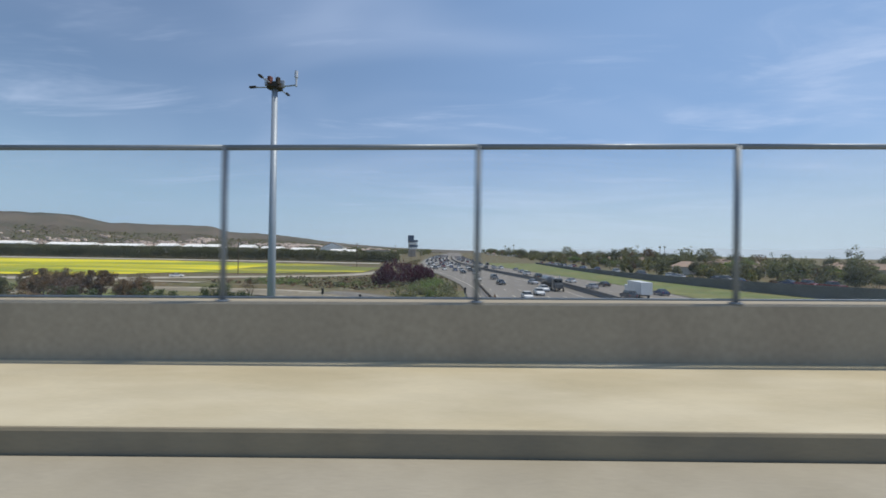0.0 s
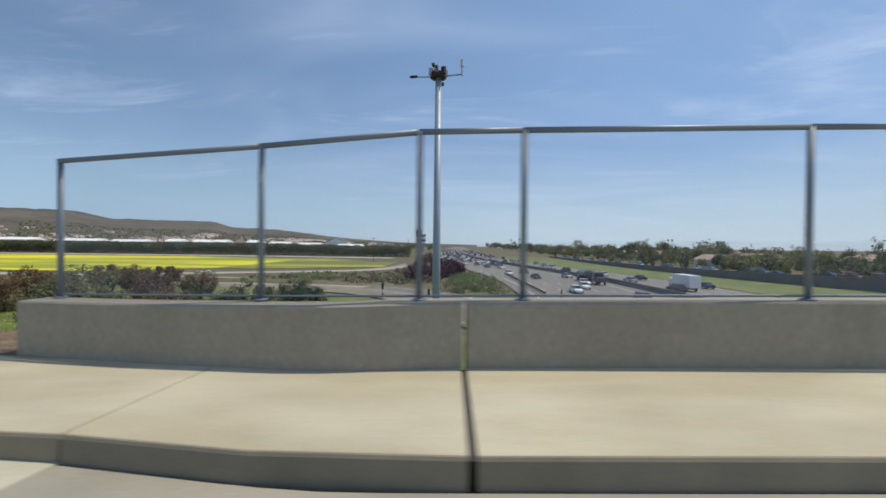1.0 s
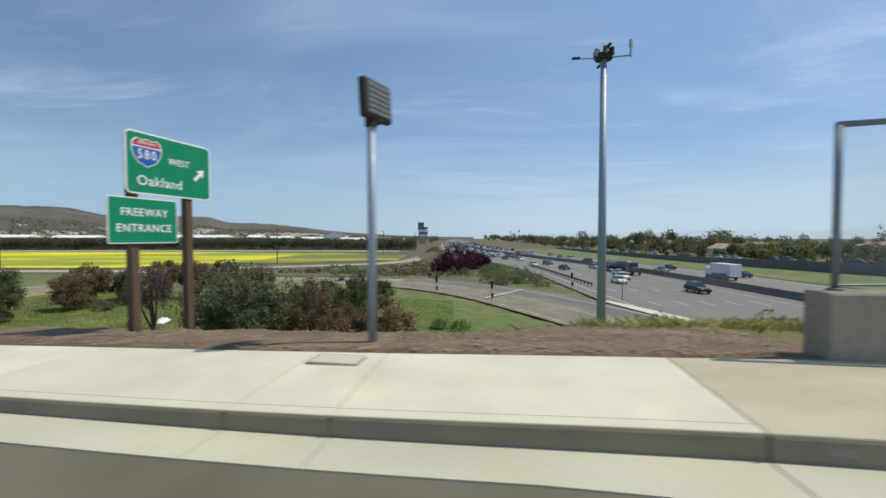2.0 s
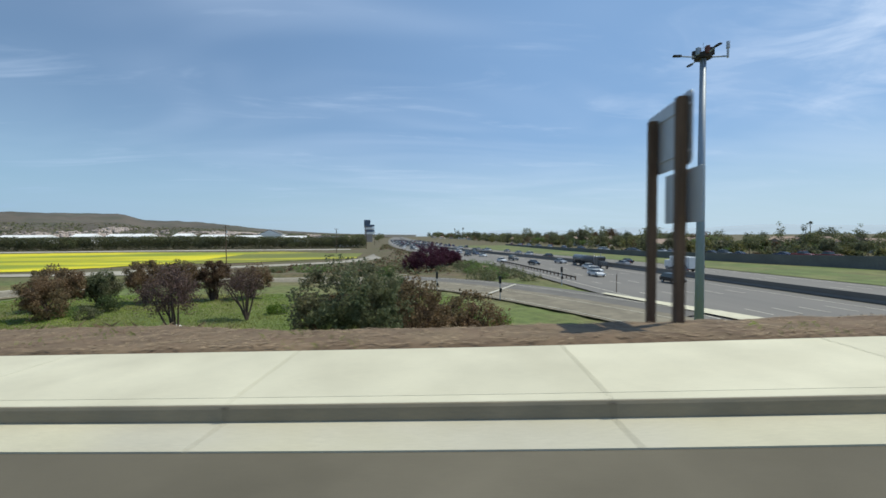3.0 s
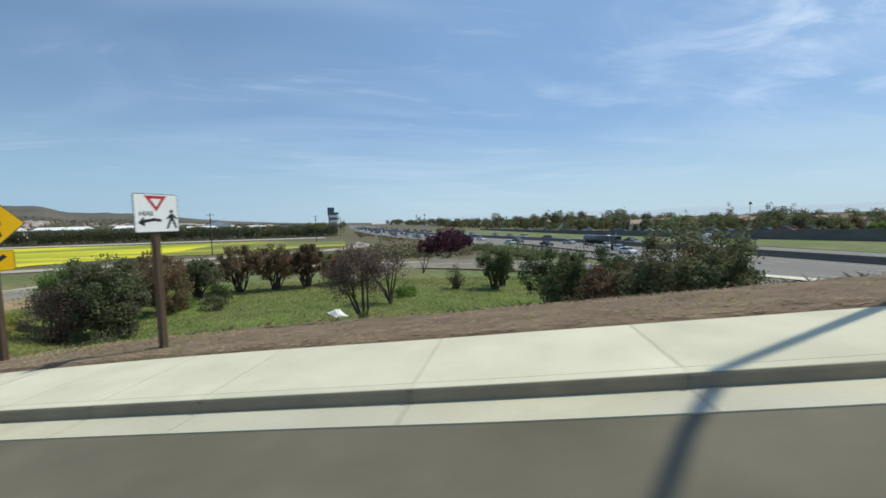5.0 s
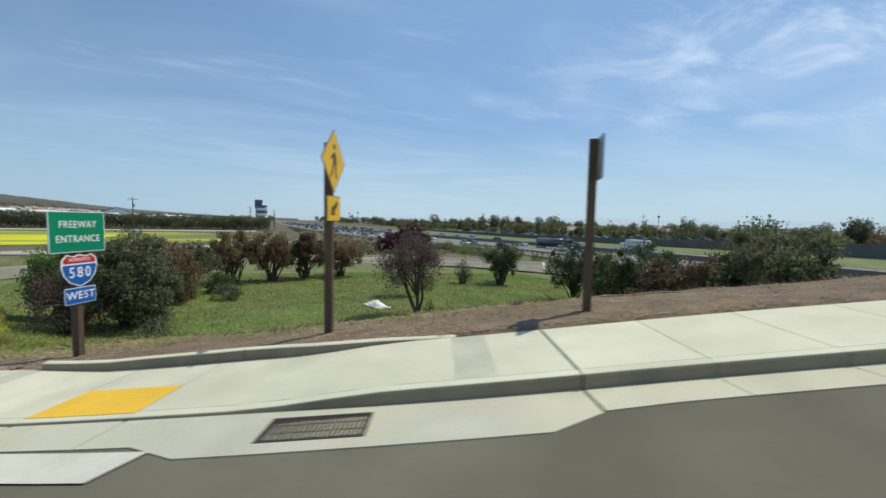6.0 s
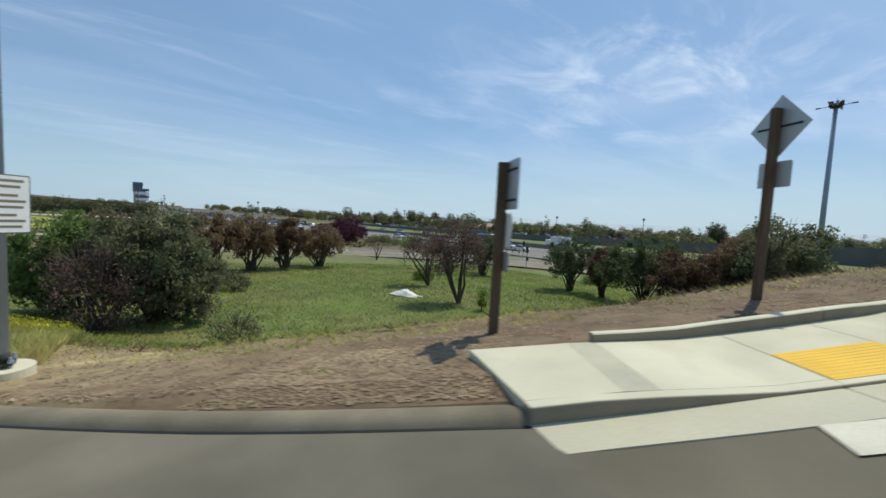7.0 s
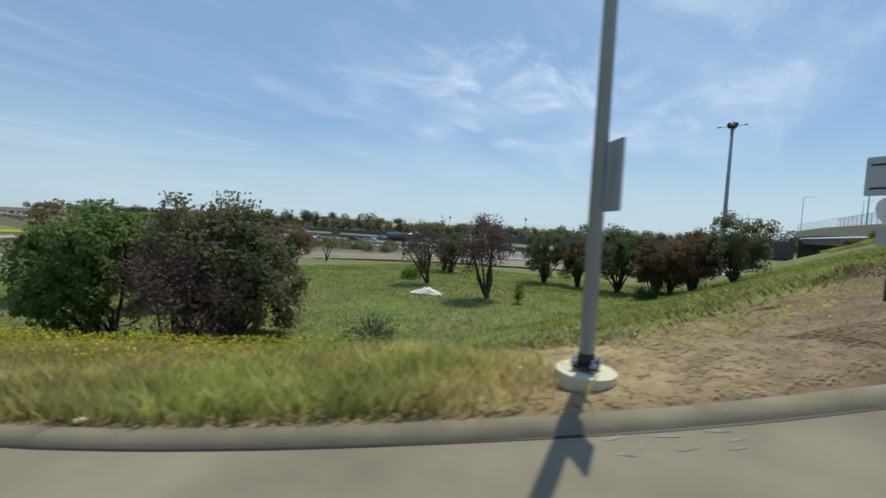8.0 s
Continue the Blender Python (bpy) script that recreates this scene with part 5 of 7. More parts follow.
for sg_ in (-1, 1):
    part("arm", rod(bmesh.new(), (-0.3 * sg_ * uy, 0.3 * sg_ * ux, mh), (-1.25 * sg_ * uy, 1.25 * sg_ * ux, mh + 0.03), 0.035, n=8), M_STEEL, mast)
    part("arm_lamp", box(bmesh.new(), (-1.3 * sg_ * uy, 1.3 * sg_ * ux, mh + 0.03), (0.16, 0.4, 0.10), bevel=0.03), M_IRON, mast)
part("rod_tip", rod(bmesh.new(), (0, 0, mh + 0.1), (0, 0, mh + 0.75), 0.012, n=6), M_STEEL, mast)

# lamps on the far bridge
for x, y, h, arm in ((100, 6.5, 12.0, 3.5), (22, 6.5, 6.4, 0.0), (128, -12, 13, 3.5)):
    lp = thing("bridge_lamp", (x, y, 0.3), "slim grey street lamp on the bridge", "street lamp", "bridge lamps")
    part("shaft", rod(bmesh.new(), (0, 0, -0.3), (0, 0, h), 0.11, 0.07, 10), M_STEEL, lp)
    if arm:
        part("arm", rod(bmesh.new(), (0, 0, h), (0.6 * arm, -0.8 * arm, h + 0.5), 0.05, n=8), M_STEEL, lp)
        part("luminaire", box(bmesh.new(), (0.66 * arm, -0.86 * arm, h + 0.5), (0.6, 0.3, 0.14), bevel=0.04), M_ALU, lp)

# gore sign, ramp signals and small posts by the freeway
gs = thing("diamond_sign", (5.0, 61.0, -8.1), "back of a small diamond warning sign on a thin post", "road sign", turn=60)
part("post", box(bmesh.new(), (0, 0.03, 1.4), (0.10, 0.10, 2.8), bevel=0.01), M_WOOD, gs)
part("plate", plate(bmesh.new(), [(0.66, 2.7), (0, 3.36), (-0.66, 2.7), (0, 2.04)], -0.03, -0.02), M_WOOD, gs)
for x, y, z in ((-22.5, 66.0, -8.05), (-14.5, 58.0, -8.05), (1.0, 72.0, -8.1)):
    rs = thing("ramp_signal", (x, y, z), "dark ramp meter signal on a short post", "traffic signal", "ramp signals")
    part("post", rod(bmesh.new(), (0, 0, -0.2), (0, 0, 2.6), 0.06, n=10), M_STEEL, rs)
    part("signal_head", box(bmesh.new(), (0, 0, 2.7), (0.34, 0.28, 1.0), bevel=0.03), M_BLACK, rs)
    part("lower_head", box(bmesh.new(), (0.05, -0.1, 1.25), (0.32, 0.26, 0.55), bevel=0.03), M_BLACK, rs)
# guard rail
gr = thing("guard_rail", (0, 0, 0), "weathered timber-post guard rail beside the freeway", "guard rail")
rl_ = np.array([(6.5 - 0.02 * i, 78 + i * 2.0, -8.1) for i in range(26)])
part("rail", ribbon("rail", rl_, [(-0.04, 0.45), (-0.02, 0.6), (-0.06, 0.75), (0.02, 0.75), (0.02, 0.45)], M_IRON, True), M_IRON, gr)
pmesh = mesh_of("rail_post", box(bmesh.new(), (0, 0, 0.35), (0.18, 0.15, 0.9)), M_WOOD)
for p_ in rl_[::1]:
    ob = part("rail_post", pmesh, M_WOOD, gr)
    ob.location = (p_[0] + 0.12, p_[1], p_[2])

# ---------------------------------------------------------------- plants
rng = np.random.default_rng(7)


def quads_mesh(name, V, material):
    """A mesh of loose quads from an array (n, 4, 3)."""
    n = len(V)
    me = bpy.data.meshes.new(name)
    me.vertices.add(n * 4)
    me.vertices.foreach_set("co", V.reshape(-1).astype(np.float32))
    me.loops.add(n * 4)
    me.loops.foreach_set("vertex_index", np.arange(n * 4, dtype=np.int32))
    me.polygons.add(n)
    me.polygons.foreach_set("loop_start", np.arange(0, n * 4, 4, dtype=np.int32))
    me.polygons.foreach_set("loop_total", np.full(n, 4, np.int32))
    me.materials.append(material)
    me.update()
    me.validate()
    return me


def unit(v):
    return v / np.maximum(np.linalg.norm(v, axis=1, keepdims=True), 1e-6)


def leaves(blobs, n, size, clumps, spread, r):
    """Leaf quads gathered in clumps inside the given ellipsoids (x, y, z, rx, ry, rz)."""
    b = np.array(blobs, float)
    wgt = b[:, 3] * b[:, 4] * b[:, 5]
    cb = r.choice(len(b), clumps, p=wgt / wgt.sum())
    dirs = unit(r.normal(size=(clumps, 3)))
    rad = r.uniform(0.25, 1.0, (clumps, 1)) ** 0.45
    cc = b[cb, :3] + dirs * rad * b[cb, 3:6] * r.uniform(0.85, 1.12, (clumps, 1))
    k = r.integers(0, clumps, n)
    off = np.clip(r.normal(size=(n, 3)), -1.5, 1.5) * spread * r.uniform(0.5, 1.3, (clumps, 1))[k]
    p = cc[k] + off
    nor = unit(r.normal(size=(n, 3)) + np.array([0, 0, 0.5]))
    t1 = unit(np.cross(nor, r.normal(size=(n, 3))))
    t2 = np.cross(nor, t1)
    s = size * r.uniform(0.6, 1.4, (n, 1))
    a, c = t1 * s, t2 * s * 0.55
    return np.stack([p - a, p + c * 0.9, p + a, p - c * 0.9], 1), cc


def limbs(bm, base, tips, r0, r, wig=0.25, n=6):
    """Crooked tapered limbs from the base to each tip."""
    for tip, rr in tips:
        a, b = Vector(base), Vector(tip)
        prev, pr = a, rr
        for i in range(1, 4):
            f = i / 3
            q = a.lerp(b, f) + Vector((r.normal() * wig, r.normal() * wig, r.normal() * wig * 0.5)) * (1 - f) * (b - a).length * 0.18
            q.z = a.z + (b.z - a.z) * f ** 0.85
            nr = rr * (1 - 0.72 * f)
            rod(bm, prev, q, pr, nr, n)
            prev, pr = q, nr
    return bm


def plant(name, at, blobs, stems, leaf_m, n, size, label, category, seed, spread=0.22, clumps=0, wood_r=0.06, twigs=0, group="", wood="trunk", simple=False):
    """A tree or bush: crooked stems up into its crown, and a crown of many small leaves."""
    r = np.random.default_rng(seed)
    ob = thing(name, at, label, category, group)
    bm = bmesh.new()
    if simple:
        rod(bm, stems[0][0], (0, 0, max(b[2] for b in blobs)), stems[0][1], stems[0][1] * 0.4, 7)
        stems = []
    for base, sr in stems:
        tips = []
        for b in blobs:
            for _ in range(2):
                tips.append(((b[0] + r.normal() * b[3] * 0.4, b[1] + r.normal() * b[4] * 0.4, b[2] + r.uniform(-0.2, 0.6) * b[5]), sr))
        limbs(bm, base, tips[:10], sr, r)
    for _ in range(twigs):
        b = blobs[int(r.integers(len(blobs)))]
        d = unit(r.normal(size=(1, 3)))[0]
        d[2] = abs(d[2])
        p0 = Vector((b[0] + d[0] * b[3] * 0.4, b[1] + d[1] * b[4] * 0.4, b[2] + d[2] * b[5] * 0.3))
        p1 = Vector((b[0] + d[0] * b[3] * 1.12, b[1] + d[1] * b[4] * 1.12, b[2] + d[2] * b[5] * 1.15))
        rod(bm, p0, p1, 0.016, 0.004, 4)
    part(wood, bm, M_BARK, ob)
    V, _ = leaves(blobs, n, size, clumps or max(30, n // 60), spread, r)
    V[:, :, 2] = np.maximum(V[:, :, 2], 0.03)
    part("crown", quads_mesh("crown", V, leaf_m), leaf_m, ob)
    return ob


def gp(x, y, dz=-0.08):
    return (x, y, gz(x, y) + dz)


# big mixed bush beside the ramp
plant("bush", gp(-62.7, 38.4), [(0, 0, 2.4, 2.0, 1.9, 2.0), (1.2, -0.5, 1.9, 1.2, 1.4, 1.7), (0.2, 0.5, 3.8, 1.4, 1.4, 1.3), (-1.3, 0.6, 3.3, 1.4, 1.4, 1.5)], [((0, 0, 0), 0.09), ((0.5, 0.3, 0), 0.07), ((-0.4, 0.2, 0), 0.07)],
      L_OLIVE, 26000, 0.085, "large grey-green bush with tangled twigs", "bush", 11, 0.24, 170, twigs=70, wood="stem")
plant("bush", gp(-66.1, 41.0), [(0, 0, 2.4, 1.7, 1.8, 2.1), (0.7, 0.6, 3.5, 1.4, 1.4, 1.4), (-0.8, 0.3, 1.9, 1.2, 1.4, 1.6)], [((0, 0, 0), 0.08), ((0.6, 0, 0), 0.07)],
      L_GREEN, 15000, 0.095, "large leafy green bush beside the ramp", "bush", 12, 0.26, 110, twigs=30, wood="stem")
plant("bush", gp(-64.7, 37.1), [(0, 0, 1.7, 1.5, 1.2, 1.5), (0.9, 0.3, 1.5, 1.1, 1.1, 1.3), (-0.6, 0.5, 2.6, 1.0, 1.0, 0.9)], [((0, 0, 0), 0.06), ((0.3, 0.1, 0), 0.05), ((-0.3, 0, 0), 0.05)],
      L_PURPLE, 4200, 0.06, "half-bare reddish-brown bush with tangled stems", "bush", 13, 0.3, 90, twigs=260, wood="stem")
plant("bush", gp(-61.8, 45.2), [(0, 0, 2.0, 1.9, 1.8, 1.8), (-1.2, 0.4, 2.6, 1.4, 1.4, 1.4)], [((0, 0, 0), 0.08), ((0.4, 0, 0), 0.06)], L_RUST, 9000, 0.09, "dense rusty brown bush at the edge of the field", "bush", 17, 0.26, 90, twigs=40, wood="stem")
plant("bush", gp(-60.6, 33.2), [(0, 0, 0.7, 0.9, 0.8, 0.7)], [((0, 0, 0), 0.03)], L_OLIVE, 1500, 0.05, "small grey-green bush in the grass", "bush", 14, 0.2, 60, twigs=30, wood="stem")
plant("bush", gp(-59.2, 49.5), [(0, 0, 0.9, 1.2, 1.1, 0.9)], [((0, 0, 0), 0.04)], L_DARK, 2200, 0.08, "low dark green bush at the edge of the field", "bush", 18, 0.22, 50, twigs=10, wood="stem")
# rusty trees along the far side of the field
for i, (x, y, h, lm, lab) in enumerate(((-64.5, 50.5, 4.8, L_RUST, "rusty brown leaved small tree"), (-58.6, 55.0, 5.0, L_RUST, "rusty brown leaved small tree"), (-55.2, 56.0, 5.4, L_RUST, "rusty brown leaved small tree"),
                                   (-51.9, 57.0, 5.2, L_BROWN, "rusty brown leaved small tree"), (-47.9, 58.3, 4.4, L_RUST, "rusty brown leaved small tree"), (-62.0, 52.5, 4.0, L_OLIVE, "grey-green leaved low tree"))):
    w = 2.0 + 0.3 * math.sin(i * 2.1)
    plant("small_tree", gp(x, y), [(0.1, 0, h * 0.70, w, w, h * 0.28), (-0.9, 0.3, h * 0.46, w * 0.75, w * 0.75, h * 0.26), (1.0, -0.2, h * 0.56, w * 0.75, w * 0.75, h * 0.26)], [((0, 0, 0), 0.10), ((0.35, 0.1, 0), 0.08), ((-0.3, 0, 0), 0.07)],
          lm, 10500, 0.10, lab, "tree", 30 + i, 0.26, 75, twigs=40, group="rusty trees")
# purple-leaved trees in the middle of the field
for i, (x, y, h, n) in enumerate(((-46.9, 37.0, 5.7, 5600), (-44.1, 44.3, 5.3, 2300))):
    plant("purple_tree", gp(x, y), [(0.1, 0, h * 0.72, 1.6, 1.4, h * 0.27), (-1.1, 0.2, h * 0.56, 1.1, 1.1, h * 0.22), (1.1, -0.3, h * 0.62, 1.1, 1.1, h * 0.25)], [((0.45, -0.2, 0), 0.11)],
          L_PURPLE, n, 0.075, "sparse purple-brown leaved tree with bare twigs", "tree", 50 + i, 0.34, 170, twigs=170, group="purple trees")
# leafy small trees
for i, (x, y, h, w, lm, n, lab) in enumerate(((-30.9, 50.6, 5.0, 1.8, L_DARK, 7500, "round dark green small tree with thin trunks"), (-29.0, 53.0, 3.9, 1.3, L_DARK, 3000, "dark green small tree on the grass"), (-30.3, 39.1, 5.3, 2.7, L_DARK, 12000, "dark green tree leaning on a thin trunk"),
                                         (-30.7, 35.5, 4.6, 1.6, L_BROWN, 7000, "brown half-dry tree below the bank"), (-31.0, 31.8, 5.8, 3.0, L_DARK, 17000, "dense dark green rounded tree"), (-32.3, 28.5, 5.1, 1.9, L_BROWN, 10000, "dense brown tree below the bank"), (-32.4, 26.0, 5.0, 1.9, L_BROWN, 10000, "dense brown tree below the bank"),
                                         (-32.1, 23.2, 5.4, 2.5, L_OLIVE, 17000, "tall grey-green rounded tree below the bank"), (-28.4, 26.0, 5.5, 1.9, L_RUST, 13000, "dense rusty brown tree below the bank"), (-24.8, 28.2, 5.2, 1.8, L_RUST, 12000, "dense rusty brown tree below the bank"),
                                         (-26.8, 29.2, 4.6, 1.7, L_BROWN, 9000, "dense brown tree below the bank"), (-35.4, 51.5, 2.7, 0.9, L_OLIVE, 1000, "small grey-green tree on the grass"))):
    low = 0.40 if lm in (L_RUST, L_OLIVE) else 0.53
    plant("small_tree", gp(x, y), [(0, 0, h * 0.68, w, w * 0.95, h * 0.31), (-w * 0.45, w * 0.2, h * low, w * 0.8, w * 0.8, h * 0.28), (w * 0.5, -w * 0.1, h * (low + 0.03), w * 0.75, w * 0.75, h * 0.27)],
          [((0, 0, 0), 0.09), ((0.35, 0.1, 0), 0.07), ((-0.3, 0.1, 0), 0.07)], lm, n, 0.09, lab, "tree", 70 + i, 0.24, max(40, n // 110), twigs=30)
# bare tree, sapling, low shrubs
plant("bare_tree", gp(-35.8, 68.0), [(0, 0, 2.5, 1.5, 1.4, 0.9)], [((0, 0, 0), 0.10), ((0.1, 0, 0), 0.08)], L_BROWN, 260, 0.08, "nearly bare small tree with spreading limbs", "tree", 90, 0.3, 60, twigs=60)
plant("sapling", gp(-46.6, 34.4), [(0, 0, 0.8, 0.32, 0.32, 0.6)], [((0, 0, 0), 0.03)], L_LIGHT, 700, 0.06, "young bright green sapling", "sapling", 91, 0.12, 40)
for i, (x, y, rr, lm) in enumerate(((-41.8, 47.5, 1.1, L_LIGHT), (-19.5, 40.5, 1.2, L_LIGHT), (-21.5, 42.5, 0.9, L_GREEN), (-61.5, 47, 1.1, L_GREEN), (-58.5, 45.5, 1.0, L_OLIVE), (-33.5, 29.0, 1.0, L_GREEN), (-15.6, 12.2, 0.6, L_OLIVE), (-13.5, 14, 0.6, L_OLIVE), (-12.5, 12.0, 0.55, L_OLIVE))):
    plant("shrub", gp(x, y), [(0, 0, rr * 0.55, rr, rr * 0.9, rr * 0.6)], [((0, 0, 0), 0.03)], lm, 1800, 0.07, "low leafy green shrub in the grass", "shrub", 110 + i, 0.2, 60, group="low shrubs", wood="stem")
# plum trees and scrub by the freeway
for i, (x, y, h, w) in enumerate(((-18.0, 117, 8.2, 5.2), (-22.0, 124, 6.0, 3.6), (-14.4, 128, 5.8, 3.7), (-12.3, 134, 5.6, 3.5), (-10.0, 130, 4.8, 2.8))):
    plant("plum_tree", gp(x, y), [(0, 0, h * 0.56, w, w, h * 0.42), (w * 0.5, 0, h * 0.4, w * 0.7, w * 0.7, h * 0.32), (-w * 0.5, 0, h * 0.42, w * 0.7, w * 0.7, h * 0.32)], [((0, 0, 0), 0.12)], L_PLUM, 5200, 0.2, "round dark plum-leaved tree", "tree", 130 + i, 0.45, 110, group="plum trees")
for i in range(40):
    x, y = rng.uniform(-62, 0), rng.uniform(106, 126)
    if i > 16:
        x, y = rng.uniform(-12, -1.5), rng.uniform(80, 122)
    rr = rng.uniform(1.0, 2.3)
    plant("scrub_bush", gp(x, y), [(0, 0, rr * 0.5, rr * 1.2, rr, rr * 0.6)], [((0, 0, 0), 0.03)], (L_OLIVE, L_GREEN, L_FAR)[i % 3], 700, 0.15, "low olive-green scrub bush", "bush", 150 + i, 0.3, 40, group="scrub", wood="stem")

# dry scrub on the waste land round the roads, too much to count
sn_ = 26000
sx_, sy_ = rng.uniform(-170, 9, sn_), rng.uniform(98, 420, sn_)
keep = (sx_ < bend(sy_) - 0.5) & (nearest(sx_, sy_, fr)[0] > 7) & (sx_ > -66) & ((sy_ < 165) | (sx_ > -36)) & (nearest(sx_, sy_, RAMP_MID)[0] > 13)
keep &= np.array([noise.noise((a * 0.05, b * 0.03, 8.0)) for a, b in zip(sx_, sy_)]) > rng.uniform(-0.45, 0.2, sn_)
sc_ = np.stack([sx_[keep], sy_[keep], terrain(sx_[keep], sy_[keep]) + rng.uniform(0.1, 0.9, keep.sum())], 1)
for lm_, k0, lab in ((L_OLIVE, 0, "grey-olive dry scrub on the waste land"), (L_BROWN, 1, "brown dry scrub on the waste land")):
    q_ = sc_[k0::2]
    V = q_[:, None, :] + unit(rng.normal(size=(len(q_) * 4, 3))).reshape(-1, 4, 3) * np.array([0.8, 0.8, 0.5])
    tagged(new("waste_scrub", quads_mesh("waste_scrub", V, lm_)), lab, "scrub", kind="stuff")

# ---------------------------------------------------------------- far trees, copied from a few kinds
def far_kind(name, blobs, h, lm, n, size, label, seed, trunk=0.25):
    return plant(name, (0, 0, -60), blobs, [((0, 0, 0), trunk)], lm, n, size, label, "tree", seed, 0.7, 70, group="far trees", simple=True)


KINDS = [far_kind("far_tree", [(0, 0, 7, 4.2, 4.2, 3.4), (2.2, 0.6, 5, 3, 3, 2.6), (-2.4, 0, 5.2, 3, 3, 2.6)], 10, L_FAR, 1500, 0.42, "rounded olive-green tree far across the freeway", 201),
         far_kind("far_tree", [(0, 0, 6, 3.6, 3.6, 3.8), (1.5, 0.6, 8.4, 2.6, 2.6, 2)], 10, L_FARD, 1500, 0.42, "dark green rounded tree far across the freeway", 202),
         far_kind("far_tree", [(0, 0, 5, 4.6, 4.2, 2.8), (3, 0, 4.2, 2.8, 2.8, 2.2), (-3, 0, 4.4, 2.8, 2.8, 2.4)], 8, L_GREEN, 1500, 0.42, "broad green tree far across the freeway", 203),
         far_kind("far_conifer", [(0, 0, 3.5, 2.4, 2.4, 2.5), (0, 0, 7, 1.7, 1.7, 2.6), (0, 0, 10.5, 0.9, 0.9, 2.4)], 13, L_FARD, 1300, 0.36, "dark pointed conifer far away", 204),
         far_kind("far_tree", [(0, 0, 5.5, 3.2, 3.2, 3.0), (1.0, 0, 7.6, 2, 2, 1.6)], 9, L_BROWN, 900, 0.38, "brownish half-bare tree far across the freeway", 205)]


def palm_kind():
    ob = thing("palm_tree", (0, 0, -60), "tall slim fan palm far away", "palm", "palms")
    part("trunk", rod(bmesh.new(), (0, 0, 0), (0.2, 0, 17), 0.32, 0.22, 8), M_BARK, ob)
    r = np.random.default_rng(5)
    V = []
    for i in range(46):
        a, e = r.uniform(0, 6.28), r.uniform(-0.9, 1.2)
        d = np.array([math.cos(a) * math.cos(e), math.sin(a) * math.cos(e), math.sin(e)])
        s = np.cross(d, [0, 0, 1.0])
        s /= np.linalg.norm(s) + 1e-6
        o = np.array([0.2, 0, 17.0])
        V.append([o, o + d * 1.0 + s * 0.4, o + d * 2.0 + np.array([0, 0, -0.5]), o + d * 1.0 - s * 0.4])
    part("crown", quads_mesh("crown", np.array(V), L_FARD), L_FARD, ob)
    return ob


PALM = palm_kind()


def put(kind, x, y, z, s, turn, sz=None):
    return copy_thing(kind, pose(x, y, z, 0, 0, turn) @ Matrix.Diagonal((s, s, sz or s, 1)))


def crown_quads(kind):
    me = next(o.data for o in kind.children if o.name.startswith("crown"))
    v = np.empty(len(me.vertices) * 3, np.float32)
    me.vertices.foreach_get("co", v)
    return v.reshape(-1, 4, 3)


def woods(name, spots, material, label):
    """Many far crowns joined into one body of trees: spots are (kind, x, y, z, size, turn)."""
    out = []
    for k, x, y, z, sz, a in spots:
        q = crown_quads(KINDS[k])[::2] * sz
        ca, sa = math.cos(a), math.sin(a)
        out.append(np.stack([q[..., 0] * ca - q[..., 1] * sa + x, q[..., 0] * sa + q[..., 1] * ca + y, q[..., 2] + z], -1))
    return tagged(new(name, quads_mesh(name, np.concatenate(out), material)), label, "trees", kind="stuff")


# hedge row beyond the yellow field
row_a, row_b = [], []
x = -470.0
while x < -52:
    y = 388 + rng.uniform(-10, 14) - 0.10 * max(x + 230, 0)
    (row_a if rng.uniform() < 0.55 else row_b).append((int(rng.choice([0, 1, 2])), x, y, -10.6, rng.uniform(0.95, 1.22) - 0.14 * float(smooth01(-220, -90, x)), rng.uniform(0, 6.28)))
    x += rng.uniform(2.6, 5.4)
hn = 60000
hx = rng.uniform(-480, -50, hn)
hy = 386 - 0.10 * np.maximum(hx + 230, 0) + rng.uniform(-7, 7, hn)
hh_ = np.array([10.6 - 1.5 * float(smooth01(-220, -90, a)) + 1.6 * noise.noise((a * 0.09, 2.0, 0)) + 1.3 * noise.noise((a * 0.35, 5.0, 0)) for a in hx])
hz = -10.4 + (hh_ + 1.2) * rng.uniform(0, 1, hn) ** 0.7
V = np.stack([hx, hy, hz], 1)[:, None, :] + unit(rng.normal(size=(hn * 4, 3))).reshape(-1, 4, 3) * 0.55
for lm_, k0, lab in ((L_FARD, 0, "dense row of dark green trees beyond the yellow field"), (L_FAR, 1, "lighter olive trees in the row beyond the yellow field")):
    tagged(new("field_hedge", quads_mesh("field_hedge", V[k0::2], lm_)), lab, "trees", kind="stuff")
woods("field_hedge_tops", row_a, L_FARD, "dark green treetops in the row beyond the yellow field")
woods("field_trees", row_b, L_FAR, "olive-green trees in the row beyond the yellow field")
# trees across the freeway: the nearer ones stand singly, the rest are woods
far_a, far_b, far_c = [], [], []
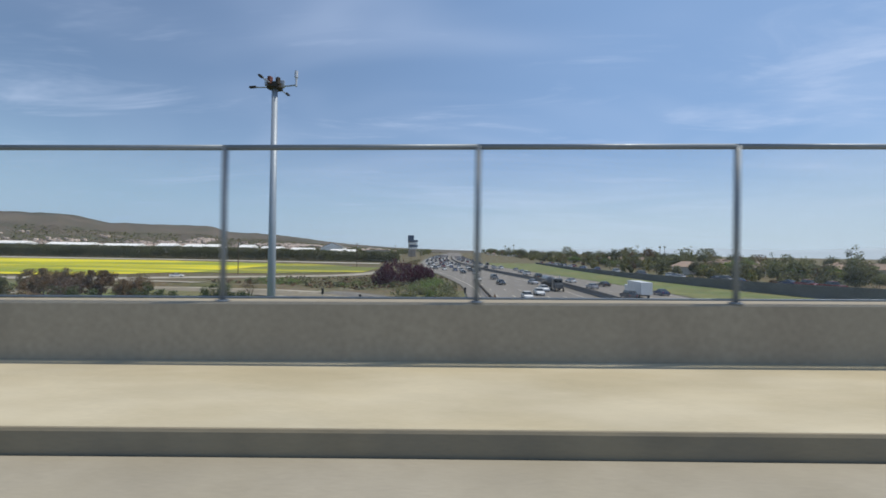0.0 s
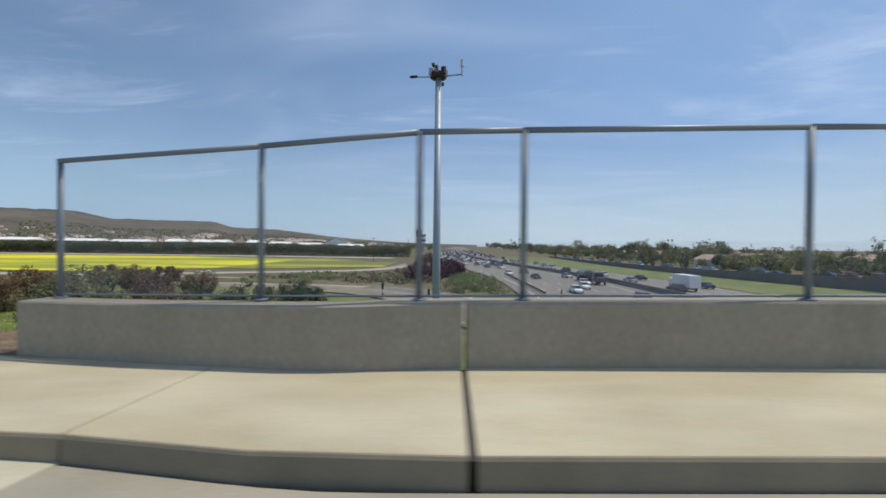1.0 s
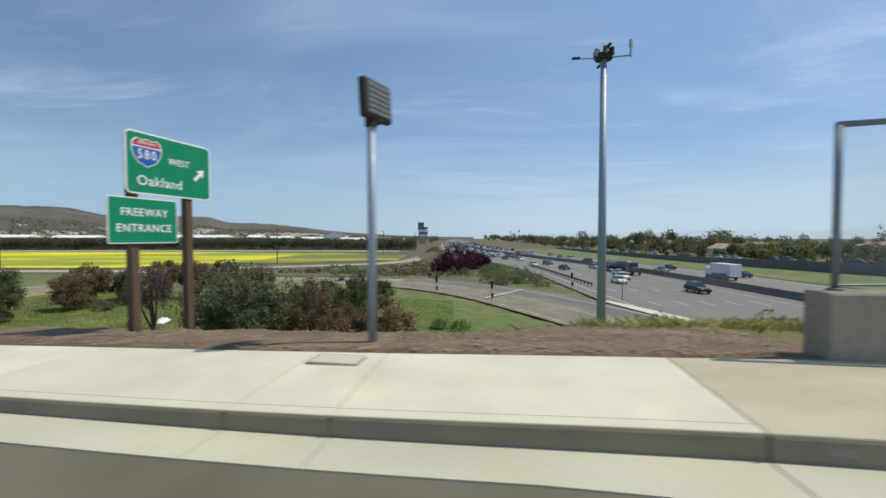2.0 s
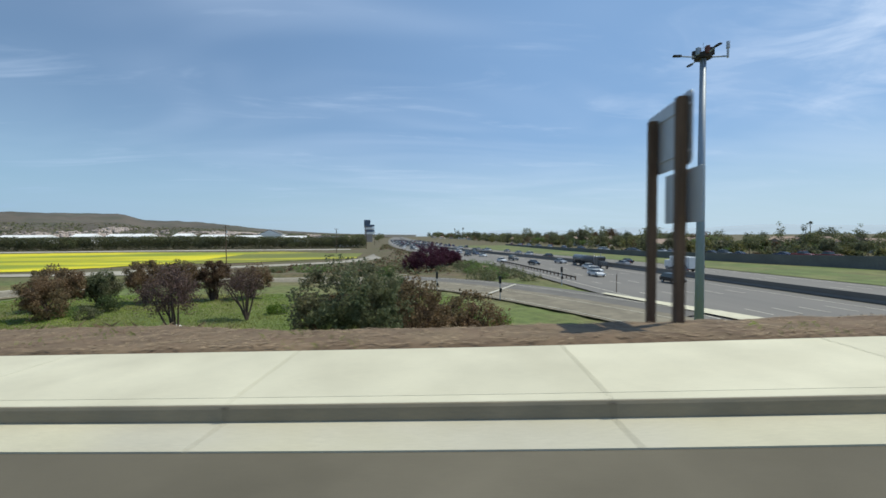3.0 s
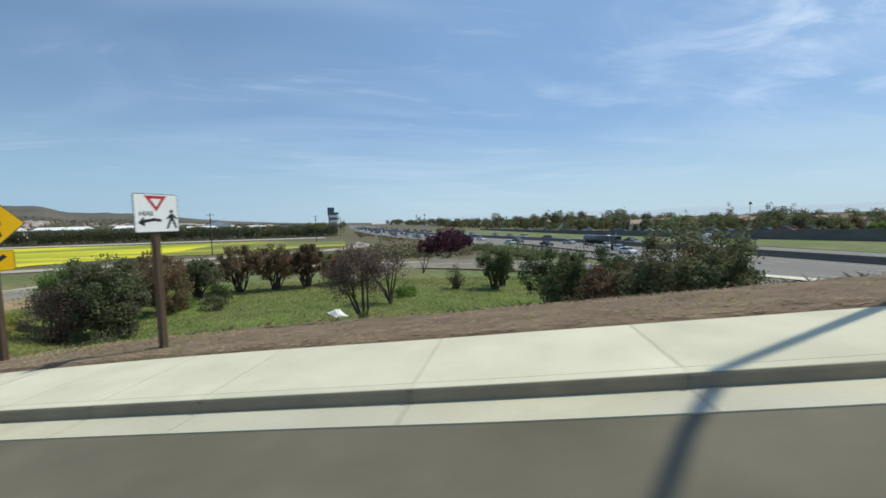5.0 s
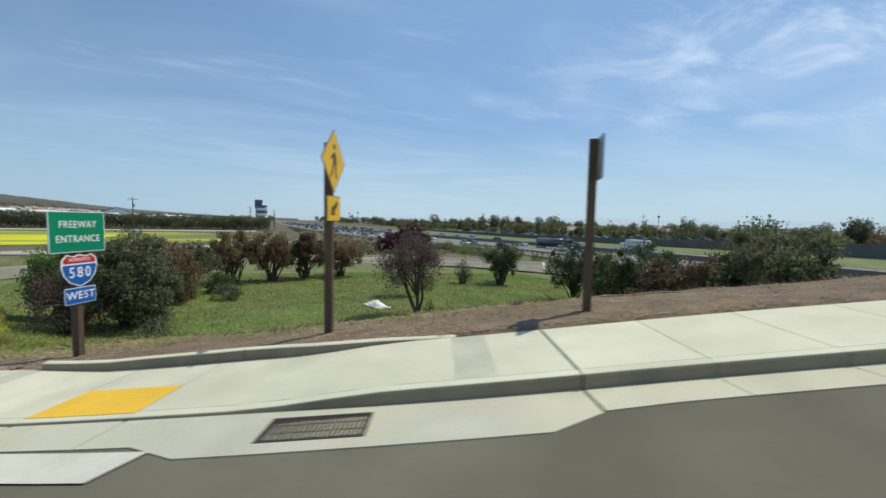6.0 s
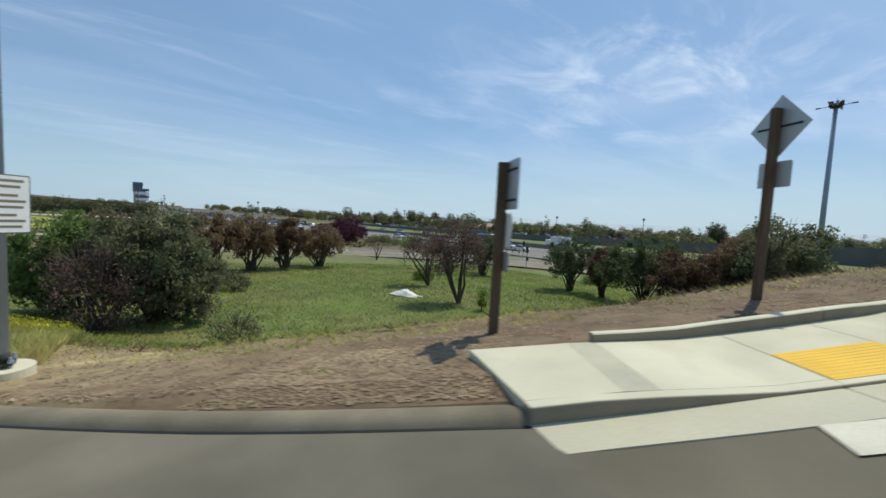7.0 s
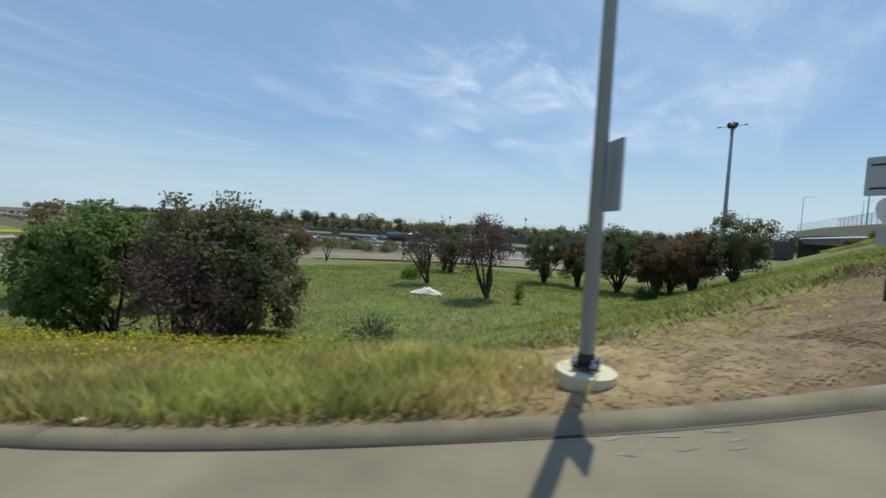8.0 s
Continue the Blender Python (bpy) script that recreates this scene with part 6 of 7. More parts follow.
for i in range(760):
    a = radians(rng.uniform(4.5, 108) if i > 260 else rng.uniform(4.5, 40))
    near_tree = i % 3 == 0
    r_ = max(175, 145 / max(math.sin(a), 0.02)) + (rng.uniform(0, 1) * 70 if near_tree else 50 + rng.uniform(0, 1) ** 1.2 * 260)
    if r_ > 1500:
        continue
    k = int(rng.choice([0, 1, 2, 3, 4], p=[.34, .20, .20, .10, .16]))
    s = rng.uniform(0.42, 0.88) * (0.80 + r_ / 1000)
    if rng.uniform() < 0.10:
        s *= 1.5
    px, py = -35 + r_ * math.sin(a), 10 + r_ * math.cos(a)
    if near_tree and r_ < 420:
        put(KINDS[k], px, py, -8.2, s * 0.85, rng.uniform(0, 360), s * rng.uniform(0.75, 1.0))
    else:
        (far_a if i % 2 else far_b if i % 5 else far_c).append((k, px, py, -8.4, s, rng.uniform(0, 6.28)))
# dense belt of trees just behind the retaining wall
for seed_, (lm_, k_, lab) in enumerate(((L_FAR, 26000, "dense olive-green trees behind the retaining wall"), (L_FARD, 15000, "darker trees behind the retaining wall"), (L_LIGHTFAR, 17000, "yellow-green spring trees behind the retaining wall"), (L_BROWN, 4500, "brown bare trees behind the retaining wall"))):
    m_ = k_ // 150
    ty_ = 6 + 640 * rng.uniform(0, 1, m_) ** 1.5
    to_ = np.interp(ty_, np.append(rl[:, 1], 800), np.append(rl[:, 0], 80.0)) + rng.uniform(18, 120, m_)
    th_ = rng.gamma(3.6, 1.4, m_).clip(2.0, 8.5) * (0.70 + ty_ / 1100)
    tr_ = th_ * rng.uniform(0.32, 0.62, m_)
    w_ = rng.integers(0, m_, k_)
    sh_ = unit(rng.normal(size=(k_, 3))) * (rng.uniform(0.2, 1.0, (k_, 1)) ** 0.5)
    sh_ *= 1 + 0.3 * np.sin(sh_[:, :1] * 9 + w_[:, None]) * np.cos(sh_[:, 2:] * 7 + w_[:, None])
    cc_ = np.stack([to_[w_] + sh_[:, 0] * tr_[w_], ty_[w_] + sh_[:, 1] * tr_[w_], -8.0 + th_[w_] * (0.52 + 0.5 * sh_[:, 2])], 1)
    V = cc_[:, None, :] + unit(rng.normal(size=(k_ * 4, 3))).reshape(-1, 4, 3) * rng.uniform(0.4, 0.75, (k_, 1, 1))
    tagged(new("tree_belt", quads_mesh("tree_belt", V, lm_)), lab, "trees", kind="stuff")
woods("far_woods", far_a, L_FAR, "olive-green trees across the freeway")
woods("far_woods", far_b, L_FARD, "dark green trees across the freeway")
woods("far_woods", far_c, L_BROWN, "brownish bare trees across the freeway")
woods("far_woods", [(int(rng.integers(0, 4)), rng.uniform(-200, -42), rng.uniform(560, 900), -8.2, rng.uniform(0.8, 1.2), rng.uniform(0, 6.28)) for i in range(50)], L_FAR, "trees round the sign tower far away")
for t_, px, py, hs in ((0, 387, 347, 1.1), (0, 457, 264, 1.25), (1, 330, 640, 1.2), (1, 120, 900, 1.3), (1, 140, 905, 1.4), (1, 700, 210, 1.4), (1, 380, 720, 1.3)):
    put(PALM, px, py, -8.0, hs, 40 * t_ + px)
for ob in KINDS + [PALM]:
    for o in [*ob.children_recursive, ob]:
        bpy.data.objects.remove(o)

# ---------------------------------------------------------------- grass, flowers, mulch
def blades(name, pts, h0, h1, wd, material, label, lean=0.35, r=np.random.default_rng(3)):
    n = len(pts)
    a = r.uniform(0, 2 * math.pi, n)
    d = np.stack([np.cos(a), np.sin(a), np.zeros(n)], 1)
    h = r.uniform(h0, h1, n)[:, None]
    l_ = r.normal(size=(n, 3)) * lean
    l_[:, 2] = 0
    tip = pts + np.array([0, 0, 1.0]) * h + l_ * h
    mid = pts + np.array([0, 0, 0.55]) * h + l_ * h * 0.3
    V = np.stack([pts - d * wd, pts + d * wd, mid + d * wd * 0.7, tip], 1)
    return tagged(new(name, quads_mesh(name, V, material)), label, "grass", kind="stuff")


def scatter(n, x0, x1, y0, y1, dmin, dmax=1e9, r=rng, patch=0.0, scale=0.15):
    x, y = r.uniform(x0, x1, n), r.uniform(y0, y1, n)
    d, sg, lev, idx = nearest(x, y, LINE)
    ok = (sg > 0) & (d > dmin) & (d < dmax) & (idx > 12)
    dl, _, _, _ = nearest(x, y, RAMP_MID)
    ok &= dl > 5.0
    x, y, d = x[ok], y[ok], d[ok]
    if patch:
        ok = np.array([noise.noise((a * scale, b * scale, 6.0)) for a, b in zip(x, y)]) > r.uniform(-0.5, patch, len(x))
        x, y = x[ok], y[ok]
    z = np.array([gz(a, b) for a, b in zip(x, y)])
    return np.stack([x, y, z], 1)


blades("meadow_grass", scatter(170000, -82, -20, 12, 62, 3.4), 0.05, 0.17, 0.02, M_BLADE, "short green meadow grass", 0.7)
vg_ = scatter(110000, -76, -50, 17, 42, 1.6, 9)
vd_ = nearest(vg_[:, 0], vg_[:, 1], LINE)[0]
vz_ = nearest(vg_[:, 0], vg_[:, 1], LINE)[2] - 0.02 - 0.10 * np.minimum(vd_, 2.8) - 0.36 * np.maximum(vd_ - 2.8, 0)
vg_[:, 2] = np.where(vd_ < 4.4, np.maximum(vg_[:, 2], vz_), vg_[:, 2])
pat_ = np.array([noise.noise((a * 0.7, b * 0.7, 4.0)) for a, b in zip(vg_[:, 0], vg_[:, 1])])
vk_ = rng.uniform(0, 1, len(vg_)) < smooth01(1.8, 4.2, vd_ + 1.4 * pat_)
blades("verge_grass", vg_[vk_][::2], 0.04, 0.14, 0.008, M_BANK, "green and straw grass creeping up the bank below the ramp", 0.7)
blades("straw_grass", vg_[~vk_ & (vd_ > 1.7)], 0.03, 0.10, 0.007, M_TALL, "thin straw-coloured grass on the bank", 0.8)
tall = scatter(210000, -80, -64.8, 24.0, 44, 0.06, 5.0)
tall = tall[(tall[:, 1] > 25.5 + rng.normal(size=len(tall)) * 0.4)]
dt_, _, lv_, _ = nearest(tall[:, 0], tall[:, 1], LINE)
tall[:, 2] = np.maximum(tall[:, 2], lv_ - 0.02 - 0.10 * np.minimum(dt_, 2.8) - 0.36 * np.maximum(dt_ - 2.8, 0))
blades("tall_grass", tall, 0.14, 0.42, 0.006, M_TALL, "tall green and straw grass beside the ramp dike", 0.25)
fl_ = tall[rng.choice(len(tall), min(len(tall), 12000), False)] + np.array([0, 0, 0.36])
fl_ = fl_[(nearest(fl_[:, 0], fl_[:, 1], LINE)[0] > 1.6) & (fl_[:, 1] > 29)]
fl_[:, 2] += rng.uniform(-0.12, 0.2, len(fl_))
tagged(new("mustard_flowers", quads_mesh("mustard_flowers", leaves([(0, 0, 0, 1, 1, 1)], len(fl_), 0.035, 10, 0.01, rng)[0] * 0 + fl_[:, None, :] + unit(rng.normal(size=(len(fl_) * 4, 3))).reshape(-1, 4, 3) * 0.03, M_FLOWER)), "yellow mustard flowers in the tall grass", "flowers", kind="stuff")


def verge_pts(n, s0, s1, dmax, lift=0.03):
    i = rng.uniform(s0 * len(vline), s1 * len(vline) - 2, n)
    k = i.astype(int)
    f = (i - k)[:, None]
    b = vline[k] * (1 - f) + vline[k + 1] * f
    d = rng.uniform(0.08, dmax, n)
    x = b[:, 0] + vn[k, 0] * d
    y = b[:, 1] + vn[k, 1] * d
    fw = flat_width(x)
    z = b[:, 2] - 0.02 - 0.10 * np.minimum(d, fw) - 0.36 * np.maximum(d - fw, 0) + 0.05 + lift
    z += np.array([0.035 * noise.noise((a * 1.6, c * 1.6, 2.0)) + 0.02 * noise.noise((a * 5, c * 5, 3.0)) for a, c in zip(x, y)])
    return np.stack([x, y, z], 1)


mp_ = verge_pts(60000, 0.0, 1.0, 3.6, 0.004)
sd = unit(rng.normal(size=(len(mp_), 3)) * np.array([1, 1, 0.04]))
sn = unit(np.cross(sd, np.array([0, 0, 1.0])))
ln_ = rng.uniform(0.012, 0.05, (len(mp_), 1))
wd_ = rng.uniform(0.004, 0.014, (len(mp_), 1))
V = np.stack([mp_ - sd * ln_ - sn * wd_, mp_ - sd * ln_ + sn * wd_, mp_ + sd * ln_ + sn * wd_ * 0.7, mp_ + sd * ln_ - sn * wd_ * 0.7], 1)
ti_ = rng.integers(0, len(tip_line) - 4, 7000)
td_ = rng.uniform(0.4, 2.0, 7000)
tn_ = normals2d(tip_line)[ti_]
tf_ = rng.uniform(0, 1, (7000, 1))
tb_ = tip_line[ti_] * (1 - tf_) + tip_line[ti_ + 1] * tf_
tp_ = np.stack([tb_[:, 0] + tn_[:, 0] * td_, tb_[:, 1] + tn_[:, 1] * td_, tb_[:, 2] + np.interp(td_, [0.33, 0.8, 1.3, 2.0], [-0.02, 0.06, 0.05, 0.02]) + 0.006], 1)
sd2 = unit(rng.normal(size=(7000, 3)) * np.array([1, 1, 0.04]))
sn2 = unit(np.cross(sd2, np.array([0, 0, 1.0])))
l2_, w2_ = rng.uniform(0.012, 0.05, (7000, 1)), rng.uniform(0.004, 0.014, (7000, 1))
V = np.concatenate([V, np.stack([tp_ - sd2 * l2_ - sn2 * w2_, tp_ - sd2 * l2_ + sn2 * w2_, tp_ + sd2 * l2_ + sn2 * w2_, tp_ + sd2 * l2_ - sn2 * w2_], 1)])
tagged(new("mulch", quads_mesh("mulch", V, M_DRY)), "scattered dry twigs and bark mulch on the dirt", "mulch", kind="stuff")
blades("dry_weeds", verge_pts(6000, 0.0, 1.0, 3.8, 0.0), 0.015, 0.05, 0.004, M_DRY, "sparse dry weeds on the dirt verge", 0.6)
# rank olive grass on the bank beside the bridge end
bx, by = rng.uniform(-18.2, -10.6, 26000), rng.uniform(7.6, 16, 26000)
bd = nearest(bx, by, EDGE_LINE)[0]
bk_ = (bd > 2.4) & (np.array([noise.noise((a * 0.6, b * 0.6, 2.0)) for a, b in zip(bx, by)]) > -0.3) & ((bx < -16.8) | (by > 8.4))
bp_ = np.stack([bx[bk_], by[bk_], [gz(a, b) for a, b in zip(bx[bk_], by[bk_])]], 1)
blades("bank_grass", bp_, 0.08, 0.26, 0.008, M_BANK, "rank olive-green grass on the bank by the bridge", 0.5)
fp_ = verge_pts(14000, 0.0, 0.75, 4.6, -0.10)
fp_ = fp_[(nearest(fp_[:, 0], fp_[:, 1], LINE)[0] > 2.7)]
blades("bank_fringe", fp_, 0.08, 0.26, 0.008, M_DRY, "straw-dry grass fringe along the top of the bank", 0.6)
gw_ = verge_pts(12000, 0.0, 1.0, 4.4, -0.02)
ok = np.array([noise.noise((a * 0.5, b * 0.5, 3.0)) for a, b, c in gw_]) > 0.18
blades("verge_weeds", gw_[ok], 0.03, 0.11, 0.006, M_BLADE, "patches of green weeds on the dirt verge", 0.5)

# litter: crumpled tarp in the field, papers in the gutter, stones by the dike
def rag(name, at, sx, sy, h, label, category, m=M_CLOTH, seed=1, n=14):
    vs = []
    for j in range(n):
        for i in range(n):
            u, v = i / (n - 1) - 0.5, j / (n - 1) - 0.5
            w = max(0.0, 1 - (2 * math.hypot(u, v)) ** 2)
            vs.append((u * sx * (1 + 0.2 * noise.noise((v * 4, seed, 1))), v * sy * (1 + 0.2 * noise.noise((u * 4, seed, 5))), w * h * (0.6 + 0.9 * abs(noise.noise((u * 5, v * 5, seed))))))
    fs = [(j * n + i, j * n + i + 1, (j + 1) * n + i + 1, (j + 1) * n + i) for j in range(n - 1) for i in range(n - 1)]
    ob = new(name, pydata(name, vs, fs, m, True))
    ob.matrix_basis = pose(*at, 0, 0, seed * 37)
    return tagged(ob, label, category)


rag("tarp", gp(-48.34, 40.5, 0.06), 2.3, 1.0, 0.42, "crumpled white tarp lying in the grass", "tarp", seed=3)
rag("paper_litter", road_at(-37.0, 0.07, 0.02), 0.13, 0.06, 0.02, "scrap of white paper in the gutter", "litter", seed=5, n=6)
rag("paper_litter", road_at(-33.62, 0.91, 0.017), 0.06, 0.022, 0.003, "scrap of white paper on the asphalt", "litter", seed=6, n=6)
rag("leaf_litter", road_at(-41.0, 0.3, 0.03), 0.06, 0.035, 0.012, "dry leaf in the gutter", "litter", M_DIRT, seed=8, n=6)
for i, (k, d, s) in enumerate(((8.0, 0.25, 0.11), (9.0, 0.12, 0.07), (5.6, 0.8, 0.09), (4.2, 1.2, 0.06))):
    p_ = DIKE_IN[int(k) + 4]
    nn = normals2d(DIKE_IN)[int(k) + 4]
    bm = bmesh.new()
    bmesh.ops.create_icosphere(bm, subdivisions=2, radius=s)
    for v in bm.verts:
        v.co *= 1 + 0.25 * noise.noise(v.co * 5 + Vector((i, 0, 0)))
        v.co.z *= 0.45
    st = new("stone", mesh_of("stone", bm, M_WALK))
    st.matrix_basis = pose(p_[0] + nn[0] * d, p_[1] + nn[1] * d, p_[2] + 0.02, 0, 0, 40 * i)
    tagged(st, "pale broken concrete lump beside the dike", "stone", "loose stones")

# ---------------------------------------------------------------- vehicles
PAINTS = {k: mat(k + "_car_paint", c, 0.25, var=0.02, bump=0, spec=0.6) for k, c in (("white", (0.78, 0.78, 0.77)), ("silver", (0.42, 0.43, 0.45)), ("black", (0.015, 0.016, 0.018)), ("grey", (0.10, 0.105, 0.11)), ("red", (0.22, 0.02, 0.02)), ("blue", (0.03, 0.05, 0.12)))}


def wheel(parent, x, y, r=0.33):
    w = part("wheel", rod(bmesh.new(), (x - 0.11, y, r), (x + 0.11, y, r), r, r, 16), M_TYRE, parent)
    part("rim", rod(bmesh.new(), (x - 0.115, y, r), (x + 0.115, y, r), r * 0.6, r * 0.6, 12), M_ALU, w)


def car(kind, colour, label):
    """A car along y, its front towards -y."""
    ob = thing("car", (0, 0, -40), label, "car", "freeway traffic")
    L, W, H = {"sedan": (4.7, 1.82, 1.45), "suv": (4.8, 1.92, 1.75), "pickup": (5.6, 1.98, 1.85)}[kind]
    h = L / 2
    if kind == "sedan":
        low = [(-h, 0.35), (-h + 0.05, 0.68), (-h + 0.3, 0.76), (-0.95, 0.93), (1.55, 0.98), (h - 0.1, 0.95), (h, 0.6), (h - 0.05, 0.32)]
        cab = [(-0.98, 0.92), (-0.2, H - 0.03), (0.85, H - 0.02), (1.75, 0.96)]
    elif kind == "suv":
        low = [(-h, 0.38), (-h + 0.04, 0.85), (-h + 0.3, 0.95), (-1.05, 1.05), (h - 0.08, 1.08), (h, 0.65), (h - 0.05, 0.38)]
        cab = [(-1.1, 1.03), (-0.45, H - 0.03), (1.75, H - 0.02), (h - 0.12, 1.07)]
    else:
        low = [(-h, 0.42), (-h + 0.04, 0.95), (-h + 0.3, 1.05), (-1.05, 1.1), (h - 0.04, 1.12), (h, 0.6), (h - 0.05, 0.42)]
        cab = [(-1.1, 1.08), (-0.5, H - 0.03), (0.85, H - 0.02), (1.05, 1.1)]
    def loft(pts, w0, w1, z0, z1):
        bm = bmesh.new()
        rows = []
        for s in (-1, 1):
            rows.append([bm.verts.new((s * (w0 + (w1 - w0) * (z - z0) / max(z1 - z0, 0.01)) / 2, y, z)) for y, z in pts])
        a, b = rows
        bm.faces.new(a)
        bm.faces.new(b[::-1])
        for i in range(len(pts)):
            j = (i + 1) % len(pts)
            bm.faces.new((a[i], b[i], b[j], a[j]))
        bmesh.ops.recalc_face_normals(bm, faces=bm.faces[:])
        return bm
    bm = loft(low, W, W * 0.95, 0.3, 1.1)
    bmesh.ops.bevel(bm, geom=bm.edges[:], offset=0.06, segments=2, affect="EDGES")
    body = part("body", bm, PAINTS[colour], ob)
    part("glazing", loft(cab, W * 0.90, W * 0.74, 0.95, H), M_GLASS, ob, "dark glass cabin")
    y0, y1 = cab[1][0] - 0.02, cab[2][0] + 0.02
    part("roof", box(bmesh.new(), (0, (y0 + y1) / 2, H), (W * 0.74, y1 - y0, 0.05), bevel=0.02), PAINTS[colour], ob)
    for sx in (-1, 1):
        for y in (-h + 0.85, h - 0.9):
            wheel(ob, sx * (W / 2 - 0.09), y)
        part("headlight", box(bmesh.new(), (sx * W * 0.36, -h + 0.02, 0.68 if kind == "sedan" else 0.84), (0.34, 0.08, 0.14), bevel=0.02), M_LAMPW, ob)
        part("tail_light", box(bmesh.new(), (sx * W * 0.38, h - 0.02, 0.82), (0.28, 0.06, 0.16), bevel=0.02), M_LAMPR, ob)
    return ob


def box_truck():
    ob = thing("box_truck", (0, 0, -40), "white box truck on the freeway", "truck", "freeway traffic")
    part("cargo_box", box(bmesh.new(), (0, 1.2, 2.15), (2.45, 6.6, 2.7), bevel=0.04), PAINTS["white"], ob)
    part("cab", box(bmesh.new(), (0, -3.2, 1.5), (2.2, 1.9, 1.9), bevel=0.2), PAINTS["white"], ob)
    part("windscreen", box(bmesh.new(), (0, -4.12, 1.9), (1.9, 0.1, 0.7), bevel=0.04), M_GLASS, ob)
    part("chassis", box(bmesh.new(), (0, 0, 0.65), (1.6, 8.2, 0.3)), M_IRON, ob)
    for y in (-3.1, 3.0):
        for sx in (-1, 1):
            wheel(ob, sx * 1.05, y, 0.48)
    return ob


def tank_truck():
    ob = thing("tank_truck", (0, 0, -40), "dark lorry with a long grey trailer", "truck", "freeway traffic")
    part("cab", box(bmesh.new(), (0, -6.0, 1.9), (2.3, 2.0, 2.5), bevel=0.2), PAINTS["grey"], ob)
    part("bonnet", box(bmesh.new(), (0, -7.7, 1.35), (1.8, 1.8, 1.2), bevel=0.2), PAINTS["grey"], ob)
    part("windscreen", box(bmesh.new(), (0, -7.02, 2.5), (1.9, 0.06, 0.7), bevel=0.02), M_GLASS, ob)
    part("tank", rod(bmesh.new(), (0, -4.2, 2.1), (0, 7.5, 2.1), 1.05, 1.05, 20), PAINTS["grey"], ob, smooth=True)
    part("chassis", box(bmesh.new(), (0, 0.3, 0.85), (1.4, 15.5, 0.35)), M_IRON, ob)
    for sx in (-1, 1):
        part("exhaust_stack", rod(bmesh.new(), (sx * 0.95, -4.8, 1.2), (sx * 0.95, -4.8, 3.9), 0.08, n=8), M_ALU, ob)
    for y in (-7.8, -4.4, -3.2, 5.6, 6.8):
        for sx in (-1, 1):
            wheel(ob, sx * 1.05, y, 0.5)
    return ob


CARS = [car("sedan", "white", "white sedan on the freeway"), car("suv", "white", "white sport utility car on the freeway"), car("suv", "black", "black sport utility car on the freeway"), car("sedan", "black", "black sedan on the freeway"),
        car("sedan", "silver", "silver sedan on the freeway"), car("suv", "grey", "dark grey sport utility car on the freeway"), car("pickup", "red", "dark red pickup truck on the freeway"), car("sedan", "blue", "dark blue sedan on the freeway")]
BOXT, TANK = box_truck(), tank_truck()
FZ = -8.09
# nearer cars of the near roadway, towards the bridge
for k, x, y in ((2, 30.0, 70), (0, 22.8, 84), (0, 27.0, 92), (0, 30.2, 101), (3, 22.8, 118), (0, 19.0, 132), (5, 26.3, 139), (4, 33.6, 122), (0, 26.3, 165), (3, 22.6, 172), (7, 30.0, 181)):
    copy_thing(CARS[k], pose(fx(x, y), y, FZ, 0, 0, fturn(y)))
copy_thing(TANK, pose(fx(33.7, 104), 108, FZ))
copy_thing(BOXT, pose(fx(49.0, 92), 92, FZ, 0, 0, 180))
for k, x, y in ((5, 45.3, 88), (4, 45.3, 110), (3, 52.7, 118), (0, 49.0, 131), (2, 45.3, 150), (7, 56.5, 96), (1, 49.0, 170), (4, 52.7, 186)):
    copy_thing(CARS[k], pose(fx(x, y), y, FZ, 0, 0, 180 + fturn(y)))
# heavier traffic farther out
for lane in (15.2, 18.9, 22.6, 26.3, 30.0, 33.7):
    y = 190 + rng.uniform(0, 20)
    while y < 720:
        copy_thing(CARS[int(rng.integers(0, 8))], pose(fx(lane, y), y, FZ, 0, 0, fturn(y)))
        y += rng.uniform(14, 42)
for lane in (45.3, 49.0, 52.7, 56.5):
    y = 205 + rng.uniform(0, 20)
    while y < 620:
        copy_thing(CARS[int(rng.integers(0, 8))], pose(fx(lane, y), y, FZ, 0, 0, 180 + fturn(y)))
        y += rng.uniform(16, 48)
# cars on the frontage road and parked beyond the retaining wall
for k, i, off in ((0, 39, 2), (0, 22, 2)):
    p_, q_ = fr[i], fr[i + 1]
    a = math.degrees(math.atan2(q_[1] - p_[1], q_[0] - p_[0]))
    copy_thing(CARS[k], pose(p_[0], p_[1] + off, p_[2] + 0.02, 0, 0, a + 90))
copy_thing(CARS[1], pose(-120.5, 106.5, -9.93, 0, 0, 110))
for i in range(34):
    y = 95 + i * 7.0
    x = np.interp(y, rl[:, 1], rl[:, 0]) + 4 + (i % 3) * 3.2
    copy_thing(CARS[int(rng.integers(0, 8))], pose(x, y, -8.2 + float(np.interp(y, rl[:, 1], rh)) - 0.88, 0, 0, rng.choice([0, 180])))
for ob in CARS + [BOXT, TANK]:
    for o in [*ob.children_recursive, ob]:
        bpy.data.objects.remove(o)

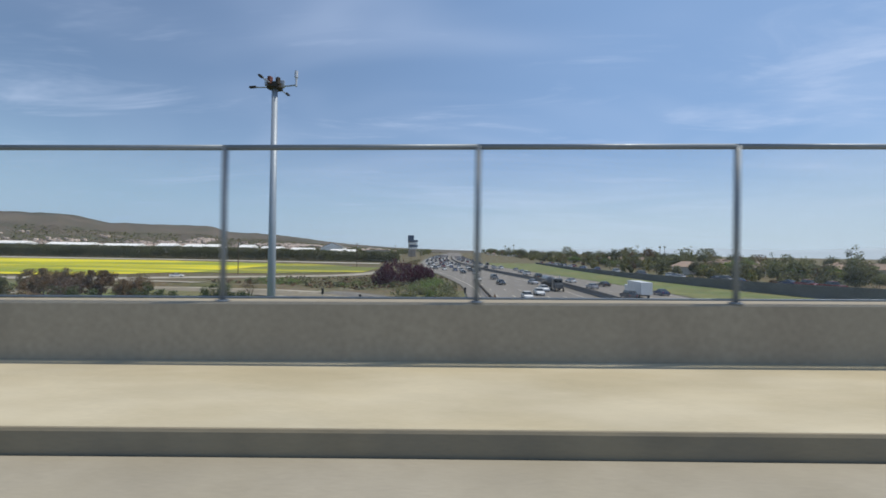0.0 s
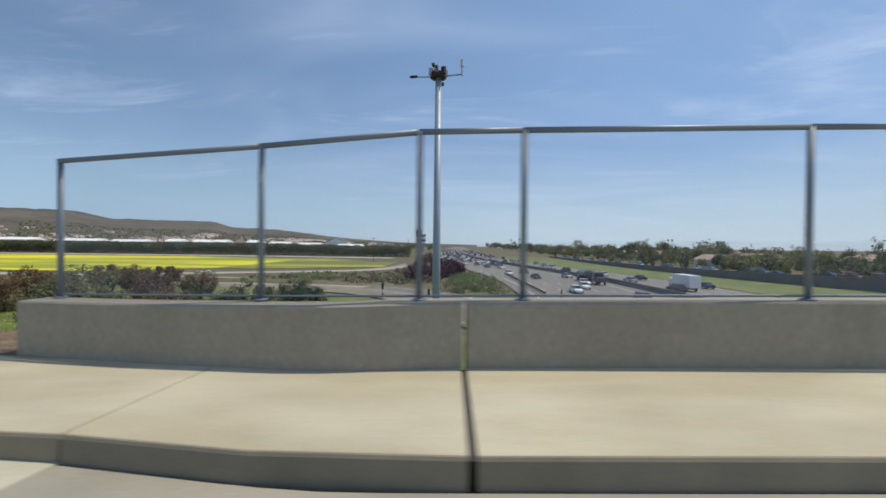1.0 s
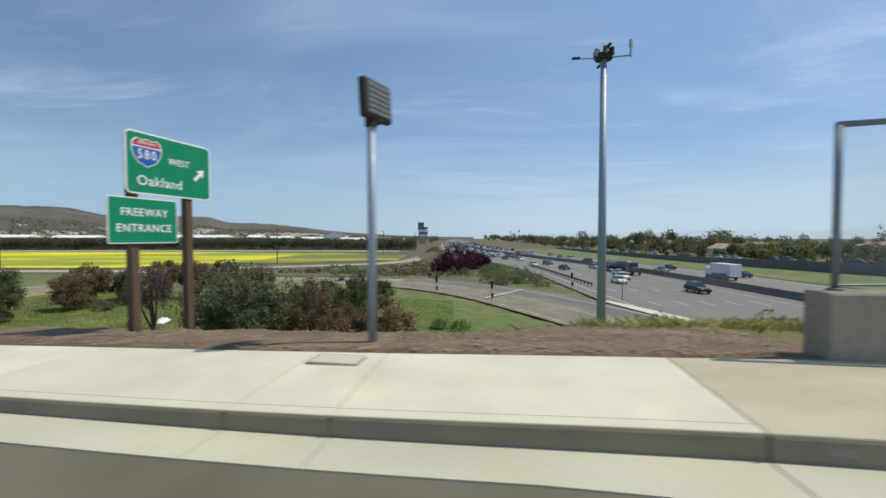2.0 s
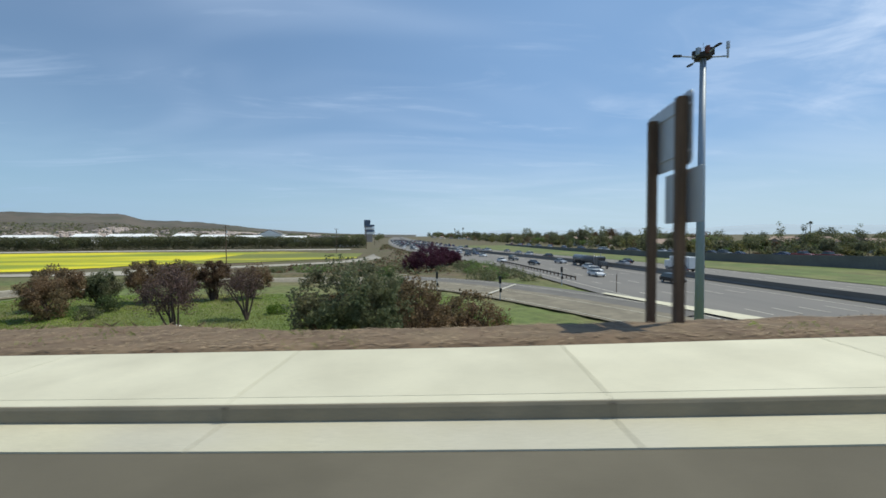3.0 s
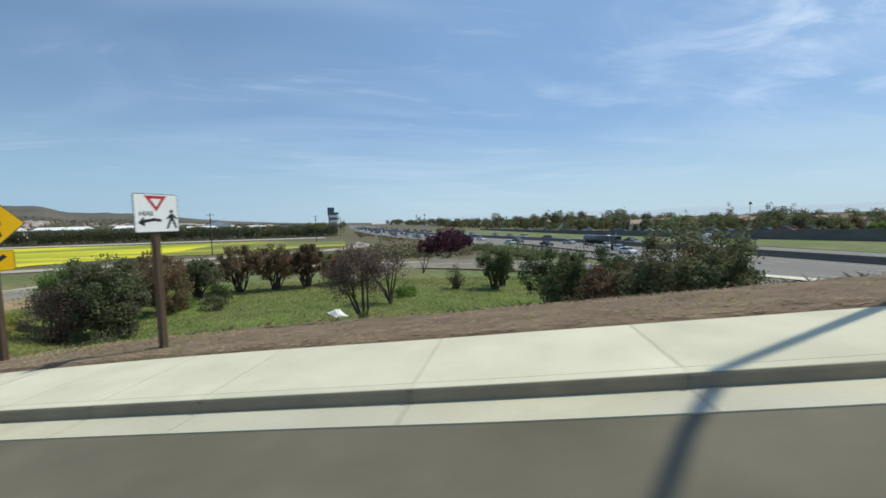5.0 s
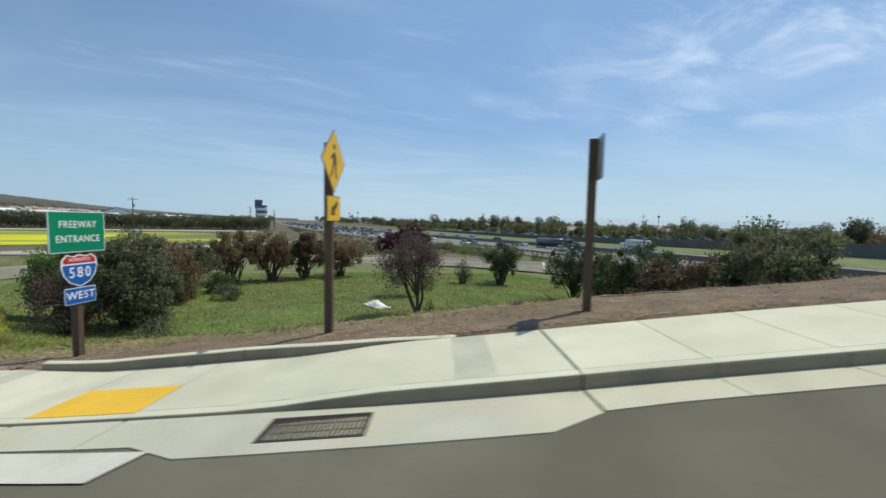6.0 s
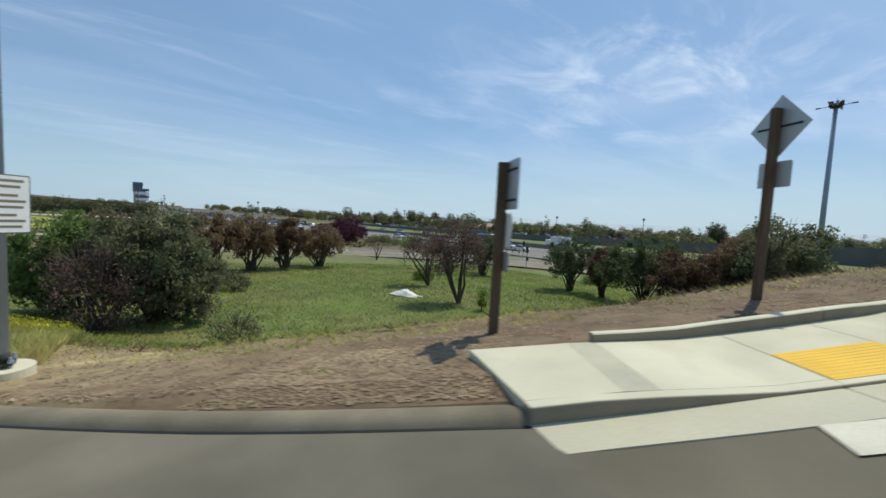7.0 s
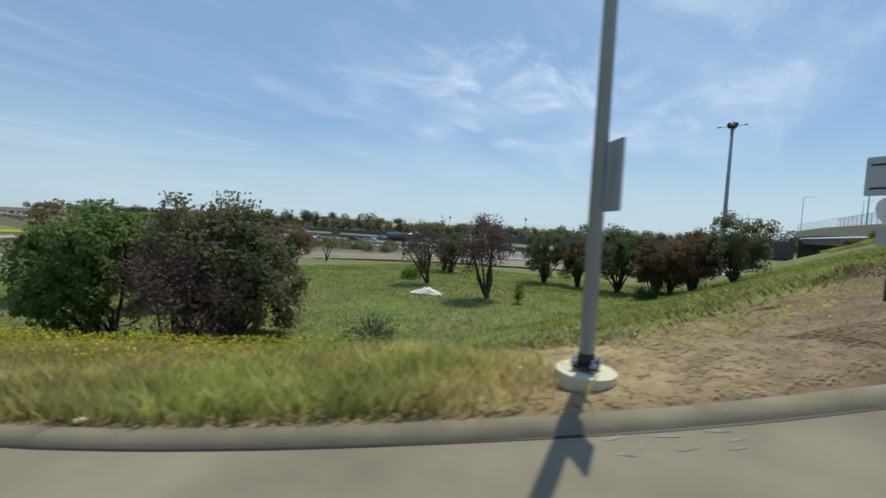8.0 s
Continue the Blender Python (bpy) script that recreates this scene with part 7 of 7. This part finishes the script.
# ---------------------------------------------------------------- buildings, poles, sign tower
def house(name, at, w, d, h, roof_h, label, turn=0.0, wall_m=M_PLASTER, roof_m=M_ROOF, flat=False, win=4):
    ob = thing(name, at, label, "building", "", turn)
    part("wall", box(bmesh.new(), (0, 0, h / 2), (w, d, h)), wall_m, ob)
    if flat:
        part("roof", box(bmesh.new(), (0, 0, h + 0.3), (w + 0.6, d + 0.6, 0.6)), roof_m, ob)
    else:
        bm = bmesh.new()
        o = 0.8
        for y0, y1 in ((-d / 2 - o, d / 2 + o),):
            plate(bm, [(-w / 2 - o, h - 0.2), (0, h + roof_h), (w / 2 + o, h - 0.2)], y0, y1)
        part("roof", bm, roof_m, ob)
    for i in range(win):
        x = (i + 0.5) / win * w - w / 2
        part("window", box(bmesh.new(), (x, -d / 2 - 0.04, h * 0.55), (w / win * 0.45, 0.1, h * 0.3)), M_PANE, ob)
    return ob


house("barn_hall", (-433, 1456, -8), 76, 110, 15.3, 16.0, "big pale hall with a dark gabled roof", turn=8, wall_m=M_ROOFW, roof_m=M_RETAIN, win=0)
barn = bpy.data.objects["barn_hall"]
part("gable", plate(bmesh.new(), [(-37, 14.0), (0, 29.4), (37, 14.0)], -56.6, -56.0), M_ROOFW, barn)
for x, y, length, top in ((-442, 612, 24, 6.2), (-397, 610, 27, 5.7), (-366, 606, 21, 5.8), (-317, 612, 20, 5.8), (-277, 610, 31, 3.9), (-231, 612, 34, 2.6), (-168, 610, 36, 1.3), (-520, 620, 60, 5.0), (-620, 640, 70, 6.0), (-760, 650, 110, 7.0)):
    house("warehouse", (x, y, -8), 24, length, top + 4.4, 3.6, "long low warehouse with a white pitched roof", turn=90 + rng.uniform(-5, 5), wall_m=M_ROOFW, roof_m=M_ROOFW, win=0)
house("shop", (-110, 620, -8), 40, 40, 8.5, 0, "low shop building with a red-brown roof", flat=True, win=8)
house("kiosk", (-72, 395, -10), 16, 10, 4.6, 0, "small dark shop building with pale front", roof_m=M_RETAIN, wall_m=M_ROOFW, flat=True, win=3)
house("kiosk", (-64, 400, -10), 9, 8, 3.4, 0, "small white shop building", roof_m=M_ROOFW, flat=True, win=2)
for i in range(60):
    a = radians(rng.uniform(5, 100))
    r_ = max(240, 150 / max(math.sin(a), 0.1)) + rng.uniform(0, 120)
    house("house", (-35 + r_ * math.sin(a), 10 + r_ * math.cos(a), -8.2), rng.uniform(10, 16), rng.uniform(8, 11), rng.uniform(3.0, 5.2), rng.uniform(1.4, 2.4), "pale stucco house with a brown tile roof", turn=rng.uniform(0, 180), win=3)
# hillside houses too far to count
vs, fs = [], []
for i in range(4200):
    a = rng.uniform(-75, -8)
    r_ = 3300 * rng.uniform(0.63, 0.74)
    if noise.noise((a * 0.35, r_ * 0.004, 1.0)) < rng.uniform(-0.1, 0.5):
        continue
    hh = float(np.interp(a, HILL_A, HILL_H))
    kk = float(np.interp(r_ / 3300, [0.62, 0.75, 0.9], [0, 0.35, 0.8]))
    c = np.array([-35 + r_ * math.sin(radians(a)), 10 + r_ * math.cos(radians(a)), -8 + (hh + 8) * kk])
    w, d, h = rng.uniform(7, 16), rng.uniform(7, 10), rng.uniform(4, 7)
    k = len(vs)
    for z in (-6, h):
        vs += [c + (-w / 2, -d / 2, z), c + (w / 2, -d / 2, z), c + (w / 2, d / 2, z), c + (-w / 2, d / 2, z)]
    vs += [c + (-w / 2, 0, h + 2.5), c + (w / 2, 0, h + 2.5)]
    fs += [(k, k + 1, k + 5, k + 4), (k + 1, k + 2, k + 6, k + 5), (k + 2, k + 3, k + 7, k + 6), (k + 3, k, k + 4, k + 7), (k + 4, k + 5, k + 9, k + 8), (k + 6, k + 7, k + 8, k + 9), (k + 5, k + 6, k + 9), (k + 7, k + 4, k + 8)]
M_TOWN = mat("hillside_walls", (0.46, 0.38, 0.33), 0.9, var=0.1, scale=0.01, fine=0.1, bump=0, island=0.4)
tagged(new("hillside_town", pydata("hillside_town", vs, fs, M_TOWN)), "scattered pale houses on the dry hillside", "houses", kind="stuff")
# darker scrub and trees between the houses
V, _ = leaves([(0, 0, 0, 1, 1, 1)], 9000, 1, 10, 0.1, rng)
aa = np.radians(rng.uniform(-80, -2, 9000))
rr_ = 3300 * rng.uniform(0.63, 0.80, 9000)
hh = np.interp(np.degrees(aa), HILL_A, HILL_H)
kk = np.interp(rr_ / 3300, [0.62, 0.75, 0.9], [0, 0.35, 0.8])
cc = np.stack([-35 + rr_ * np.sin(aa), 10 + rr_ * np.cos(aa), -8 + (hh + 8) * kk + 3], 1)
V = cc[:, None, :] + unit(rng.normal(size=(36000, 3))).reshape(-1, 4, 3) * np.array([6, 6, 3.5])
tagged(new("hillside_trees", quads_mesh("hillside_trees", V, L_FAR)), "dark trees scattered between the hillside houses", "trees", kind="stuff")

# white line at the far edge of the field, added as a low sloped bank
structure("field_wall", ribbon("field_wall", np.array([(-430.0, 344, -10.0), (-250, 344, -10.0), (-150, 338, -10.0), (-60, 326, -10.0)]), [(-0.2, 0), (-0.2, 0.4), (0.1, 0.4), (0.9, 0.0)], M_PLASTER, True), "low white bank standing in for a white line at the far field edge", "wall")

# sign tower
tw = thing("sign_tower", (-58.1, 573, -8), "tall freeway sign tower with stacked panels", "sign tower", turn=4)
part("shaft", box(bmesh.new(), (0, 0, 11.6), (10.8, 4.6, 23.2), bevel=0.25), M_TAN, tw)
part("upper_shaft", box(bmesh.new(), (-1.9, 0, 25.7), (8.5, 4.6, 10.5), bevel=0.25), M_SLATE, tw)
for z, xo, w, m in ((28.6, -1.5, 8.5, M_SLATE), (22.8, 2.7, 10.8, M_SLATE), (19.0, 1.9, 12.4, M_ROOFW), (15.6, 2.3, 11.6, M_SLATE), (12.4, 1.9, 11.6, M_ROOFW)):
    part("sign_panel", box(bmesh.new(), (xo, -2.65, z), (w, 0.6, 2.8), bevel=0.08), m, tw)
# utility poles
def upole(x, y, h, turn):
    ob = thing("utility_pole", (x, y, -10.2), "brown timber utility pole with crossarm", "utility pole", "utility poles", turn)
    part("shaft", rod(bmesh.new(), (0, 0, 0), (0, 0, h), 0.2, 0.13, 10), M_WOOD, ob)
    part("crossarm", box(bmesh.new(), (0, 0.15, h - 0.7), (2.6, 0.12, 0.14)), M_WOOD, ob)
    part("transformer", rod(bmesh.new(), (0.35, 0, h - 3.2), (0.35, 0, h - 2.1), 0.25, 0.25, 10), M_ALU, ob)
    for s in (-1.1, -0.5, 0.5, 1.1):
        part("insulator", rod(bmesh.new(), (s, 0.15, h - 0.62), (s, 0.15, h - 0.38), 0.05, 0.04, 6), M_ALU, ob)
    return ob


for x, y, h in ((-94.6, 173, 15.8), (-190, 150, 16.0), (-62, 255, 16.0), (-48, 330, 16.0), (-300, 140, 16.0), (-45, 430, 15), (-43, 540, 15)):
    upole(x, y, h, 15)
